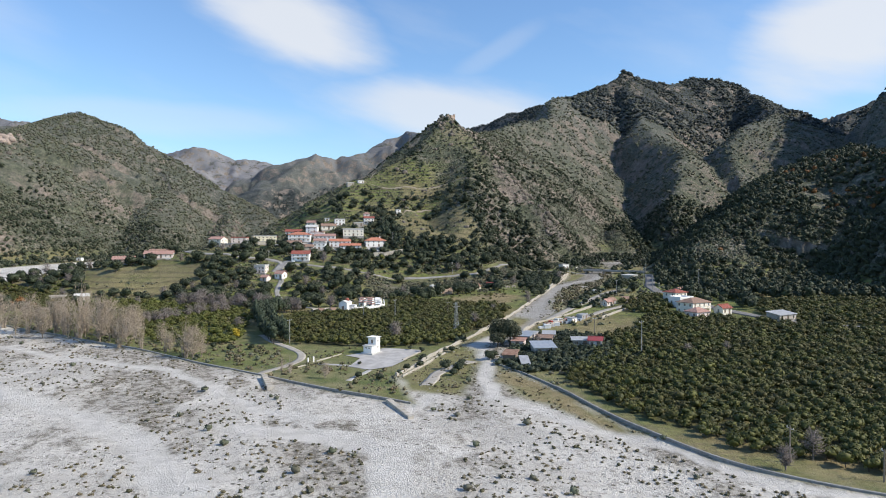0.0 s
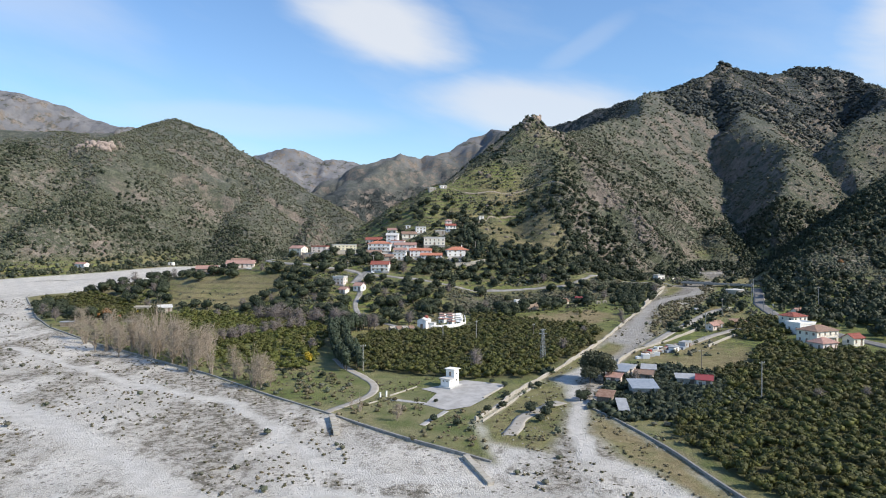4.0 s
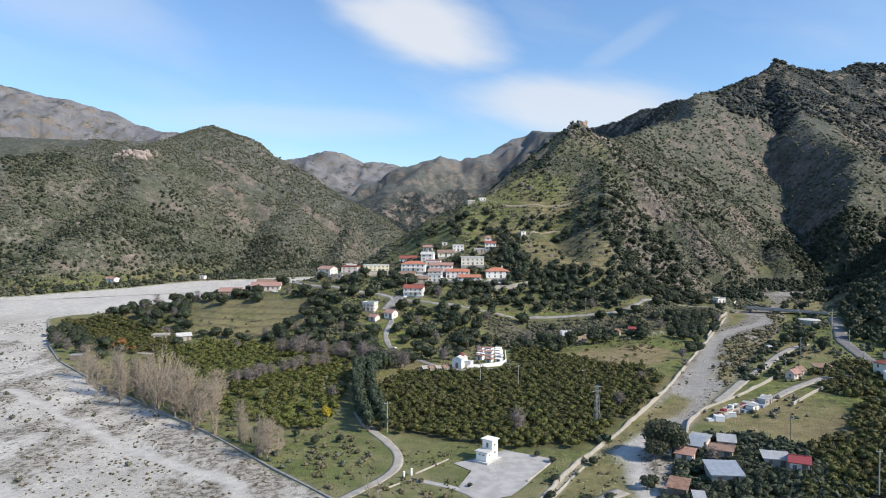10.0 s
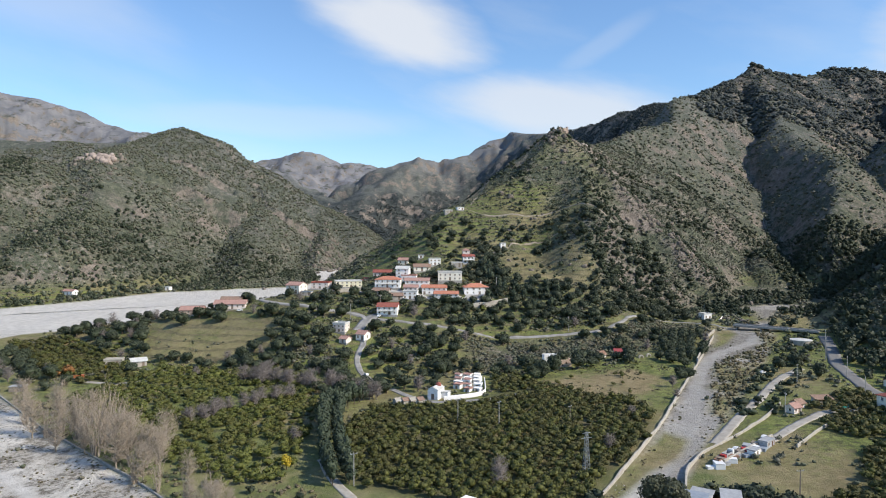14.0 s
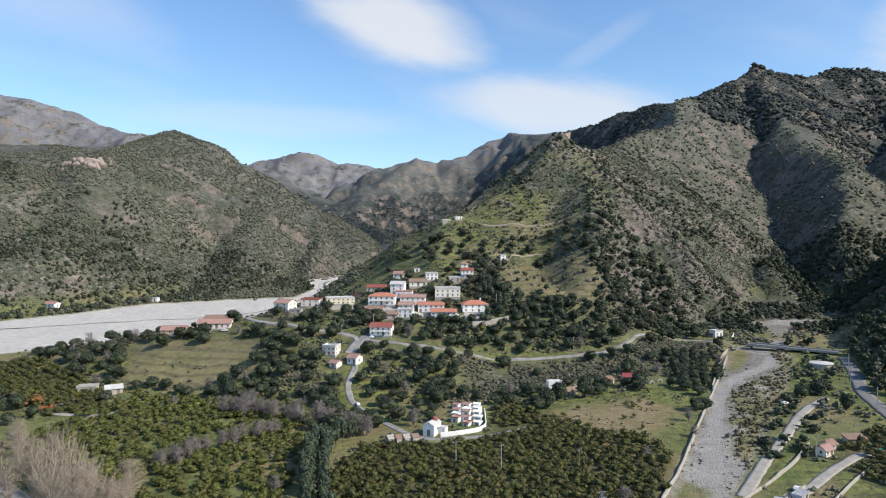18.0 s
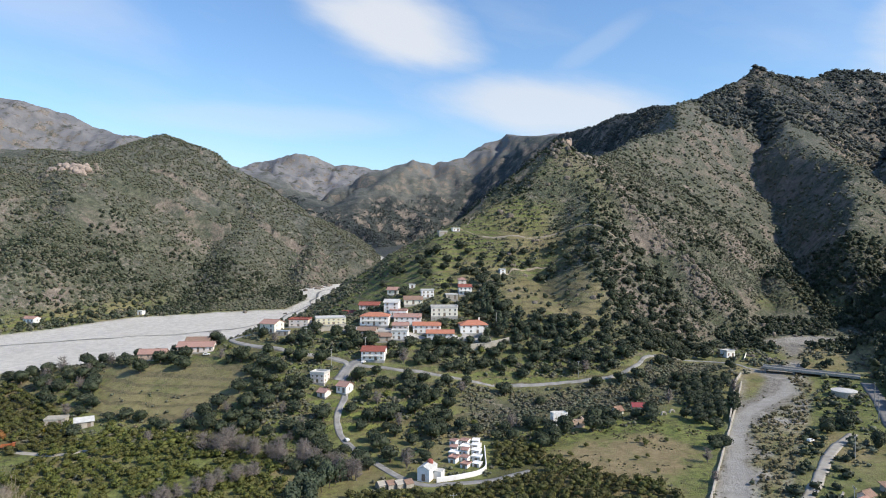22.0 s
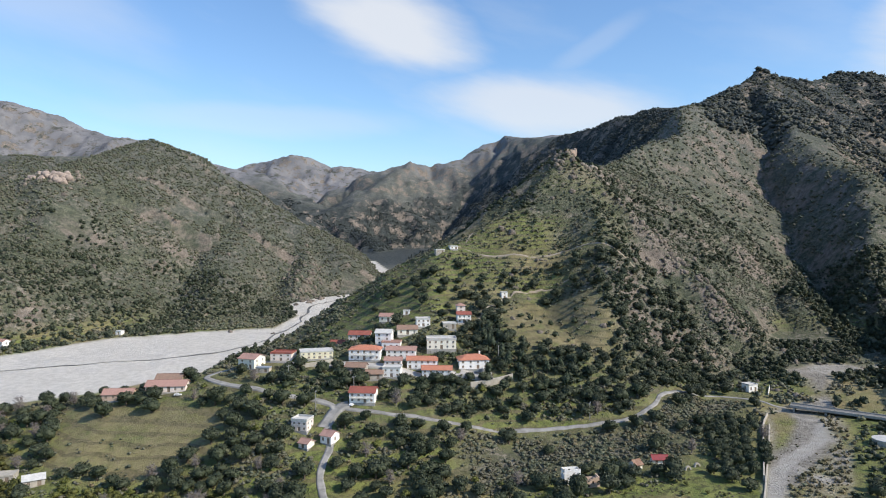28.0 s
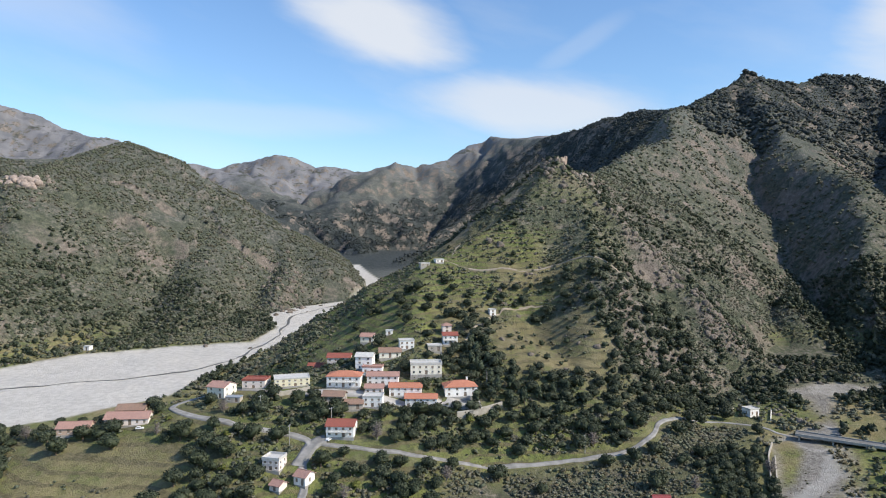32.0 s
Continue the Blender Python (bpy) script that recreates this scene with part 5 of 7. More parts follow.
house("village_house", "pale pink flat-roofed house with roof terrace by the junction", -36, 367, 5.8, 5.5, 3.81, -16, PINK, "flat", FLAT_ROOF, 0.7, 2, 3, 2, group=VG)
house("village_house", "white house with pink tiled roof below the lane", -25.5, 361, 4.4, 5, 3.05, -28, WHITE, "gable", TILE_PINK, 1.3, 1, 2, 1, group=VG)
house("village_house", "small hut with an orange tiled roof beside the lane", -33, 358, 3.6, 4, 1.98, -28, PINK, "gable", TILE_PINK, 1.0, 1, 1, 0, group=VG)
house("farmhouse", "low farmhouse with faded red tiled roof and porch above the river", -112, 394, 11, 6, 2.74, 5, ROSE, "gable", TILE_PINK, 1.5, 1, 4, 1, group=VG)
house("farmhouse", "long low farmhouse with faded red tiles above the river", -94, 396, 15, 7, 2.74, 4, PINK, "gable", TILE_PINK, 1.6, 1, 6, 1, group=VG)
house("farmhouse", "rear farmhouse with faded red tiles", -96, 404, 10, 6, 2.9, 4, ROSE, "gable", TILE_OLD, 1.4, 1, 4, 1, group=VG)
house("shelter", "small blue-grey roadside shelter", -58, 402, 5.5, 3, 1.68, -8, GREYWALL, "flat", SHEET_BLUE, 0.1, 1, 2, 0, category="shelter")
house("hill_hut", "little white square hut on the terraced hillside", 48, 480, 3.2, 3.2, 2.74, 10, WHITE, "flat", FLAT_ROOF, 0.15, 2, 1, 1, category="hut")
house("hill_hut", "pale roofless hut on the crest lane", 15, 514, 5, 4, 1.68, 15, PALE_STONE, "flat", FLAT_ROOF, 0.3, 1, 2, 0, category="hut")
house("hill_hut", "pale small hut on the crest lane", 23, 517, 4.5, 4, 1.52, 15, WHITE, "flat", FLAT_ROOF, 0.3, 1, 2, 0, category="hut")
house("hill_hut", "grey stone house with low walls above the village", 18, 436, 6, 5, 2.28, 5, GREYWALL, "flat", FLAT_ROOF, 0.3, 1, 2, 0, category="hut")

# east side of the channel
EG = "houses on the east side"
house("country_house", "cream two-storey house with a red hip roof", 143, 262, 7, 6.5, 4.4, 20, CREAM, "hip", TILE_RED, 1.2, 2, 3, 2, group=EG)
house("country_house", "white flat-roofed house between the red roofs", 140, 252, 7.5, 6, 3.4, 20, WHITE, "flat", WHITE, 0.5, 1, 3, 2, group=EG)
house("country_house", "large cream two-storey house with brown hip roof and balcony", 137, 237, 10.5, 7.5, 4.3, 22, CREAM, "hip", TILE_OLD, 1.5, 2, 4, 3, balcony=True, group=EG)
house("country_house", "low house with a faded pink hip roof", 132, 226, 7, 5.5, 2.7, 22, PINK, "hip", TILE_PINK, 1.3, 1, 3, 2, group=EG)
house("country_house", "small house with red tiled roof behind the large house", 146, 232, 5, 4, 2.6, 20, CREAM, "gable", TILE_RED, 1.1, 1, 2, 1, group=EG)
house("farm_shed", "long grey shed at the foot of the wooded hill", 158, 215, 10, 5, 2.55, 22, GREYWALL, "shed", SHEET_GREY, 0.8, 1, 3, 0, category="shed")
house("roadside_hut", "small hut with a red roof above the road", 160, 288, 4, 3.4, 1.9, 20, CREAM, "gable", TILE_PINK, 0.9, 1, 1, 0, category="hut")
house("farm_shed", "grey block shed with pale blue metal roof", 61, 187.5, 6.2, 5.5, 2.21, -4, GREYWALL, "shed", SHEET_BLUE, 1.0, 1, 2, 0, category="shed")
house("farm_hut", "small pink hut with a red roof in the orchard", 79, 192, 3.8, 4.5, 2.38, -25, PINK, "gable", SHEET_RED, 0.8, 1, 2, 1, category="hut")
house("farm_shed", "low open shed with grey sheet roof beside the pink hut", 75.5, 195.5, 5, 4, 1.87, -15, GREYWALL, "shed", SHEET_GREY, 0.4, 1, 2, 0, category="shed")
SH = "shacks by the channel"
house("shack", "patched shack with a pale blue sheet roof", 60, 204, 5, 6, 2.21, -30, GREYWALL, "shed", SHEET_BLUE, 0.6, 1, 2, 0, category="shack", group=SH)
house("shack", "low shack with grey corrugated roof", 66, 201, 4.6, 5, 1.87, -25, GREYWALL, "gable", TILE_OLD, 0.6, 1, 2, 0, category="shack", group=SH)
house("shack", "low shack with rust-stained roof", 63, 207, 4, 4, 1.87, -35, PINK, "shed", SHEET_GREY, 0.5, 1, 1, 0, category="shack", group=SH)
house("shack", "lean-to with faded pink roof", 57, 199, 3.6, 3.5, 1.70, -30, PINK, "shed", TILE_PINK, 0.5, 1, 1, 0, category="shack", group=SH)
house("shack", "small shack with pale sheet roof", 69, 206, 3.6, 4.2, 1.87, -20, GREYWALL, "shed", SHEET_GREY, 0.5, 1, 1, 0, category="shack", group=SH)
house("shack", "tumbledown rust-brown shack beside the dirt road", 49.5, 181, 3.4, 4, 1.9, -28, TIMBER, "shed", SHEET_RUST, 0.7, 1, 1, 0, category="shack", group=SH)
house("shack", "long low shed with patched grey metal roof", 51.5, 174, 1.8, 9, 1.3, -12, GREYWALL, "shed", SHEET_GREY, 0.5, 1, 1, 2, category="shack", group=SH)
house("farm_hut", "salmon hut with tiled roof beside the dirt track", 114, 265, 3.4, 3.0, 1.8, 28, PINK, "gable", TILE_PINK, 0.9, 1, 2, 1, category="hut")
house("farm_hut", "small hut with brown tiles behind the salmon hut", 117.5, 269, 3.2, 2.8, 1.7, 28, PINK, "gable", TILE_OLD, 0.9, 1, 1, 1, category="hut")
house("farm_shed", "low dark-roofed shed by the farm track", 128, 274, 5.5, 2.6, 1.3, 5, GREYWALL, "shed", TILE_OLD, 0.6, 1, 3, 0, category="shed")
house("farm_shed", "white metal container shed on the pale wall", 93, 239, 4.6, 2.2, 1.6, 42, SHEET_GREY, "flat", SHEET_GREY, 0.05, 1, 2, 0, category="shed")
house("farm_shed", "white metal container shed beside the track", 87, 233.5, 3.4, 2.0, 1.4, 42, WHITE, "flat", SHEET_GREY, 0.05, 1, 1, 0, category="shed")
house("gate_lodge", "small white flat-roofed lodge in the yard by the bridge", 155, 432, 5, 4.5, 3.06, 18, WHITE, "flat", FLAT_ROOF, 0.3, 1, 2, 1, category="lodge")
# farm ruins in the west
house("ruined_farm", "roofless pale stone farm ruin", -130, 351, 7, 5, 2.04, 12, PALE_STONE, "flat", PALE_STONE, 0.25, 1, 2, 1, category="ruin")
house("ruined_farm", "low stone farm building with a grey roof", -118, 347, 6, 5, 2.21, 30, GREYWALL, "gable", FLAT_ROOF, 1.0, 1, 2, 1, category="ruin")
house("farm_hut", "low dark field hut beside the western orchard", -144, 308, 5, 3, 1.70, 5, TIMBER, "flat", SHEET_GREY, 0.05, 1, 1, 0, category="hut")
house("riverside_house", "white house with pale red roof on the far river bank", -256, 551, 9, 6, 2.89, -15, WHITE, "gable", TILE_PINK, 1.2, 1, 3, 1, category="house")
house("riverside_house", "tiny white hut on the far river bank", -205, 600, 4, 4, 2.55, -10, WHITE, "flat", FLAT_ROOF, 0.1, 1, 1, 0, category="hut")


# ---- single buildings with a shape of their own ----
def pump_house():
    x, y = 13.0, 202.6
    t = thing("pump_house", x, y, 2.9, 53, "white two-part pump house with a flat-roofed tower on a paved yard", "pump house")
    t.matrix_world = t.matrix_world @ Matrix.Diagonal((0.76, 0.76, 0.66, 1))
    low = bmesh.new()
    for k, (ln, far, turn) in enumerate(((3.2, -1.9, 0), (3.8, -1.6, 90), (3.2, -1.9, 180), (3.8, -1.6, 270))):
        holes = [(-1.1, 2.1, -0.3, 2.6), (0.3, 2.1, 1.1, 2.6)] if k == 3 else ([(-0.3, 1.9, 0.4, 2.4), (0.7, 0.02, 1.5, 2.1)] if k == 0 else [])
        wall_side(low, ln, 3.2, holes, Matrix.Translation((-3.1, 0, 0)) @ pose(0, 0, 0, 0, 0, turn) @ Matrix.Translation((0, far, 0)))
    part("low_wing", low, WHITE, t)
    high = bmesh.new()
    for k, (ln, far, turn) in enumerate(((3.0, -1.8, 0), (3.6, -1.5, 90), (3.0, -1.8, 180), (3.6, -1.5, 270))):
        holes = [(-0.4, 1.9, 0.4, 2.7), (-0.4, 4.6, 0.4, 5.3)] if k == 0 else ([(-0.5, 3.9, 0.4, 5.6)] if k == 3 else [])
        wall_side(high, ln, 6.6, holes, pose(0, 0, 0, 0, 0, turn) @ Matrix.Translation((0, far, 0)))
    part("tower", high, WHITE, t)
    part("low_roof", boxes((-5.1, -2.3, 3.2, -1.5, 2.3, 3.5)), FLAT_ROOF, t)
    part("tower_roof", boxes((-1.95, -2.25, 6.6, 1.95, 2.25, 6.9)), WHITE, t)
    part("plinth", boxes((-5.5, -2.7, -1.2, 2.3, 2.6, 0.16)), FLAT_ROOF, t)
    for q in ((-0.4, -1.72, 1.9, 0.4, -1.66, 2.7), (-0.4, -1.72, 4.6, 0.4, -1.66, 5.3)):
        w = part("window", boxes(q), GLASS, t)
        part("frame", boxes((q[0], q[1] - 0.03, q[2], q[0] + 0.07, q[1], q[5]), (q[3] - 0.07, q[1] - 0.03, q[2], q[3], q[1], q[5])), FRAME, w)
    part("door", boxes((-2.4, -1.78, 0.02, -1.6, -1.72, 2.1)), FRAME, t)
    part("door", boxes((-1.36, -0.4, 3.9, -1.30, 0.5, 5.6)), SHUTTER, t)
    part("louvre", boxes((-4.6, -1.1, 2.1, -4.55, -0.3, 2.6)), SHUTTER, t)
    part("louvre", boxes((-4.6, 0.3, 2.1, -4.55, 1.1, 2.6)), SHUTTER, t)


pump_house()


def gate_post(x, y):
    t = thing("gate_post", x, y, ground_z(x, y), 30, "white square gate post beside the track", "post", "gate posts")
    part("shaft", boxes((-0.17, -0.17, -0.3, 0.17, 0.17, 1.45)), WHITE, t)
    part("cap", boxes((-0.22, -0.22, 1.45, 0.22, 0.22, 1.55)), WHITE, t)


gate_post(-6.2, 191.2)
gate_post(-4.7, 193.0)
wall_line("yard_kerb", [(-4.7, 192.6), (0, 198.4), (4.0, 203.6)], 0.2, 0.3, 0.3, PALE_STONE, "low pale kerb wall of the pump house lawn", piece=5)
wall_line("yard_side_wall", [(19.4, 187.1), (23, 193), (27.0, 199.5)], 0.4, 0.35, 0.5, PALE_STONE, "low broken pale wall at the yard's edge", piece=4)
road("yard_path", [(-5.7, 191.3), (0, 188.6), (5.3, 185.5), (10.5, 178.8)], 1.7, PAVING, "pale concrete path across the pump house lawn", 0.08)
road("lawn_path", [(10.8, 179.4), (7, 172), (3.5, 165.8)], 1.5, PAVING, "pale concrete path down the lawn", 0.08)
wall_line("yard_kerb_front", [(-12, 182), (-6, 189)], 0.2, 0.3, 0.3, PALE_STONE, "low pale kerb wall of the pump house lawn", piece=5)


def chapel():
    t = thing("chapel", 6.5, 297, ground_z(6.5, 297), -24, "small white chapel with a red dome roof by the churchyard", "chapel")
    t.matrix_world = t.matrix_world @ Matrix.Diagonal((0.82, 0.82, 0.8, 1))
    bm = bmesh.new()
    for ln, far, turn, holes in ((4.6, -3.5, 0, [(-0.7, 0.02, 0.7, 2.6)]), (7, -2.3, 90, [(-0.4, 2.0, 0.4, 3.0)]), (4.6, -3.5, 180, []), (7, -2.3, 270, [(-0.4, 2.0, 0.4, 3.0)])):
        wall_side(bm, ln, 4.4, holes, pose(0, 0, 0, 0, 0, turn) @ Matrix.Translation((0, far, 0)))
    for sy in (-3.5, 3.5):
        vs = [bm.verts.new((q, sy, zz)) for q, zz in ((-2.3, 4.4), (2.3, 4.4), (0, 5.6))]
        bm.faces.new(vs if sy < 0 else vs[::-1])
    part("wall", bm, WHITE, t)
    roof = bmesh.new()
    for sx in (-1, 1):
        a = [roof.verts.new(q) for q in ((0, -3.7, 5.62), (0, 3.7, 5.62), (sx * 2.6, 3.7, 4.3), (sx * 2.6, -3.7, 4.3))]
        roof.faces.new(a if sx < 0 else a[::-1])
    part("roof", roof, FLAT_ROOF, t)
    dome = bmesh.new()
    bmesh.ops.create_uvsphere(dome, u_segments=12, v_segments=8, radius=1.2, matrix=Matrix.Translation((0.3, 1.8, 5.5)))
    part("dome", dome, TILE_RED, t)
    part("door", boxes((-0.7, -3.36, 0.02, 0.7, -3.3, 2.6)), SHUTTER, t)
    part("sacristy", boxes((2.3, 0.2, -0.6, 5.2, 3.4, 2.8)), WHITE, t)
    part("sacristy_roof", boxes((2.2, 0.1, 2.8, 5.4, 3.5, 3.0)), FLAT_ROOF, t)


chapel()

rng_c = random.Random(4)
for row in range(5):
    for col in range(3):
        cx, cy = 14.5 + col * 3.6 + 0.25 * row, 304 + row * 5.2 + 0.6 * col
        if row == 0 and col == 0:
            continue
        hh = rng_c.uniform(1.8, 2.8)
        t = thing("burial_chapel", cx, cy, ground_z(cx, cy) - 0.1, -24 + rng_c.uniform(-4, 4), "small white burial chapel with a pinkish tiled roof", "burial chapel", "burial chapels")
        t.matrix_world = t.matrix_world @ pose(0, 0, 0, 0, 0, rng_c.uniform(-14, 14)) @ Matrix.Diagonal((0.95, 0.95, rng_c.uniform(0.5, 0.8), 1))
        w, d = rng_c.uniform(2.3, 3.0), rng_c.uniform(2.6, 3.6)
        part("wall", boxes((-w / 2, -d / 2, -0.6, w / 2, d / 2, hh)), WHITE, t)
        part("roof", roof_mesh(rng_c.choice(["gable", "flat", "gable"]), w, d, hh, 0.5, 0.15, 0.1), rng_c.choice([TILE_PINK, TILE_PINK, WHITE]), t)
        part("door", boxes((-0.45, -d / 2 - 0.03, 0, 0.45, -d / 2, 1.9)), SHUTTER, t)
        part("cornice", boxes((-w / 2 - 0.08, -d / 2 - 0.08, hh - 0.35, w / 2 + 0.08, -d / 2, hh - 0.15)), PALE_STONE, t)
for k in range(4):
    cx, cy = -3.5 + k * 2.5, 289.5 + 0.3 * k
    t = thing("garden_hut", cx - 3, cy + 1.2, ground_z(cx - 3, cy), 28, "low pale stall with a pitched dark roof by the lane", "stall", "roadside stalls")
    part("wall", boxes((-1.1, -1.5, -0.5, 1.1, 1.5, 1.3)), PALE_STONE, t)
    part("roof", roof_mesh("gable", 2.2, 3.0, 1.3, 0.7, 0.15, 0.1), TILE_OLD if k % 2 else PALE_STONE, t)


def ruined_house():
    z = ground_z(53.5, 341)
    t = thing("ruined_house", 53.5, 341, z, 6, "roofless white two-storey ruin with empty window holes", "ruin")
    t.matrix_world = t.matrix_world @ Matrix.Diagonal((0.74, 0.74, 0.78, 1))
    bm = bmesh.new()
    for w, far, turn, n in ((7.2, -2.6, 0, 3), (5.2, -3.6, 90, 2), (7.2, -2.6, 180, 3), (5.2, -3.6, 270, 2)):
        holes = [(-w / 2 + w * (k + 0.5) / n - 0.45, zz, -w / 2 + w * (k + 0.5) / n + 0.45, zz + 1.3) for k in range(n) for zz in (0.8, 3.4)]
        wall_side(bm, w, 5.6, holes, pose(0, 0, 0, 0, 0, turn) @ Matrix.Translation((0, far, 0)), 0.4)
        wall_side(bm, w - 0.8, 5.5, holes, pose(0, 0, 0, 0, 0, turn) @ Matrix.Translation((0, far + 0.4, 0)), -0.38)
    part("wall", bm, WHITE, t)
    rng = random.Random(2)
    for k in range(9):
        a = -3.5 + 0.8 * k
        part("broken_crest", boxes((a, -2.6, 5.6, a + 0.7, -2.2, 5.6 + rng.uniform(0.1, 0.7))), WHITE, t)
    t2 = thing("ruined_stable", 59, 338, ground_z(59, 338), 6, "ruined stable with broken orange-pink stone walls", "ruin")
    t2.matrix_world = t2.matrix_world @ Matrix.Diagonal((0.78, 0.78, 0.72, 1))
    bm = bmesh.new()
    for x0, x1, h in ((-2.8, -1.6, 2.2), (-1.6, -0.6, 2.8), (-0.6, 0.4, 3.4), (0.4, 1.6, 4.0), (1.6, 2.8, 4.3)):
        box(bm, x0, -2.2, -0.6, x1 - 0.01, -1.7, h)
    part("front_wall", bm, ROSE, t2)
    part("side_wall", boxes((2.8, -2.2, -0.6, 3.3, 2.2, 4.2)), ROSE, t2)
    part("rear_wall", boxes((-2.8, 1.8, -0.6, 2.8, 2.2, 3.0)), ROSE, t2)
    # dark plates on the solid wall imitate the shade inside empty holes
    part("opening", boxes((0.1, -2.23, 1.6, 0.7, -2.19, 2.6)), GLASS, t2)
    part("opening", boxes((-1.8, -2.23, 0.3, -1.1, -2.19, 1.3)), GLASS, t2)


ruined_house()
house("farm_hut", "small cream hut with a bright red sheet roof below the hill", 86, 353, 5.0, 3.2, 1.7, -4, CREAM, "gable", SHEET_RED, 1.0, 1, 2, 0, category="hut")
house("farm_hut", "little hut with rusty striped sheet roof", 77, 350, 2.9, 3.4, 1.5, 25, CREAM, "gable", SHEET_RUST, 1.1, 1, 1, 0, category="hut")
for k, (ax, ay) in enumerate(((93, 346), (97, 348.5))):
    t = thing("stone_arch", ax, ay, ground_z(ax, ay) - 0.5, 20, "broken stone arch of a ruined stable", "arch", "ruined arches")
    t.matrix_world = t.matrix_world @ Matrix.Scale(0.62, 4)
    bm = bmesh.new()
    for s in range(9):
        a0, a1 = math.pi * s / 9, math.pi * (s + 1) / 9
        for r0, r1 in ((1.2, 1.9),):
            q = [(r * math.cos(a), yy, 1.0 + r * math.sin(a)) for a in (a0, a1) for r in (r0, r1) for yy in (-0.5, 0.5)]
            v = [bm.verts.new(c) for c in q]
            for f in ((0, 2, 6, 4), (1, 5, 7, 3), (2, 3, 7, 6), (0, 4, 5, 1)):
                bm.faces.new([v[i] for i in f])
    part("arch", bm, GREYWALL, t)
    part("pier", boxes((-1.9, -0.5, -0.5, -1.2, 0.5, 1.0)), GREYWALL, t)
    part("pier", boxes((1.2, -0.5, -0.5, 1.9, 0.5, 1.0)), GREYWALL, t)


BOULDER = plain("ridge_boulder_rock", (0.19, 0.165, 0.138), (0.31, 0.27, 0.225), 0.9, 0.95, bump=0.5)


def castle():
    x, y = 104, 577
    z = ground_z(x, y)
    t = thing("castle_ruin", x, y, z, 10, "broken rose-brown castle walls on the hill's rocky summit", "castle ruin")
    for k, (x0, y0, x1, y1, h) in enumerate(((-6, -3, -4.4, 2, 4.0), (-4.4, 1.2, 2, 2.2, 5.2), (-1, -3.4, 4, -2.6, 3.6), (4, -3.4, 5.2, 2.2, 5.6), (2.4, 1.0, 4, 2.2, 3.6), (-4.4, -3.2, -2.6, -2.4, 2.6))):
        bm = boxes((x0 * 0.6, y0 * 0.6, -3.0, x1 * 0.6, y1 * 0.6, h * 0.6))
        bmesh.ops.subdivide_edges(bm, edges=bm.edges[:], cuts=3, use_grid_fill=True)
        for v in bm.verts:
            v.co += noise.noise_vector(v.co * 0.9 + Vector((k * 7, 0, 0))) * 0.35
            if v.co.z > h * 0.6 - 0.3:
                v.co.z += noise.noise(v.co * 0.7) * 0.9
        part("wall", bm, ROSE, t)
    for k in range(16):
        ax, ay = x + random.uniform(4, 34), 0
        ay = 577 + (ax - 104) * random.uniform(0.5, 1.6)
        r = random.uniform(0.8, 2.2)
        v, f = ICO2
        w = v * (1 + 0.3 * np.array([noise.noise(Vector(q) * 1.7 + Vector((k, 0, 0))) for q in v]))[:, None] * r
        me = mesh_arrays("boulder", w, f)
        me.materials.append(BOULDER)
        ob = new("boulder", me)
        ob.location = (ax, ay, ground_z(ax, ay) + r * 0.2)
        tagged(ob, "pale weathered boulder on the castle ridge", "boulder", "ridge boulders")


castle()


def bridge():
    t = thing("road_bridge", 171, 397, 0, 0, "low concrete road bridge with parapets over the side channel", "bridge")
    t.matrix_world = pose(0, 0, 0)
    a, b = Vector((158, 403, 17.4)), Vector((189, 381.5, 16.9))
    d = (b - a).normalized()
    n = Vector((d.y, -d.x, 0)).normalized()

    def beam(s0, s1, off0, off1, z0, z1):
        bm = bmesh.new()
        p = a + (b - a) * s0
        q = a + (b - a) * s1
        vs = [bm.verts.new(e + n * o + Vector((0, 0, zz))) for e in (p, q) for o in (off0, off1) for zz in (z0, z1)]
        for f in ((0, 1, 3, 2), (4, 6, 7, 5), (0, 4, 5, 1), (2, 3, 7, 6), (1, 5, 7, 3), (0, 2, 6, 4)):
            bm.faces.new([vs[i] for i in f])
        return bm

    part("deck", beam(0, 1, -2.6, 2.6, -0.7, 0.0), ASPHALT, t)
    part("parapet", beam(0, 1, -2.8, -2.5, -0.5, 0.45), CONCRETE, t)
    part("parapet", beam(0, 1, 2.5, 2.8, -0.5, 0.45), CONCRETE, t)
    for s in (0.03, 0.33, 0.62, 0.92):
        part("pier", beam(s, s + 0.018, -2.2, 2.2, -8, -0.7), CONCRETE, t)


bridge()


def water_tank(x, y):
    t = thing("water_tank", x, y, ground_z(x, y), 0, "low round pale concrete water tank beside the bridge", "tank")
    for name, r0, r1, z0, z1 in (("wall", 4.4, 4.4, -1.0, 1.9), ("rim", 4.6, 4.6, 1.9, 2.15), ("lid", 4.2, 1.0, 2.15, 2.6)):
        bm = bmesh.new()
        tube(bm, (0, 0, z0), (0, 0, z1), r0, r1, 28)
        part(name, bm, PALE_STONE if name == "wall" else FLAT_ROOF, t)
    for k in range(7):
        a = math.pi * (1.0 + k / 6)
        bm = bmesh.new()
        tube(bm, (5.4 * math.cos(a), 5.4 * math.sin(a), -0.4), (5.4 * math.cos(a), 5.4 * math.sin(a), 1.3), 0.06, 0.06)
        part("fence_post", bm, TIMBER, t)


water_tank(168, 359)


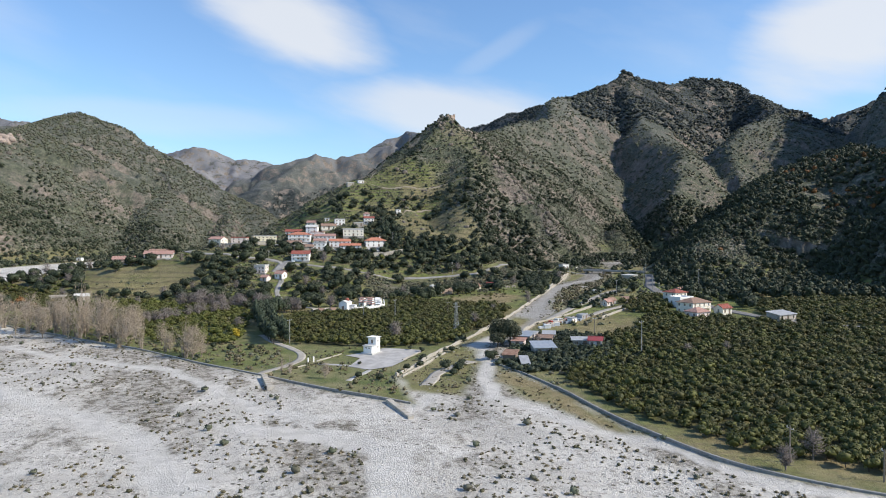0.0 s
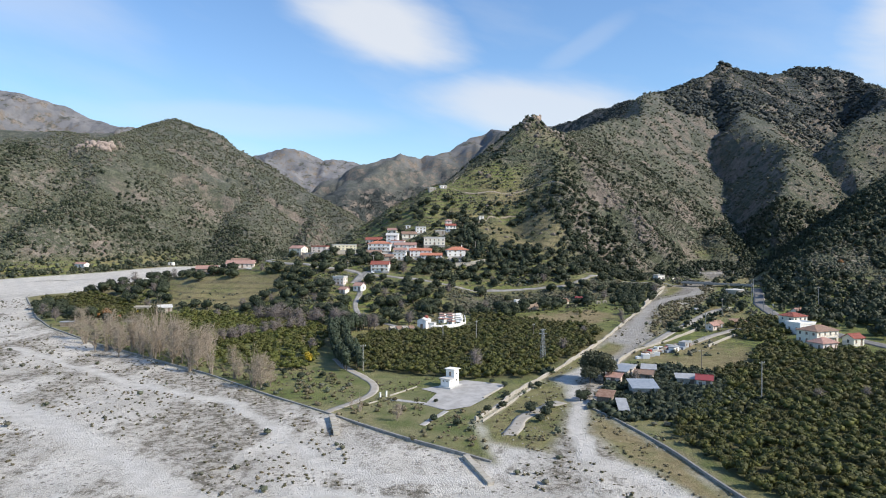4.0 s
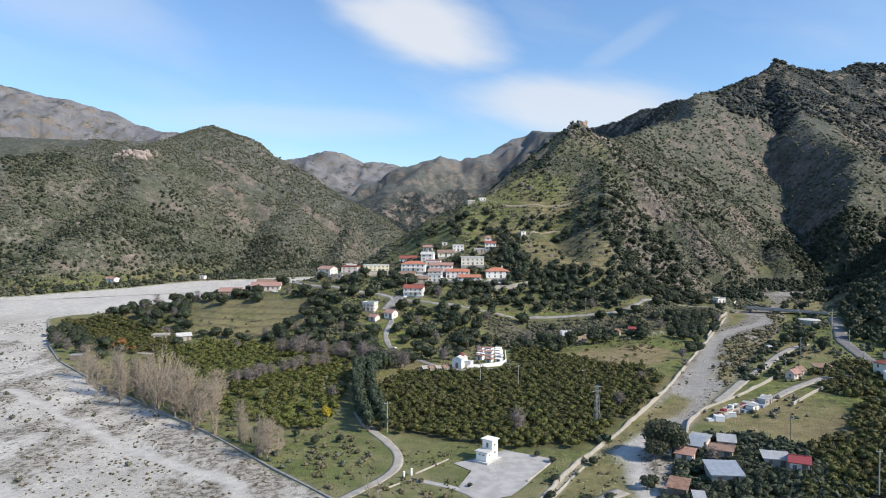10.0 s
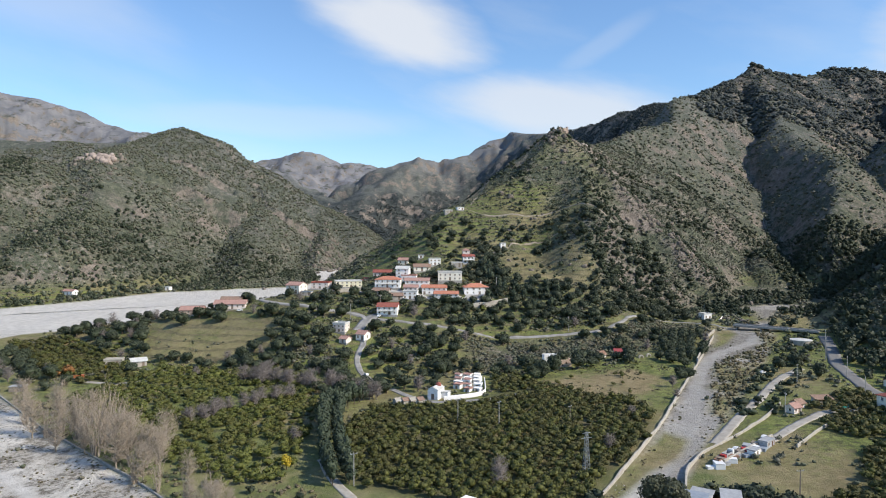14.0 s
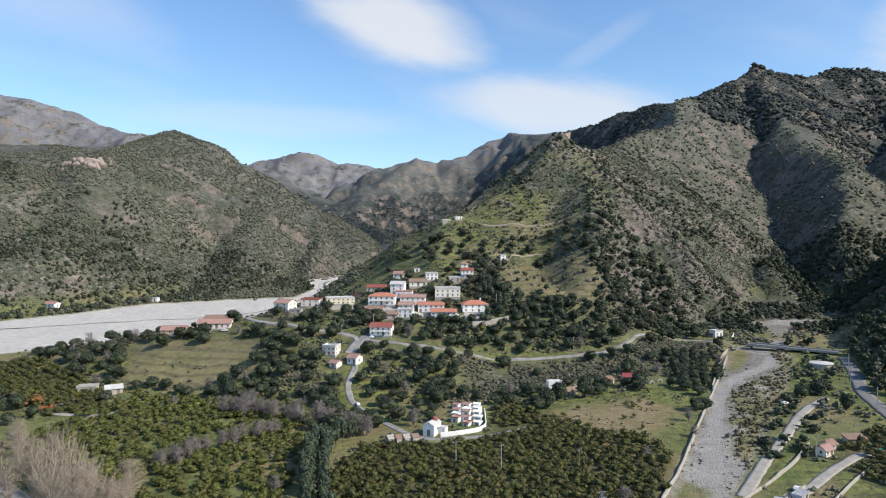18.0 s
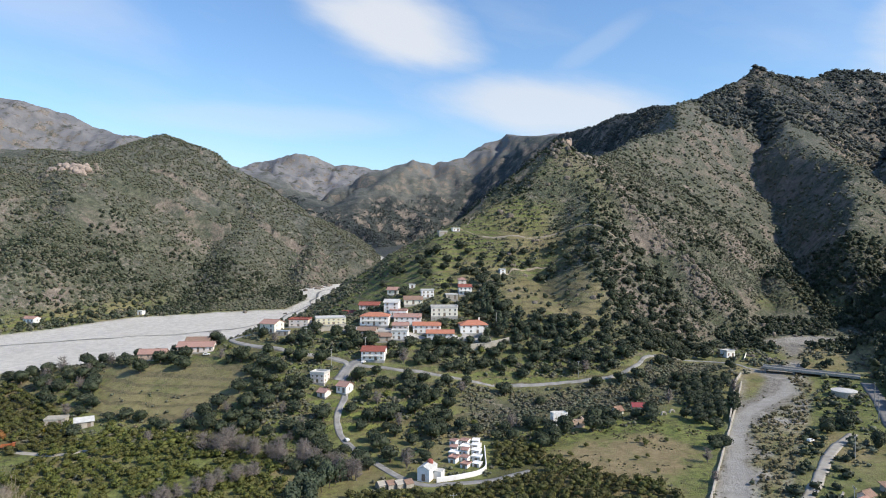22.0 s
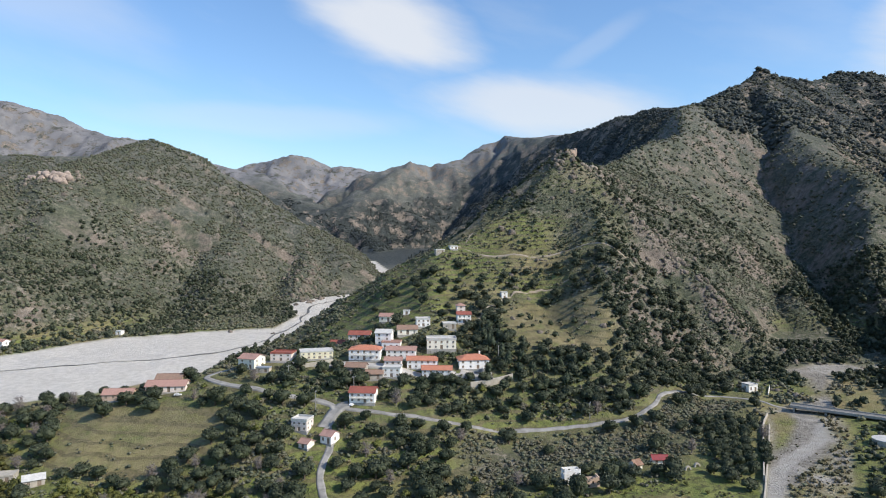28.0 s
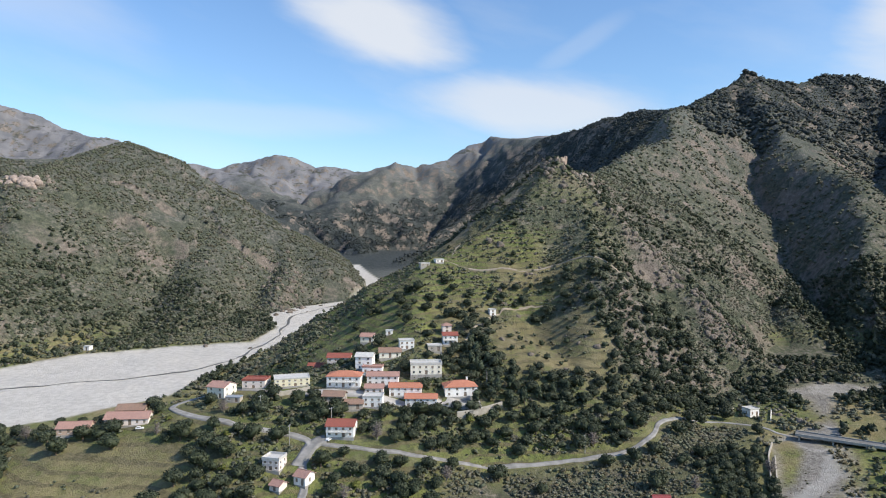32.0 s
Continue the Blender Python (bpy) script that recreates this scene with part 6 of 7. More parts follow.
# ---- poles, pylon ----
def pole(x, y, tall, mat, label, lean=0.0, arms=0):
    t = thing("utility_pole", x, y, ground_z(x, y), random.uniform(0, 90), label, "pole", "utility poles")
    bm = bmesh.new()
    tube(bm, (0, 0, -0.5), (lean, 0, tall), 0.16, 0.10, 8)
    part("shaft", bm, mat, t)
    for k in range(arms):
        part("crossarm", boxes((-0.9, -0.05, tall - 0.5 - 0.6 * k, 0.9, 0.05, tall - 0.4 - 0.6 * k)), STEEL, t)
        for s in (-0.8, 0.8):
            bm = bmesh.new()
            tube(bm, (s, 0, tall - 0.4 - 0.6 * k), (s, 0, tall - 0.15 - 0.6 * k), 0.06, 0.05, 6)
            part("insulator", bm, FRAME, t)


for px, py, tall in ((86, 176, 10.5), (73, 97, 6), (82, 88, 5), (25, 262, 8), (13, 266, 8), (-13, 222, 8), (46, 262, 6), (110, 262, 7), (86, 210, 6), (162, 330, 9), (170, 344, 9), (152, 300, 8), (-33, 377, 7), (-20, 386, 7), (38, 412, 8), (-46, 392, 7), (70, 384, 7), (132, 296, 7), (143, 276, 7), (176, 300, 10), (182, 190, 9)):
    pole(px, py, tall, TIMBER if tall < 7 else CONCRETE, "slender grey utility pole with a short crossarm", arms=1)


def pylon(x, y, tall):
    t = thing("lattice_pylon", x, y, ground_z(x, y), 20, "grey steel lattice pylon rising out of the orchard", "pylon")
    legs = []
    for sx, sy in ((-1, -1), (1, -1), (1, 1), (-1, 1)):
        bm = bmesh.new()
        tube(bm, (sx * 0.75, sy * 0.75, -0.3), (sx * 0.22, sy * 0.22, tall), 0.07, 0.05, 4)
        part("leg", bm, STEEL, t)
    for k in range(9):
        z0, z1 = tall * k / 9, tall * (k + 1) / 9
        r0, r1 = 0.75 - 0.53 * k / 9, 0.75 - 0.53 * (k + 1) / 9
        c = ((-1, -1), (1, -1), (1, 1), (-1, 1))
        for (ax, ay), (bx, by) in zip(c, c[1:] + c[:1]):
            for p, q in (((ax, ay), (bx, by)), ((bx, by), (ax, ay))):
                bm = bmesh.new()
                tube(bm, (p[0] * r0, p[1] * r0, z0), (q[0] * r1, q[1] * r1, z1), 0.035, 0.035, 4)
                part("brace", bm, STEEL, t)
    for zz, half in ((tall - 0.4, 1.1), (tall - 1.6, 1.4)):
        part("crossarm", boxes((-half, -0.06, zz, half, 0.06, zz + 0.12)), STEEL, t)


pylon(42, 223, 11)


# ---- vehicles and clutter ----
PAINT_WHITE = plain("white_paint", (0.70, 0.70, 0.69), (0.74, 0.74, 0.73), 2.0, 0.35)
PAINT_RED = plain("red_paint", (0.42, 0.05, 0.04), (0.36, 0.045, 0.04), 2.0, 0.45)
PAINT_ORANGE = plain("orange_paint", (0.38, 0.13, 0.055), (0.33, 0.11, 0.05), 2.0, 0.45)
TEAL = plain("teal_tarpaulin", (0.02, 0.30, 0.30), (0.03, 0.38, 0.36), 2.0, 0.6)


def wheels(t, places, r, w):
    for wx, wy in places:
        bm = bmesh.new()
        tube(bm, (wx, wy - w / 2, r), (wx, wy + w / 2, r), r, r, 12)
        ob = part("wheel", bm, RUBBER, t)
        bm = bmesh.new()
        tube(bm, (wx, wy - w / 2 - 0.01, r), (wx, wy + w / 2 + 0.01, r), r * 0.55, r * 0.55, 10)
        part("rim", bm, STEEL, ob)


def car(x, y, yaw, paint, label):
    t = thing("car", x, y, ground_z(x, y) + 0.12, yaw, label, "car", "parked cars")
    t.matrix_world = t.matrix_world @ Matrix.Scale(1 / UNIT, 4)
    bm = bmesh.new()
    prof = [(-2.0, 0.35), (2.0, 0.35), (2.05, 0.75), (1.9, 0.9), (1.0, 0.98), (0.45, 1.45), (-1.2, 1.48), (-1.85, 1.05), (-2.05, 0.9)]
    l = [bm.verts.new((px, -0.82, pz)) for px, pz in prof]
    r = [bm.verts.new((px, 0.82, pz)) for px, pz in prof]
    bm.faces.new(l)
    bm.faces.new(r[::-1])
    for k in range(len(prof)):
        j = (k + 1) % len(prof)
        bm.faces.new((l[j], l[k], r[k], r[j]))
    bmesh.ops.bevel(bm, geom=bm.edges[:], offset=0.06, segments=2, affect="EDGES")
    part("body", bm, paint, t)
    part("windscreen", boxes((0.5, -0.7, 1.02, 0.92, 0.7, 1.36)), GLASS, t)
    for s in (-0.86, 0.82):
        part("side_window", boxes((-1.2, s, 1.02, 0.3, s + 0.04, 1.38)), GLASS, t)
    wheels(t, ((-1.25, -0.78), (1.25, -0.78), (-1.25, 0.78), (1.25, 0.78)), 0.31, 0.2)


def lorry(x, y, yaw, cab, bed, label):
    t = thing("lorry", x, y, ground_z(x, y) + 0.15, yaw, label, "lorry", "parked lorries")
    t.matrix_world = t.matrix_world @ Matrix.Scale(1 / UNIT, 4)
    bm = boxes((1.6, -1.0, 0.5, 3.1, 1.0, 2.5))
    bmesh.ops.bevel(bm, geom=bm.edges[:], offset=0.12, segments=2, affect="EDGES")
    part("cab", bm, cab, t)
    part("windscreen", boxes((3.08, -0.8, 1.5, 3.13, 0.8, 2.2)), GLASS, t)
    part("load_bed", boxes((-3.0, -1.05, 0.8, 1.5, 1.05, 0.95), (-3.0, -1.05, 0.95, 1.5, -0.98, 1.9), (-3.0, 0.98, 0.95, 1.5, 1.05, 1.9), (-3.0, -0.98, 0.95, -2.93, 0.98, 1.9), (1.43, -0.98, 0.95, 1.5, 0.98, 1.9)), bed, t)
    part("chassis", boxes((-3.0, -0.5, 0.5, 2.8, 0.5, 0.8)), RUBBER, t)
    wheels(t, ((-1.9, -0.9), (2.2, -0.9), (-1.9, 0.9), (2.2, 0.9)), 0.45, 0.3)


lorry(80, 232.5, 42, PAINT_WHITE, SHEET_GREY, "old white lorry parked along the pale wall")
lorry(76.5, 229, 42, PAINT_RED, SHEET_RUST, "old red lorry parked along the pale wall")
car(-21, 330, 120, PAINT_WHITE, "small white car parked on the village lane")
car(95, 244, 45, PAINT_WHITE, "white car parked beside the farm track")
car(128, 312, 30, PAINT_WHITE, "pale car parked on the channel bank")
car(84, 236.5, 40, PAINT_WHITE, "white car among the lorries")
car(-20, 379, 70, PAINT_WHITE, "pale car at the road junction")
car(-88, 390, 10, PAINT_WHITE, "white car parked at the farmhouse lane")
lorry(-131.5, 325, 20, PAINT_ORANGE, PAINT_ORANGE, "small orange farm truck beside the western orchard")
t = thing("tarpaulin_stack", 131, 268, ground_z(131, 268), 10, "bright teal tarpaulin over a low stack", "tarpaulin")
bm = boxes((-1.8, -0.8, -0.2, 1.8, 0.8, 0.9))
bmesh.ops.subdivide_edges(bm, edges=bm.edges[:], cuts=3, use_grid_fill=True)
for v in bm.verts:
    v.co += noise.noise_vector(v.co * 1.3) * 0.2
part("cover", bm, TEAL, t)
for k in range(26):
    s = k / 26
    ax, ay = 74 + 22 * s + random.uniform(-1, 1), 227 + 15 * s + random.uniform(-1.4, 1.4)
    mat = random.choice([SHEET_RUST, PAINT_WHITE, SHEET_GREY, TIMBER, PAINT_RED, SHEET_BLUE])
    t = thing("scrap_crate", ax, ay, ground_z(ax, ay), random.uniform(0, 90), "weathered crate of scrap beside the shacks", "crate", "scrap crates")
    w, d, h = random.uniform(0.6, 1.6), random.uniform(0.5, 1.2), random.uniform(0.5, 1.3)
    bm = boxes((-w, -d, -0.2, w, d, h))
    bmesh.ops.bevel(bm, geom=bm.edges[:], offset=0.05, segments=1, affect="EDGES")
    part("body", bm, mat, t)
    part("lid", boxes((-w * 1.04, -d * 1.04, h, w * 1.04, d * 1.04, h + 0.06)), mat, t)


# ---- plants of the place ----
rng_p = np.random.default_rng(12)
BUILT = [(o.matrix_world.translation.x, o.matrix_world.translation.y) for o in bpy.data.objects if o.parent is None and o.get("category") in ("house", "hut", "shack", "shed", "ruin", "chapel", "pump house", "lodge", "store", "shelter", "burial chapel", "lorry", "car", "arch", "tank")]
LANES = [(VALLEY_ROAD, 3.5), (HILL_ROAD, 3.4), (VILLAGE_ROAD, 3.6), ([(76, 230), (94, 241), (123, 264)], 2.5), ([(84, 246), (120, 294), (142, 318)], 2.5), ([(-19, 177), (-8.5, 195), (-13, 216), (-24, 240)], 3.0), ([(158, 403), (189, 381)], 4.5), ([(30, 440), (48, 480), (86, 487)], 2.0), ([(24, 520), (64, 509), (122, 492)], 2.0), ([(-30, 407), (36, 404)], 3.5)]
OPEN = [FIELD_DRY, FIELD_EAST, PUMP_YARD, UPPER_GRAVEL]


def clear_of(x, y, house_gap=5.5, wood=False):
    ok = ~inside(x, y, RIVER) | ((x > 140) & (y > 404 + 0.55 * (x - 160)))
    for line, gap in LANES:
        ok &= near_line(x, y, line)[0] > gap
    for hx, hy in BUILT:
        ok &= np.hypot(x - hx, y - hy) > house_gap
    for ring in OPEN:
        ok &= ~inside(x, y, ring)
    return ok


citrus = Kind("citrus_tree", CITRUS, "dark green round citrus tree in the orchard", "tree",
              [lambda r: crown_arrays(r, 3, 0.5, 110, 2.5, 3.3, 0.1, 0.80)] * 5, (0.9, 0.14, 3), 3, group="citrus trees")
young = Kind("citrus_tree", CITRUS_YOUNG, "yellow-green citrus tree on rough grass", "tree",
             [lambda r: crown_arrays(r, 3, 0.5, 110, 2.3, 2.9, 0.1, 0.80)] * 4, (0.8, 0.12, 3), 4, group="citrus trees")
olive = Kind("olive_tree", OLIVE, "grey-green olive tree on the slope", "tree",
             [lambda r: crown_arrays(r, 4, 0.42, 520, 2.6, 3.7, 0.1, 0.84)] * 5, (1.3, 0.22, 4), 5, group="olive trees")
oak = Kind("oak_tree", DARKTREE, "dark evergreen tree with a dense rounded crown", "tree",
           [lambda r: crown_arrays(r, 5, 0.48, 620, 3.1, 5.0, 0.1, 0.84)] * 4, (1.8, 0.26, 4), 6, group="evergreen trees")
cypress = Kind("windbreak_tree", CYPRESS, "tall dense grey-green windbreak tree", "tree",
               [lambda r: crown_arrays(r, 6, 0.6, 240, 2.2, 7.6, 0.4)] * 3, (2.0, 0.2, 3), 7, group="windbreak trees")
gum = Kind("eucalyptus_tree", GUM, "tall grey-green eucalyptus with an uneven crown", "tree",
           [lambda r: crown_arrays(r, 9, 0.55, 2600, 4.2, 7.4, 0.8, 0.66)] * 2, (2.5, 0.35, 5), 8, group="eucalyptus trees")
mimosa = Kind("mimosa_tree", MIMOSA, "mimosa tree in yellow blossom", "tree", [lambda r: crown_arrays(r, 4, 0.5, 150, 1.8, 3.2, 0.5)], (1.0, 0.12, 3), 9)
poplar = Kind("bare_poplar", BARE, "tall leafless grey-brown poplar by the flood wall", "tree",
              [lambda r: fan_arrays(r, 22, 11.5, 4.2, 0.055), lambda r: twig_arrays(r, 150, 10.0, 4.4, 0.06, 0.6)] * 3, (1.5, 0.22, 5), 10, BARE, group="bare poplars")
thicket = Kind("bare_tree", BARE_GREY, "leafless grey-violet tree with a dense twiggy crown", "tree",
               [lambda r: twig_arrays(r, 110, 4.6, 2.6, 0.07, 0.4)] * 4, (1.6, 0.16, 4), 11, BARE_GREY, group="bare trees")
rusty = Kind("autumn_tree", AUTUMN, "tree with rust-brown autumn leaves", "tree", [lambda r: crown_arrays(r, 5, 0.6, 170, 2.6, 4.4, 0.8)] * 2, (1.5, 0.2, 3), 13)
shrub_arrays = [crown_arrays(rng_p, 1, 0.55, 12, 1.35, 1.5, -0.1, 0.85) for _ in range(6)]
tuft_arrays = [light_arrays(rng_p, 0.4, 7, 0.6, 0.7) for _ in range(5)]
bush_arrays = [light_arrays(rng_p, 0.9, 9, 1.3, 1.9) for _ in range(6)]
tree_arrays = [crown_arrays(rng_p, 2, 0.95, 46, 2.3, 3.9, 0.0, 0.86) for _ in range(6)]
far_arrays = [light_arrays(rng_p, 1.3, 6, 1.7, 2.1) for _ in range(5)]

# orchards
x, y = rows_in(ORCHARD_EAST, 3.0, 0.45, rng_p, 28, 0.97)
ok = clear_of(x, y, 4.0) & (x < 250)
x, y = x[ok], y[ok]
near = (y < 140) & (x < 110)
for i in np.flatnonzero(near)[:130]:
    citrus.plant(float(x[i]), float(y[i]), 0.80)
rest = np.ones(len(x), bool)
rest[np.flatnonzero(near)[:130]] = False
citrus.mass("citrus_orchard", x[rest], y[rest], rng_p.uniform(0.62, 0.92, rest.sum()), "dense dark green citrus orchard in rows", "orchard")
x, y = rows_in(ORCHARD_MID, 3.1, 0.4, rng_p, 62, 0.97)
ok = clear_of(x, y, 4.5) | (inside(x, y, FIELD_DRY) & (near_line(x, y, CHANNEL_WEST)[0] > 4))
x, y = x[ok], y[ok]
for i in range(len(x)):
    if y[i] < 224:
        citrus.plant(float(x[i]), float(y[i]), 0.80)
far_ones = y >= 224
citrus.mass("citrus_orchard", x[far_ones], y[far_ones], rng_p.uniform(0.66, 0.92, far_ones.sum()), "dark green citrus orchard below the chapel", "orchard")
x, y = rows_in(ORCHARD_WEST, 3.4, 0.8, rng_p, 40, 0.90)
ok = clear_of(x, y, 4.0)
x, y = x[ok], y[ok]
for i in range(len(x)):
    if y[i] < 244:
        young.plant(float(x[i]), float(y[i]), float(rng_p.uniform(0.65, 0.98)))
far_ones = y >= 244
young.mass("citrus_orchard", x[far_ones], y[far_ones], rng_p.uniform(0.7, 1.0, far_ones.sum()), "yellow-green citrus orchard beside the windbreak", "orchard")
for ring, turn, nm in ((ORCHARD_FAR_WEST, 50, "dark green citrus orchard near the river bend"), (ORCHARD_ROAD, 35, "small dark citrus orchard by the road")):
    x, y = rows_in(ring, 3.2, 0.45, rng_p, turn, 0.95)
    ok = clear_of(x, y, 4.0)
    citrus.mass("citrus_orchard", x[ok], y[ok], rng_p.uniform(0.65, 0.92, ok.sum()), nm, "orchard")
x, y = rows_in(OLIVE_GROVE, 5.6, 0.5, rng_p, 24, 0.97)
ok = clear_of(x, y, 4.0)
for px, py in zip(x[ok], y[ok]):
    oak.plant(float(px), float(py), 0.92, label="dark olive tree in a planted row")

# windbreak, thicket, poplars
for k, (px, py) in enumerate(resample([(-16, 221), (-21, 240), (-25, 262), (-27, 284), (-20, 296)], 3.2)):
    cypress.plant(px - 1.8, py, 0.95)
    cypress.plant(px + 2.0, py + 1.2, 0.9)
for px, py in resample([(-66, 322), (-53, 318), (-36, 309), (-22, 301), (-13, 297)], 2.0):
    thicket.plant(px + float(rng_p.normal(0, 1.5)), py + float(rng_p.normal(0, 2)), float(rng_p.uniform(0.95, 1.35)))
for px, py in resample([(-70, 268), (-62, 282), (-52, 292), (-44, 300)], 2.6):
    thicket.plant(px + float(rng_p.normal(0, 1.5)), py, 1.0)
for px, py, s in ((-33, 252, 0.95), (21.4, 224.1, 1.15), (21, 219, 0.9), (52, 240, 0.8), (66, 268, 0.8), (62, 196, 0.9), (100, 176, 0.7), (78, 98, 0.8), (70, 94, 0.7), (120, 122, 0.6), (90, 300, 0.9), (86, 285, 0.8), (-88, 330, 0.8), (-40, 330, 0.7), (112, 176, 0.6)):
    thicket.plant(px, py, s)
for px, py, s in ((-91, 249, 1), (-81, 242, 1.05), (-78, 247, 1.0), (-107, 260, 0.8), (-63, 224, 0.75), (-43, 205, 0.7), (-38, 201, 0.72), (-97, 255, 0.95), (-116, 272, 0.8), (-86, 252, 1.0), (-72, 240, 1.0), (-68, 234, 0.9), (-75, 236, 0.95), (-58, 221, 0.7), (-100, 262, 0.75), (-84, 244, 1.0), (-125, 282, 0.7), (-94, 246, 0.9), (-47, 212, 0.6), (-12, 180, 0.35), (-3, 172, 0.3), (-66, 243, 0.9), (-134, 290, 0.6), (-104, 256, 0.85)):
    poplar.plant(px + float(rng_p.normal(0, 1.5)), py + float(rng_p.normal(0, 2)), s * float(rng_p.uniform(1.0, 1.6)))
    poplar.plant(px + 2.5 + float(rng_p.normal(0, 2)), py + 2.5 + float(rng_p.normal(0, 2.5)), s * float(rng_p.uniform(0.75, 1.35)))
mimosa.plant(-31, 232)
mimosa.plant(-128, 340, 0.6)
rusty.plant(-138, 330, 0.9)
rusty.plant(-141, 327, 0.7)
gum.plant(52.5, 203, 1.05)
gum.plant(55, 201.5, 0.95)
gum.plant(50.5, 199.5, 0.7)
for px, py, s in ((44, 184, 0.8), (46, 186, 0.6), (20, 176, 0.5), (24, 180, 0.45), (30, 176, 0.75), (33, 172, 0.7), (35, 178, 0.6), (31, 168, 0.55), (26, 188, 0.5), (36, 198, 0.5), (12, 166, 0.5), (7, 170, 0.45), (54, 180, 0.7), (58, 181, 0.75), (62, 180, 0.7), (66, 182, 0.7), (54, 176, 0.6), (60, 176, 0.7), (51, 186, 0.7), (68, 187, 0.7), (71, 198, 0.8), (66, 194, 0.7), (-30, 212, 0.6), (-36, 218, 0.55), (-24, 214, 0.5), (8, 186, 0.3), (27, 199, 0.45), (24, 203, 0.4)):
    olive.plant(px, py, s, label="bushy grey-green tree on rough grass")
# dark trees round the village
for px, py, s in ((33, 426, 1.1), (36, 420, 1.2), (39, 414, 1.2), (42, 410, 1.1), (36, 432, 1.1), (40, 426, 1.0), (46, 404, 0.9), (52, 406, 0.9), (58, 408, 0.9), (64, 410, 0.9), (48, 412, 0.9), (70, 412, 0.8), (34, 440, 0.9), (33, 404, 0.9), (76, 414, 0.8), (56, 398, 0.9), (64, 400, 0.8), (38, 396, 0.8)):
    cypress.plant(px, py, s * 0.95, label="tall dark tree beside the village")

# olives and evergreens over the village slope and the western fields
n = 5200
x, y = rng_p.uniform(-185, 150, n), rng_p.uniform(302, 500, n)
keep = clear_of(x, y, 7.0)
for ring in (ORCHARD_MID, ORCHARD_WEST, ORCHARD_FAR_WEST, OLIVE_GROVE):
    keep &= ~inside(x, y, ring)
dens = np.clip(0.75 + 0.9 * fbm(x, y, 38, 2, 55), 0.2, 1)
dens = np.where(inside(x, y, MEADOW_WEST), dens * 0.03, dens)
dens = np.where(inside(x, y, PLOT_WEST) | inside(x, y, TERRACE), 0, dens)
dens = np.where((x > 96) & (y < 400), dens * 0.2, dens)
dens = np.where(inside(x, y, GREEN_SLOPE), dens * 0.28, dens)
dens = np.where((x < -16) & (y > 408), dens * 0.04, dens)
dens = np.where(inside(x, y, STONY_SLOPE), 0.04, dens)
keep &= rng_p.uniform(size=n) < dens
x, y = x[keep], y[keep]
chosen = []
for px, py in zip(x, y):
    if all((px - qx) ** 2 + (py - qy) ** 2 > 17 for qx, qy in chosen):
        chosen.append((float(px), float(py)))
chosen.sort(key=lambda q: q[1])
for k, (px, py) in enumerate(chosen[:300]):
    if k % 11 == 5:
        thicket.plant(px, py, float(rng_p.uniform(0.8, 1.2)))
    elif k % 13 == 6:
        young.plant(px, py, float(rng_p.uniform(0.7, 1.0)), label="yellow-green tree among the dark trees of the slope")
    else:
        (olive if k % 2 else oak).plant(px, py, float(rng_p.uniform(0.95, 1.6)) * (1.0 if k % 2 else 0.84))
rest = np.array(chosen[300:])
if len(rest):
    olive.mass("olive_trees", rest[:, 0], rest[:, 1], rng_p.uniform(0.85, 1.5, len(rest)), "scattered olive trees above the village", "trees")
for k in range(40):
    px, py = float(rng_p.uniform(44, 112)), float(rng_p.uniform(292, 362))
    if inside(np.array([px]), np.array([py]), FIELD_DRY)[0]:
        citrus.plant(px, py, float(rng_p.uniform(0.2, 0.55)), label="small round tree in the dry field")

# undergrowth between the trees of the village slope
x, y = rng_p.uniform(-190, 112, 9000), rng_p.uniform(290, 470, 9000)
ok = inside(x, y, VILLAGE_SLOPE) & clear_of(x, y, 4.5) & (fbm(x, y, 16, 3, 361) > -0.15) & ~inside(x, y, MEADOW_WEST) & ~inside(x, y, TERRACE)
scatter("slope_bushes", shrub_arrays, x[ok], y[ok], rng_p.uniform(0.25, 1.0, ok.sum()), SCRUB, "low green bushes under the trees of the slope", "bushes", rng_p)
pick = ok & (rng_p.uniform(size=len(x)) < 0.16)
scatter("dry_brambles", shrub_arrays, x[pick] + 1.5, y[pick], rng_p.uniform(0.3, 1.0, pick.sum()), WEED, "dry tan brambles on the slope", "bushes", rng_p)

x, y = rng_p.uniform(20, 152, 5200), rng_p.uniform(332, 428, 5200)
ok = inside(x, y, STONY_SLOPE) & clear_of(x, y, 3.0) & (fbm(x, y, 11, 3, 371) > -0.25)
scatter("prickly_scrub", shrub_arrays, x[ok], y[ok], rng_p.uniform(0.3, 1.1, ok.sum()), SCRUB, "grey-green prickly scrub on the stony slope", "scrub", rng_p)
pick = ok & (rng_p.uniform(size=len(x)) < 0.2)
scatter("slope_brambles", shrub_arrays, x[pick], y[pick] + 1.2, rng_p.uniform(0.4, 1.2, pick.sum()), WEED, "dry grey-brown brambles on the stony slope", "bushes", rng_p)

# scrub on the hills, thinning with distance
def strewn(n, x0, x1, y0, y1, seed, low, scale, cut, lift=9.0):
    r = np.random.default_rng(seed)
    x, y = r.uniform(x0, x1, n), r.uniform(y0, y1, n)
    ok = clear_of(x, y, 5.0) & (fbm(x, y, scale, 4, seed) > cut)
    x, y = x[ok], y[ok]
    rise = height(x, y) - valley_floor(x, y)
    ok = rise > low
    return x[ok], y[ok]


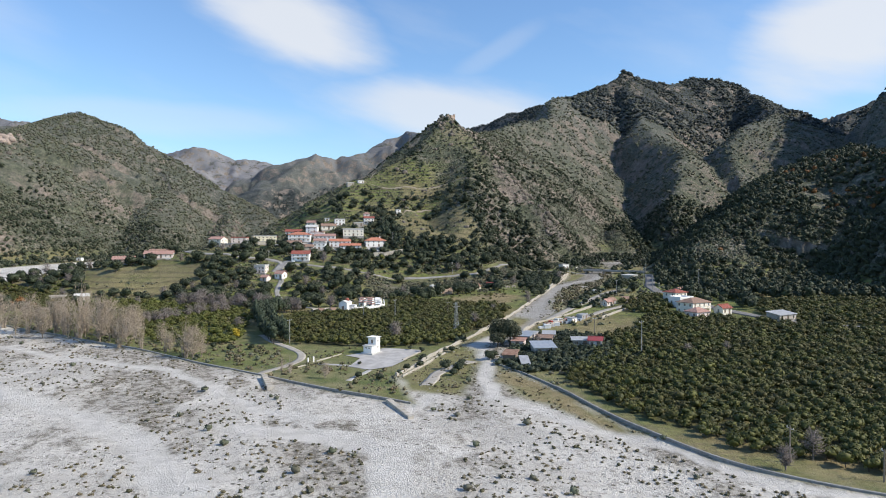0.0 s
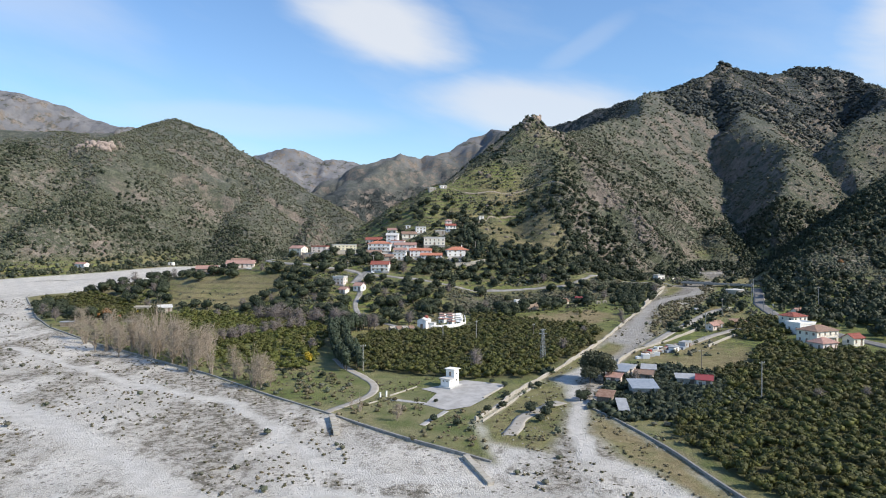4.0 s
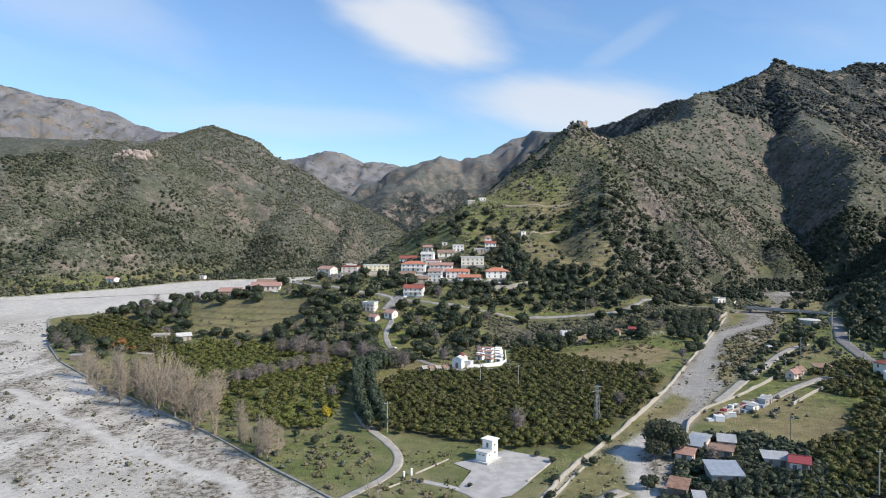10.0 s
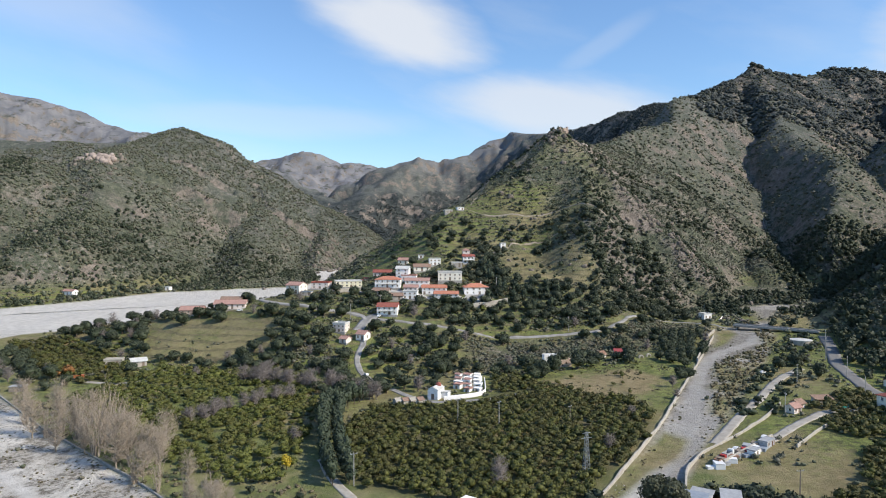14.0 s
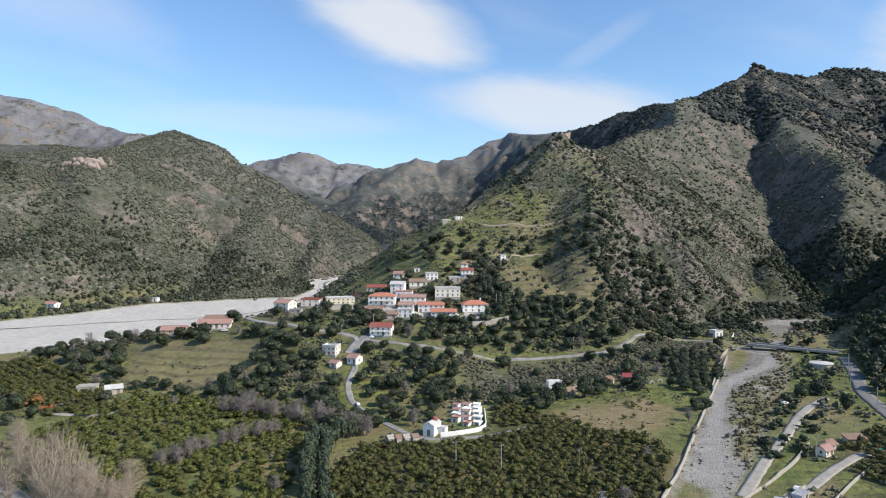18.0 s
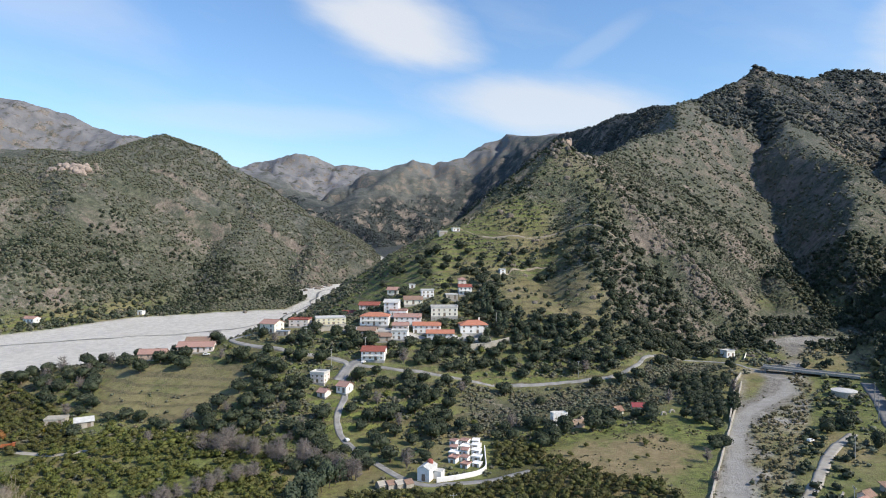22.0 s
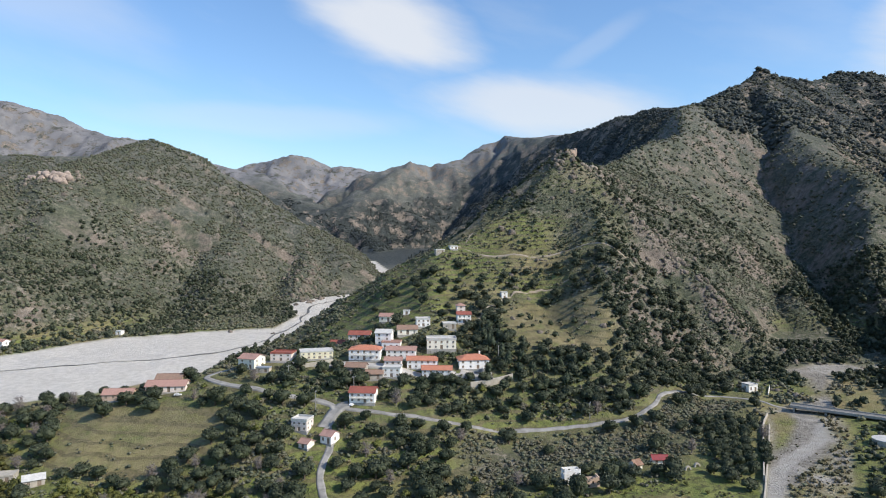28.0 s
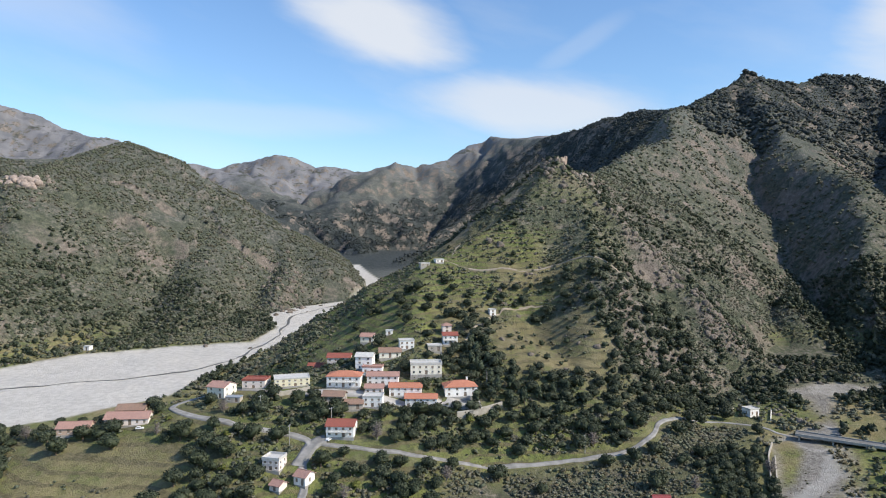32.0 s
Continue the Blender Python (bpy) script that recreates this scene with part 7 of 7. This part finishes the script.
x, y = strewn(40000, -60, 330, 330, 680, 201, 3.0, 34, -0.55)
thin = (inside(x, y, GREEN_SLOPE) & (y < 480) & (rng_p.uniform(size=len(x)) < 0.45)) | (inside(x, y, TERRACE) & (rng_p.uniform(size=len(x)) < 0.93))
x, y = x[~thin], y[~thin]
thin = (inside(x, y, GREEN_SLOPE) & (x < 40) & (y < 500) & (rng_p.uniform(size=len(x)) < 0.6)) | (inside(x, y, CASTLE_GREEN) & (rng_p.uniform(size=len(x)) < 0.15))
x, y = x[~thin], y[~thin]
scatter("hill_scrub", shrub_arrays, x, y, rng_p.uniform(0.3, 1.15, len(x)), SCRUB, "dense low scrub over the castle hill", "scrub", rng_p)
x, y = strewn(3600, 30, 330, 380, 700, 202, 6.0, 50, 0.0)
thin = (inside(x, y, GREEN_SLOPE) | inside(x, y, CASTLE_GREEN) | inside(x, y, TERRACE)) & (rng_p.uniform(size=len(x)) < 0.85)
x, y = x[~thin], y[~thin]
scatter("hill_trees", tree_arrays, x, y, rng_p.uniform(0.5, 0.95, len(x)), DARKTREE, "dark wild olives and oaks on the castle hill", "trees", rng_p)
x, y = strewn(25000, -520, -40, 490, 1000, 203, -1.0, 60, -0.8)
scatter("west_scrub", bush_arrays, x, y, rng_p.uniform(0.5, 1.5, len(x)), SCRUB, "dark scrub over the western hill", "scrub", rng_p)
x, y = strewn(5000, -520, -90, 490, 760, 204, -1.0, 70, -0.2)
scatter("west_trees", tree_arrays, x, y, rng_p.uniform(0.5, 1.1, len(x)), OLIVE, "olive trees and oaks at the foot of the western hill", "trees", rng_p)
x, y = strewn(7000, 150, 480, 150, 620, 205, -1.0, 60, -0.85)
edge = np.interp(y, [200, 262, 286, 321, 350, 376, 400, 450, 500], [172, 150, 152, 163, 178, 190, 204, 244, 262]) + 2
off = inside(x, y, ORCHARD_EAST) | (x < edge)
x, y = x[~off], y[~off]
scatter("east_wood", tree_arrays, x, y, rng_p.uniform(0.7, 1.5, len(x)), DARKTREE, "dense dark evergreen wood on the eastern hill", "wood", rng_p)
x, y = strewn(260, 190, 420, 200, 520, 206, 4.0, 60, 0.1)
scatter("rusty_trees", tree_arrays, x, y, rng_p.uniform(0.8, 1.2, len(x)), AUTUMN, "rust-brown trees among the evergreens", "trees", rng_p)
x, y = strewn(28000, 140, 1100, 600, 1700, 207, 6.0, 80, -0.75)
scatter("mountain_scrub", far_arrays, x, y, rng_p.uniform(0.5, 1.6, len(x)), SCRUB, "scrub on the mountain slopes", "scrub", rng_p)
# dense dark woods here carry the shade of the far slopes in their colour
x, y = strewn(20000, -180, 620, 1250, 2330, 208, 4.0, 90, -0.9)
scatter("dark_ridge_wood", far_arrays, x, y, rng_p.uniform(0.9, 2.2, len(x)), SHADE_PINE, "wood on the far ridge, darkened in place of shade", "wood", rng_p)
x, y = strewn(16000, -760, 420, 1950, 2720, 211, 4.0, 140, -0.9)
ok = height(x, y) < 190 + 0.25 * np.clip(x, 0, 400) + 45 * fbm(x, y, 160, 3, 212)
scatter("valley_head_wood", far_arrays, x[ok], y[ok], rng_p.uniform(0.9, 2.2, ok.sum()), SHADE_PINE, "wood at the head of the valley, darkened in place of shade", "wood", rng_p)
x, y = strewn(4600, -60, 130, 380, 660, 209, 3.0, 24, 0.15)
thin = (inside(x, y, GREEN_SLOPE) | inside(x, y, TERRACE) | inside(x, y, STONY_SLOPE)) & (rng_p.uniform(size=len(x)) < 0.8)
x, y = x[~thin], y[~thin]
scatter("terrace_bushes", shrub_arrays, x, y, rng_p.uniform(0.9, 2.0, len(x)), DARKTREE, "dark bushes along the old terraces", "bushes", rng_p)

x, y = rng_p.uniform(92, 170, 1500), rng_p.uniform(420, 500, 1500)
ok = inside(x, y, [(98, 474), (102, 424), (148, 436), (166, 466), (140, 494)]) & (fbm(x, y, 12, 2, 61) > -0.3)
scatter("slope_thicket", shrub_arrays, x[ok], y[ok], rng_p.uniform(0.8, 1.8, ok.sum()), DARKTREE, "dense dark thicket on the steep slope", "bushes", rng_p)
# wood thickened and darkened to stand in for cloud shadow on the mountain
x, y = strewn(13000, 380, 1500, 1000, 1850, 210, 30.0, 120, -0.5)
scatter("summit_wood", far_arrays, x, y, rng_p.uniform(1.8, 3.6, len(x)), SHADE_PINE, "wood on the high eastern mountain, thick and dark in place of cloud shadow", "wood", rng_p)
x, y = rng_p.uniform(85, 180, 3600), rng_p.uniform(250, 405, 3600)
ok = inside(x, y, CHANNEL_BAR)
scatter("channel_weeds", bush_arrays, x[ok], y[ok], rng_p.uniform(0.2, 0.8, ok.sum()), WEED, "brambles on the weedy bar of the channel", "bushes", rng_p)

# rough grassland bushes near the channel and on the plain
n = 9000
x, y = rng_p.uniform(-200, 250, n), rng_p.uniform(150, 500, n)
ok = clear_of(x, y, 3.5) & (fbm(x, y, 20, 3, 301) > np.where(inside(x, y, GREEN_SLOPE) | (y > 415) | (y < 260), 0.38, 0.05)) & (height(x, y) - valley_floor(x, y) < 8)
for ring in (ORCHARD_EAST, ORCHARD_MID):
    ok &= ~inside(x, y, ring)
scatter("meadow_bushes", shrub_arrays, x[ok], y[ok], rng_p.uniform(0.3, 0.95, ok.sum()), SCRUB, "low bushes and brambles on the rough meadows", "bushes", rng_p)
x, y = rng_p.uniform(90, 182, 900), rng_p.uniform(256, 395, 900)
ok = (near_line(x, y, [(104, 268), (122, 294), (140, 322), (160, 350), (176, 374)])[0] < 7) & (near_line(x, y, [(112, 281), (125, 298), (134, 308), (146, 318)])[0] > 2.5)
scatter("channel_bushes", shrub_arrays, x[ok], y[ok], rng_p.uniform(0.7, 1.9, ok.sum()), DARKTREE, "dark bushes along the channel bank", "bushes", rng_p)

# scrub on the flat above the bridge and between channel and road
x, y = rng_p.uniform(128, 275, 2600), rng_p.uniform(290, 530, 2600)
ok = clear_of(x, y, 4.0) & ((y > 402 + 0.5 * (x - 160)) | (x > np.interp(y, [296, 318, 350, 376, 402], [126, 144, 160, 170, 180]))) & (fbm(x, y, 15, 3, 321) > -0.2)
scatter("bridge_scrub", shrub_arrays, x[ok], y[ok], rng_p.uniform(0.4, 1.7, ok.sum()), SCRUB, "grey-green scrub on the flat round the bridge", "scrub", rng_p)
x, y = rng_p.uniform(165, 275, 900), rng_p.uniform(400, 530, 900)
ok = clear_of(x, y, 5.0) & (fbm(x, y, 22, 2, 331) > -0.2)
scatter("bridge_trees", tree_arrays, x[ok], y[ok], rng_p.uniform(0.5, 1.1, ok.sum()), DARKTREE, "dark trees on the flat above the bridge", "trees", rng_p)

# brambles round the shacks and along the walls
x, y = rng_p.uniform(40, 86, 2200), rng_p.uniform(166, 214, 2200)
ok = clear_of(x, y, 3.4) & (near_line(x, y, [(44, 180), (58, 206), (74, 226)])[0] > 2.0)
scatter("shack_brambles", shrub_arrays, x[ok], y[ok], rng_p.uniform(0.5, 1.5, ok.sum()), OLIVE, "tangled bushes between the shacks", "bushes", rng_p)
n = 3000
x, y = rng_p.uniform(-130, 20, n), rng_p.uniform(150, 300, n)
d, _, side = near_line(x, y, RIVER_WALL)
ok = clear_of(x, y, 3.5) & (d < 26) & ~inside(x, y, ORCHARD_WEST) & (fbm(x, y, 14, 3, 311) > -0.1)
scatter("wall_brambles", shrub_arrays, x[ok], y[ok], rng_p.uniform(0.25, 0.9, ok.sum()), WEED, "dry brambles and tall grass behind the flood wall", "bushes", rng_p)

# tall dry grass on the open fields
n = 14000
x, y = rng_p.uniform(-60, 150, n), rng_p.uniform(150, 345, n)
ok = np.zeros(n, bool)
for ring in (FIELD_DRY, GRASS_ISLAND, GRASS_STRIP, CHANNEL_GRASS):
    ok |= inside(x, y, ring) & (fbm(x, y, 9, 3, 343) > 0.15)
ok |= clear_of(x, y, 3.5) & (fbm(x, y, 12, 3, 341) > 0.4) & (y < 215) & (x < 60)
scatter("field_grass", tuft_arrays, x[ok], y[ok], rng_p.uniform(0.25, 0.85, ok.sum()), WEED, "clumps of tall dry grass on the fields", "grass", rng_p, 0.05)
x, y = rng_p.uniform(74, 118, 260), rng_p.uniform(205, 255, 260)
ok = inside(x, y, FIELD_EAST) & (fbm(x, y, 10, 2, 351) > 0.1)
scatter("field_bushes", shrub_arrays, x[ok], y[ok], rng_p.uniform(0.3, 1.1, ok.sum()), SCRUB, "low green bushes on the eastern field", "bushes", rng_p)

# bare rock on the castle hill
rock_arrays = []
for k in range(7):
    v, f = ICO2
    rock_arrays.append((v * (1 + 0.35 * np.array([noise.noise(Vector(q) * 1.9 + Vector((k * 5, 0, 0))) for q in v]))[:, None] * np.array([1, 0.8, 0.9]) * rng_p.uniform(0.85, 1.1, (len(v), 1)), f))
CRAG = Nodes("crag_rock", 0.95)
CRAG = CRAG.done(CRAG.mix(CRAG.noise(0.8, 6, 0.7), CRAG.mix(CRAG.island(), (0.16, 0.135, 0.112), (0.31, 0.255, 0.21)), (0.09, 0.082, 0.07)), CRAG.noise(2.5, 6), 0.6, 0.2)
n = 9000
x, y = rng_p.uniform(40, 240, n), rng_p.uniform(400, 640, n)
d1 = near_line(x, y, [(147, 538), (163, 520), (173, 502)])[0]
d2 = np.hypot(x - 104, y - 574)
d3 = near_line(x, y, [(104, 578), (130, 610), (148, 660)])[0]
chance = np.maximum(np.maximum(np.exp(-(d1 / 7) ** 2) * 0.7, np.exp(-(d2 / 12) ** 2) * 2.2), np.exp(-(d3 / 7) ** 2) * 0.4) + 0.025
ok = (rng_p.uniform(size=n) < chance) & (fbm(x, y, 16, 3, 511) > -0.35)
scatter("hill_crags", rock_arrays, x[ok], y[ok], rng_p.uniform(0.5, 2.4, ok.sum()) ** 1.1, CRAG, "tan broken crags on the castle hill", "rocks", rng_p, 0.4)
n = 2600
x, y = rng_p.uniform(-400, -60, n), rng_p.uniform(560, 900, n)
d1 = near_line(x, y, [(-362, 776), (-349, 772), (-334, 776)])[0]
d2 = near_line(x, y, [(-112, 770), (-122, 800), (-112, 840)])[0]
ok = rng_p.uniform(size=n) < np.maximum(np.exp(-(d1 / 12) ** 2) * 3, np.exp(-(d2 / 16) ** 2) * 1.2) + 0.012
scatter("west_crags", rock_arrays, x[ok], y[ok], rng_p.uniform(1.0, 3.2, ok.sum()), CRAG, "pink-tan cliffs on the western hill", "rocks", rng_p, 0.5)

PINK_ROCK = plain("pink_cliff_rock", (0.25, 0.20, 0.17), (0.38, 0.31, 0.265), 0.5, 0.95, bump=0.6)
x, y = rng_p.uniform(-366, -328, 90), rng_p.uniform(758, 782, 90)
ok = near_line(x, y, [(-362, 772), (-349, 769), (-332, 773)])[0] < 6
scatter("west_cliff", rock_arrays, x[ok], y[ok], rng_p.uniform(2.2, 4.6, ok.sum()), PINK_ROCK, "pale pink cliff on the western hill's shoulder", "rocks", rng_p, 0.3)

# river bed: weeds on the bars, loose stones
n = 26000
x, y = rng_p.uniform(-230, 190, n), 70 + 330 * rng_p.uniform(0, 1, n) ** 1.6
bars = fbm(x, y * 0.6, 30, 4, 401) + 0.35 * fbm(x, y, 8, 2, 402)
on = inside(x, y, RIVER) & (bars > -0.05)
for line, half in zip(TRACKS, TRACK_WIDTHS):
    on &= near_line(x, y, line)[0] > half + 0.6
scatter("bar_weeds", tuft_arrays, x[on], y[on], rng_p.uniform(0.25, 0.8, on.sum()), WEED, "dry grey-brown weeds on the gravel bars", "weeds", rng_p, 0.05)
pick = on & (rng_p.uniform(size=n) < 0.025)
scatter("bar_shrubs", shrub_arrays, x[pick], y[pick], rng_p.uniform(0.4, 1.0, pick.sum()), SCRUB, "small green shrubs on the gravel bars", "shrubs", rng_p, 0.05)
stone_arrays = []
for k in range(5):
    v, f = ICO1
    stone_arrays.append((v * rng_p.uniform(0.6, 1.3, (len(v), 1)) * np.array([1, 0.8, 0.6]), f))
n = 9000
x, y = rng_p.uniform(-120, 120, n), 72 + 150 * rng_p.uniform(0, 1, n) ** 1.5
on = inside(x, y, RIVER) & (fbm(x, y, 22, 3, 405) > -0.15)
STONE = Nodes("river_stone", 0.9)
STONE = STONE.done(STONE.mix(STONE.island(), (0.26, 0.245, 0.22), (0.50, 0.475, 0.43)))
scatter("river_stones", stone_arrays, x[on], y[on], rng_p.uniform(0.08, 0.30, on.sum()), STONE, "loose pale stones on the river bed", "stones", rng_p, 0.02)

# dark water thread in the far bed
p = resample(STREAM, 3.0)
nrm = across(p)
wv = 0.9 + 0.7 * vnoise(p[:, 0] / 13, p[:, 1] / 13, 5)
p = p + nrm * (3.0 * vnoise(p[:, 0] / 24, p[:, 1] / 24, 6))[:, None]
edge = np.stack([p - nrm * wv[:, None], p + nrm * wv[:, None]], 1).reshape(-1, 2)
zz = np.repeat(height(p[:, 0], p[:, 1]), 2) + 0.12
i = np.arange(len(p) - 1) * 2
me = mesh_arrays("stream", np.c_[edge, zz], np.stack([i, i + 1, i + 3, i + 2], 1))
me.materials.append(plain("wet_gravel", (0.09, 0.09, 0.085), (0.13, 0.125, 0.115), 0.4, 0.35))
tagged(new("stream", me), "thin dark thread of water winding through pale gravel", "water", kind="structure")

# ---- from the plan's units to metres ----
for ob in list(scene.collection.all_objects):
    if ob.parent is None and ob.type in ("MESH", "EMPTY"):
        ob.matrix_basis = Matrix.Scale(UNIT, 4) @ ob.matrix_basis
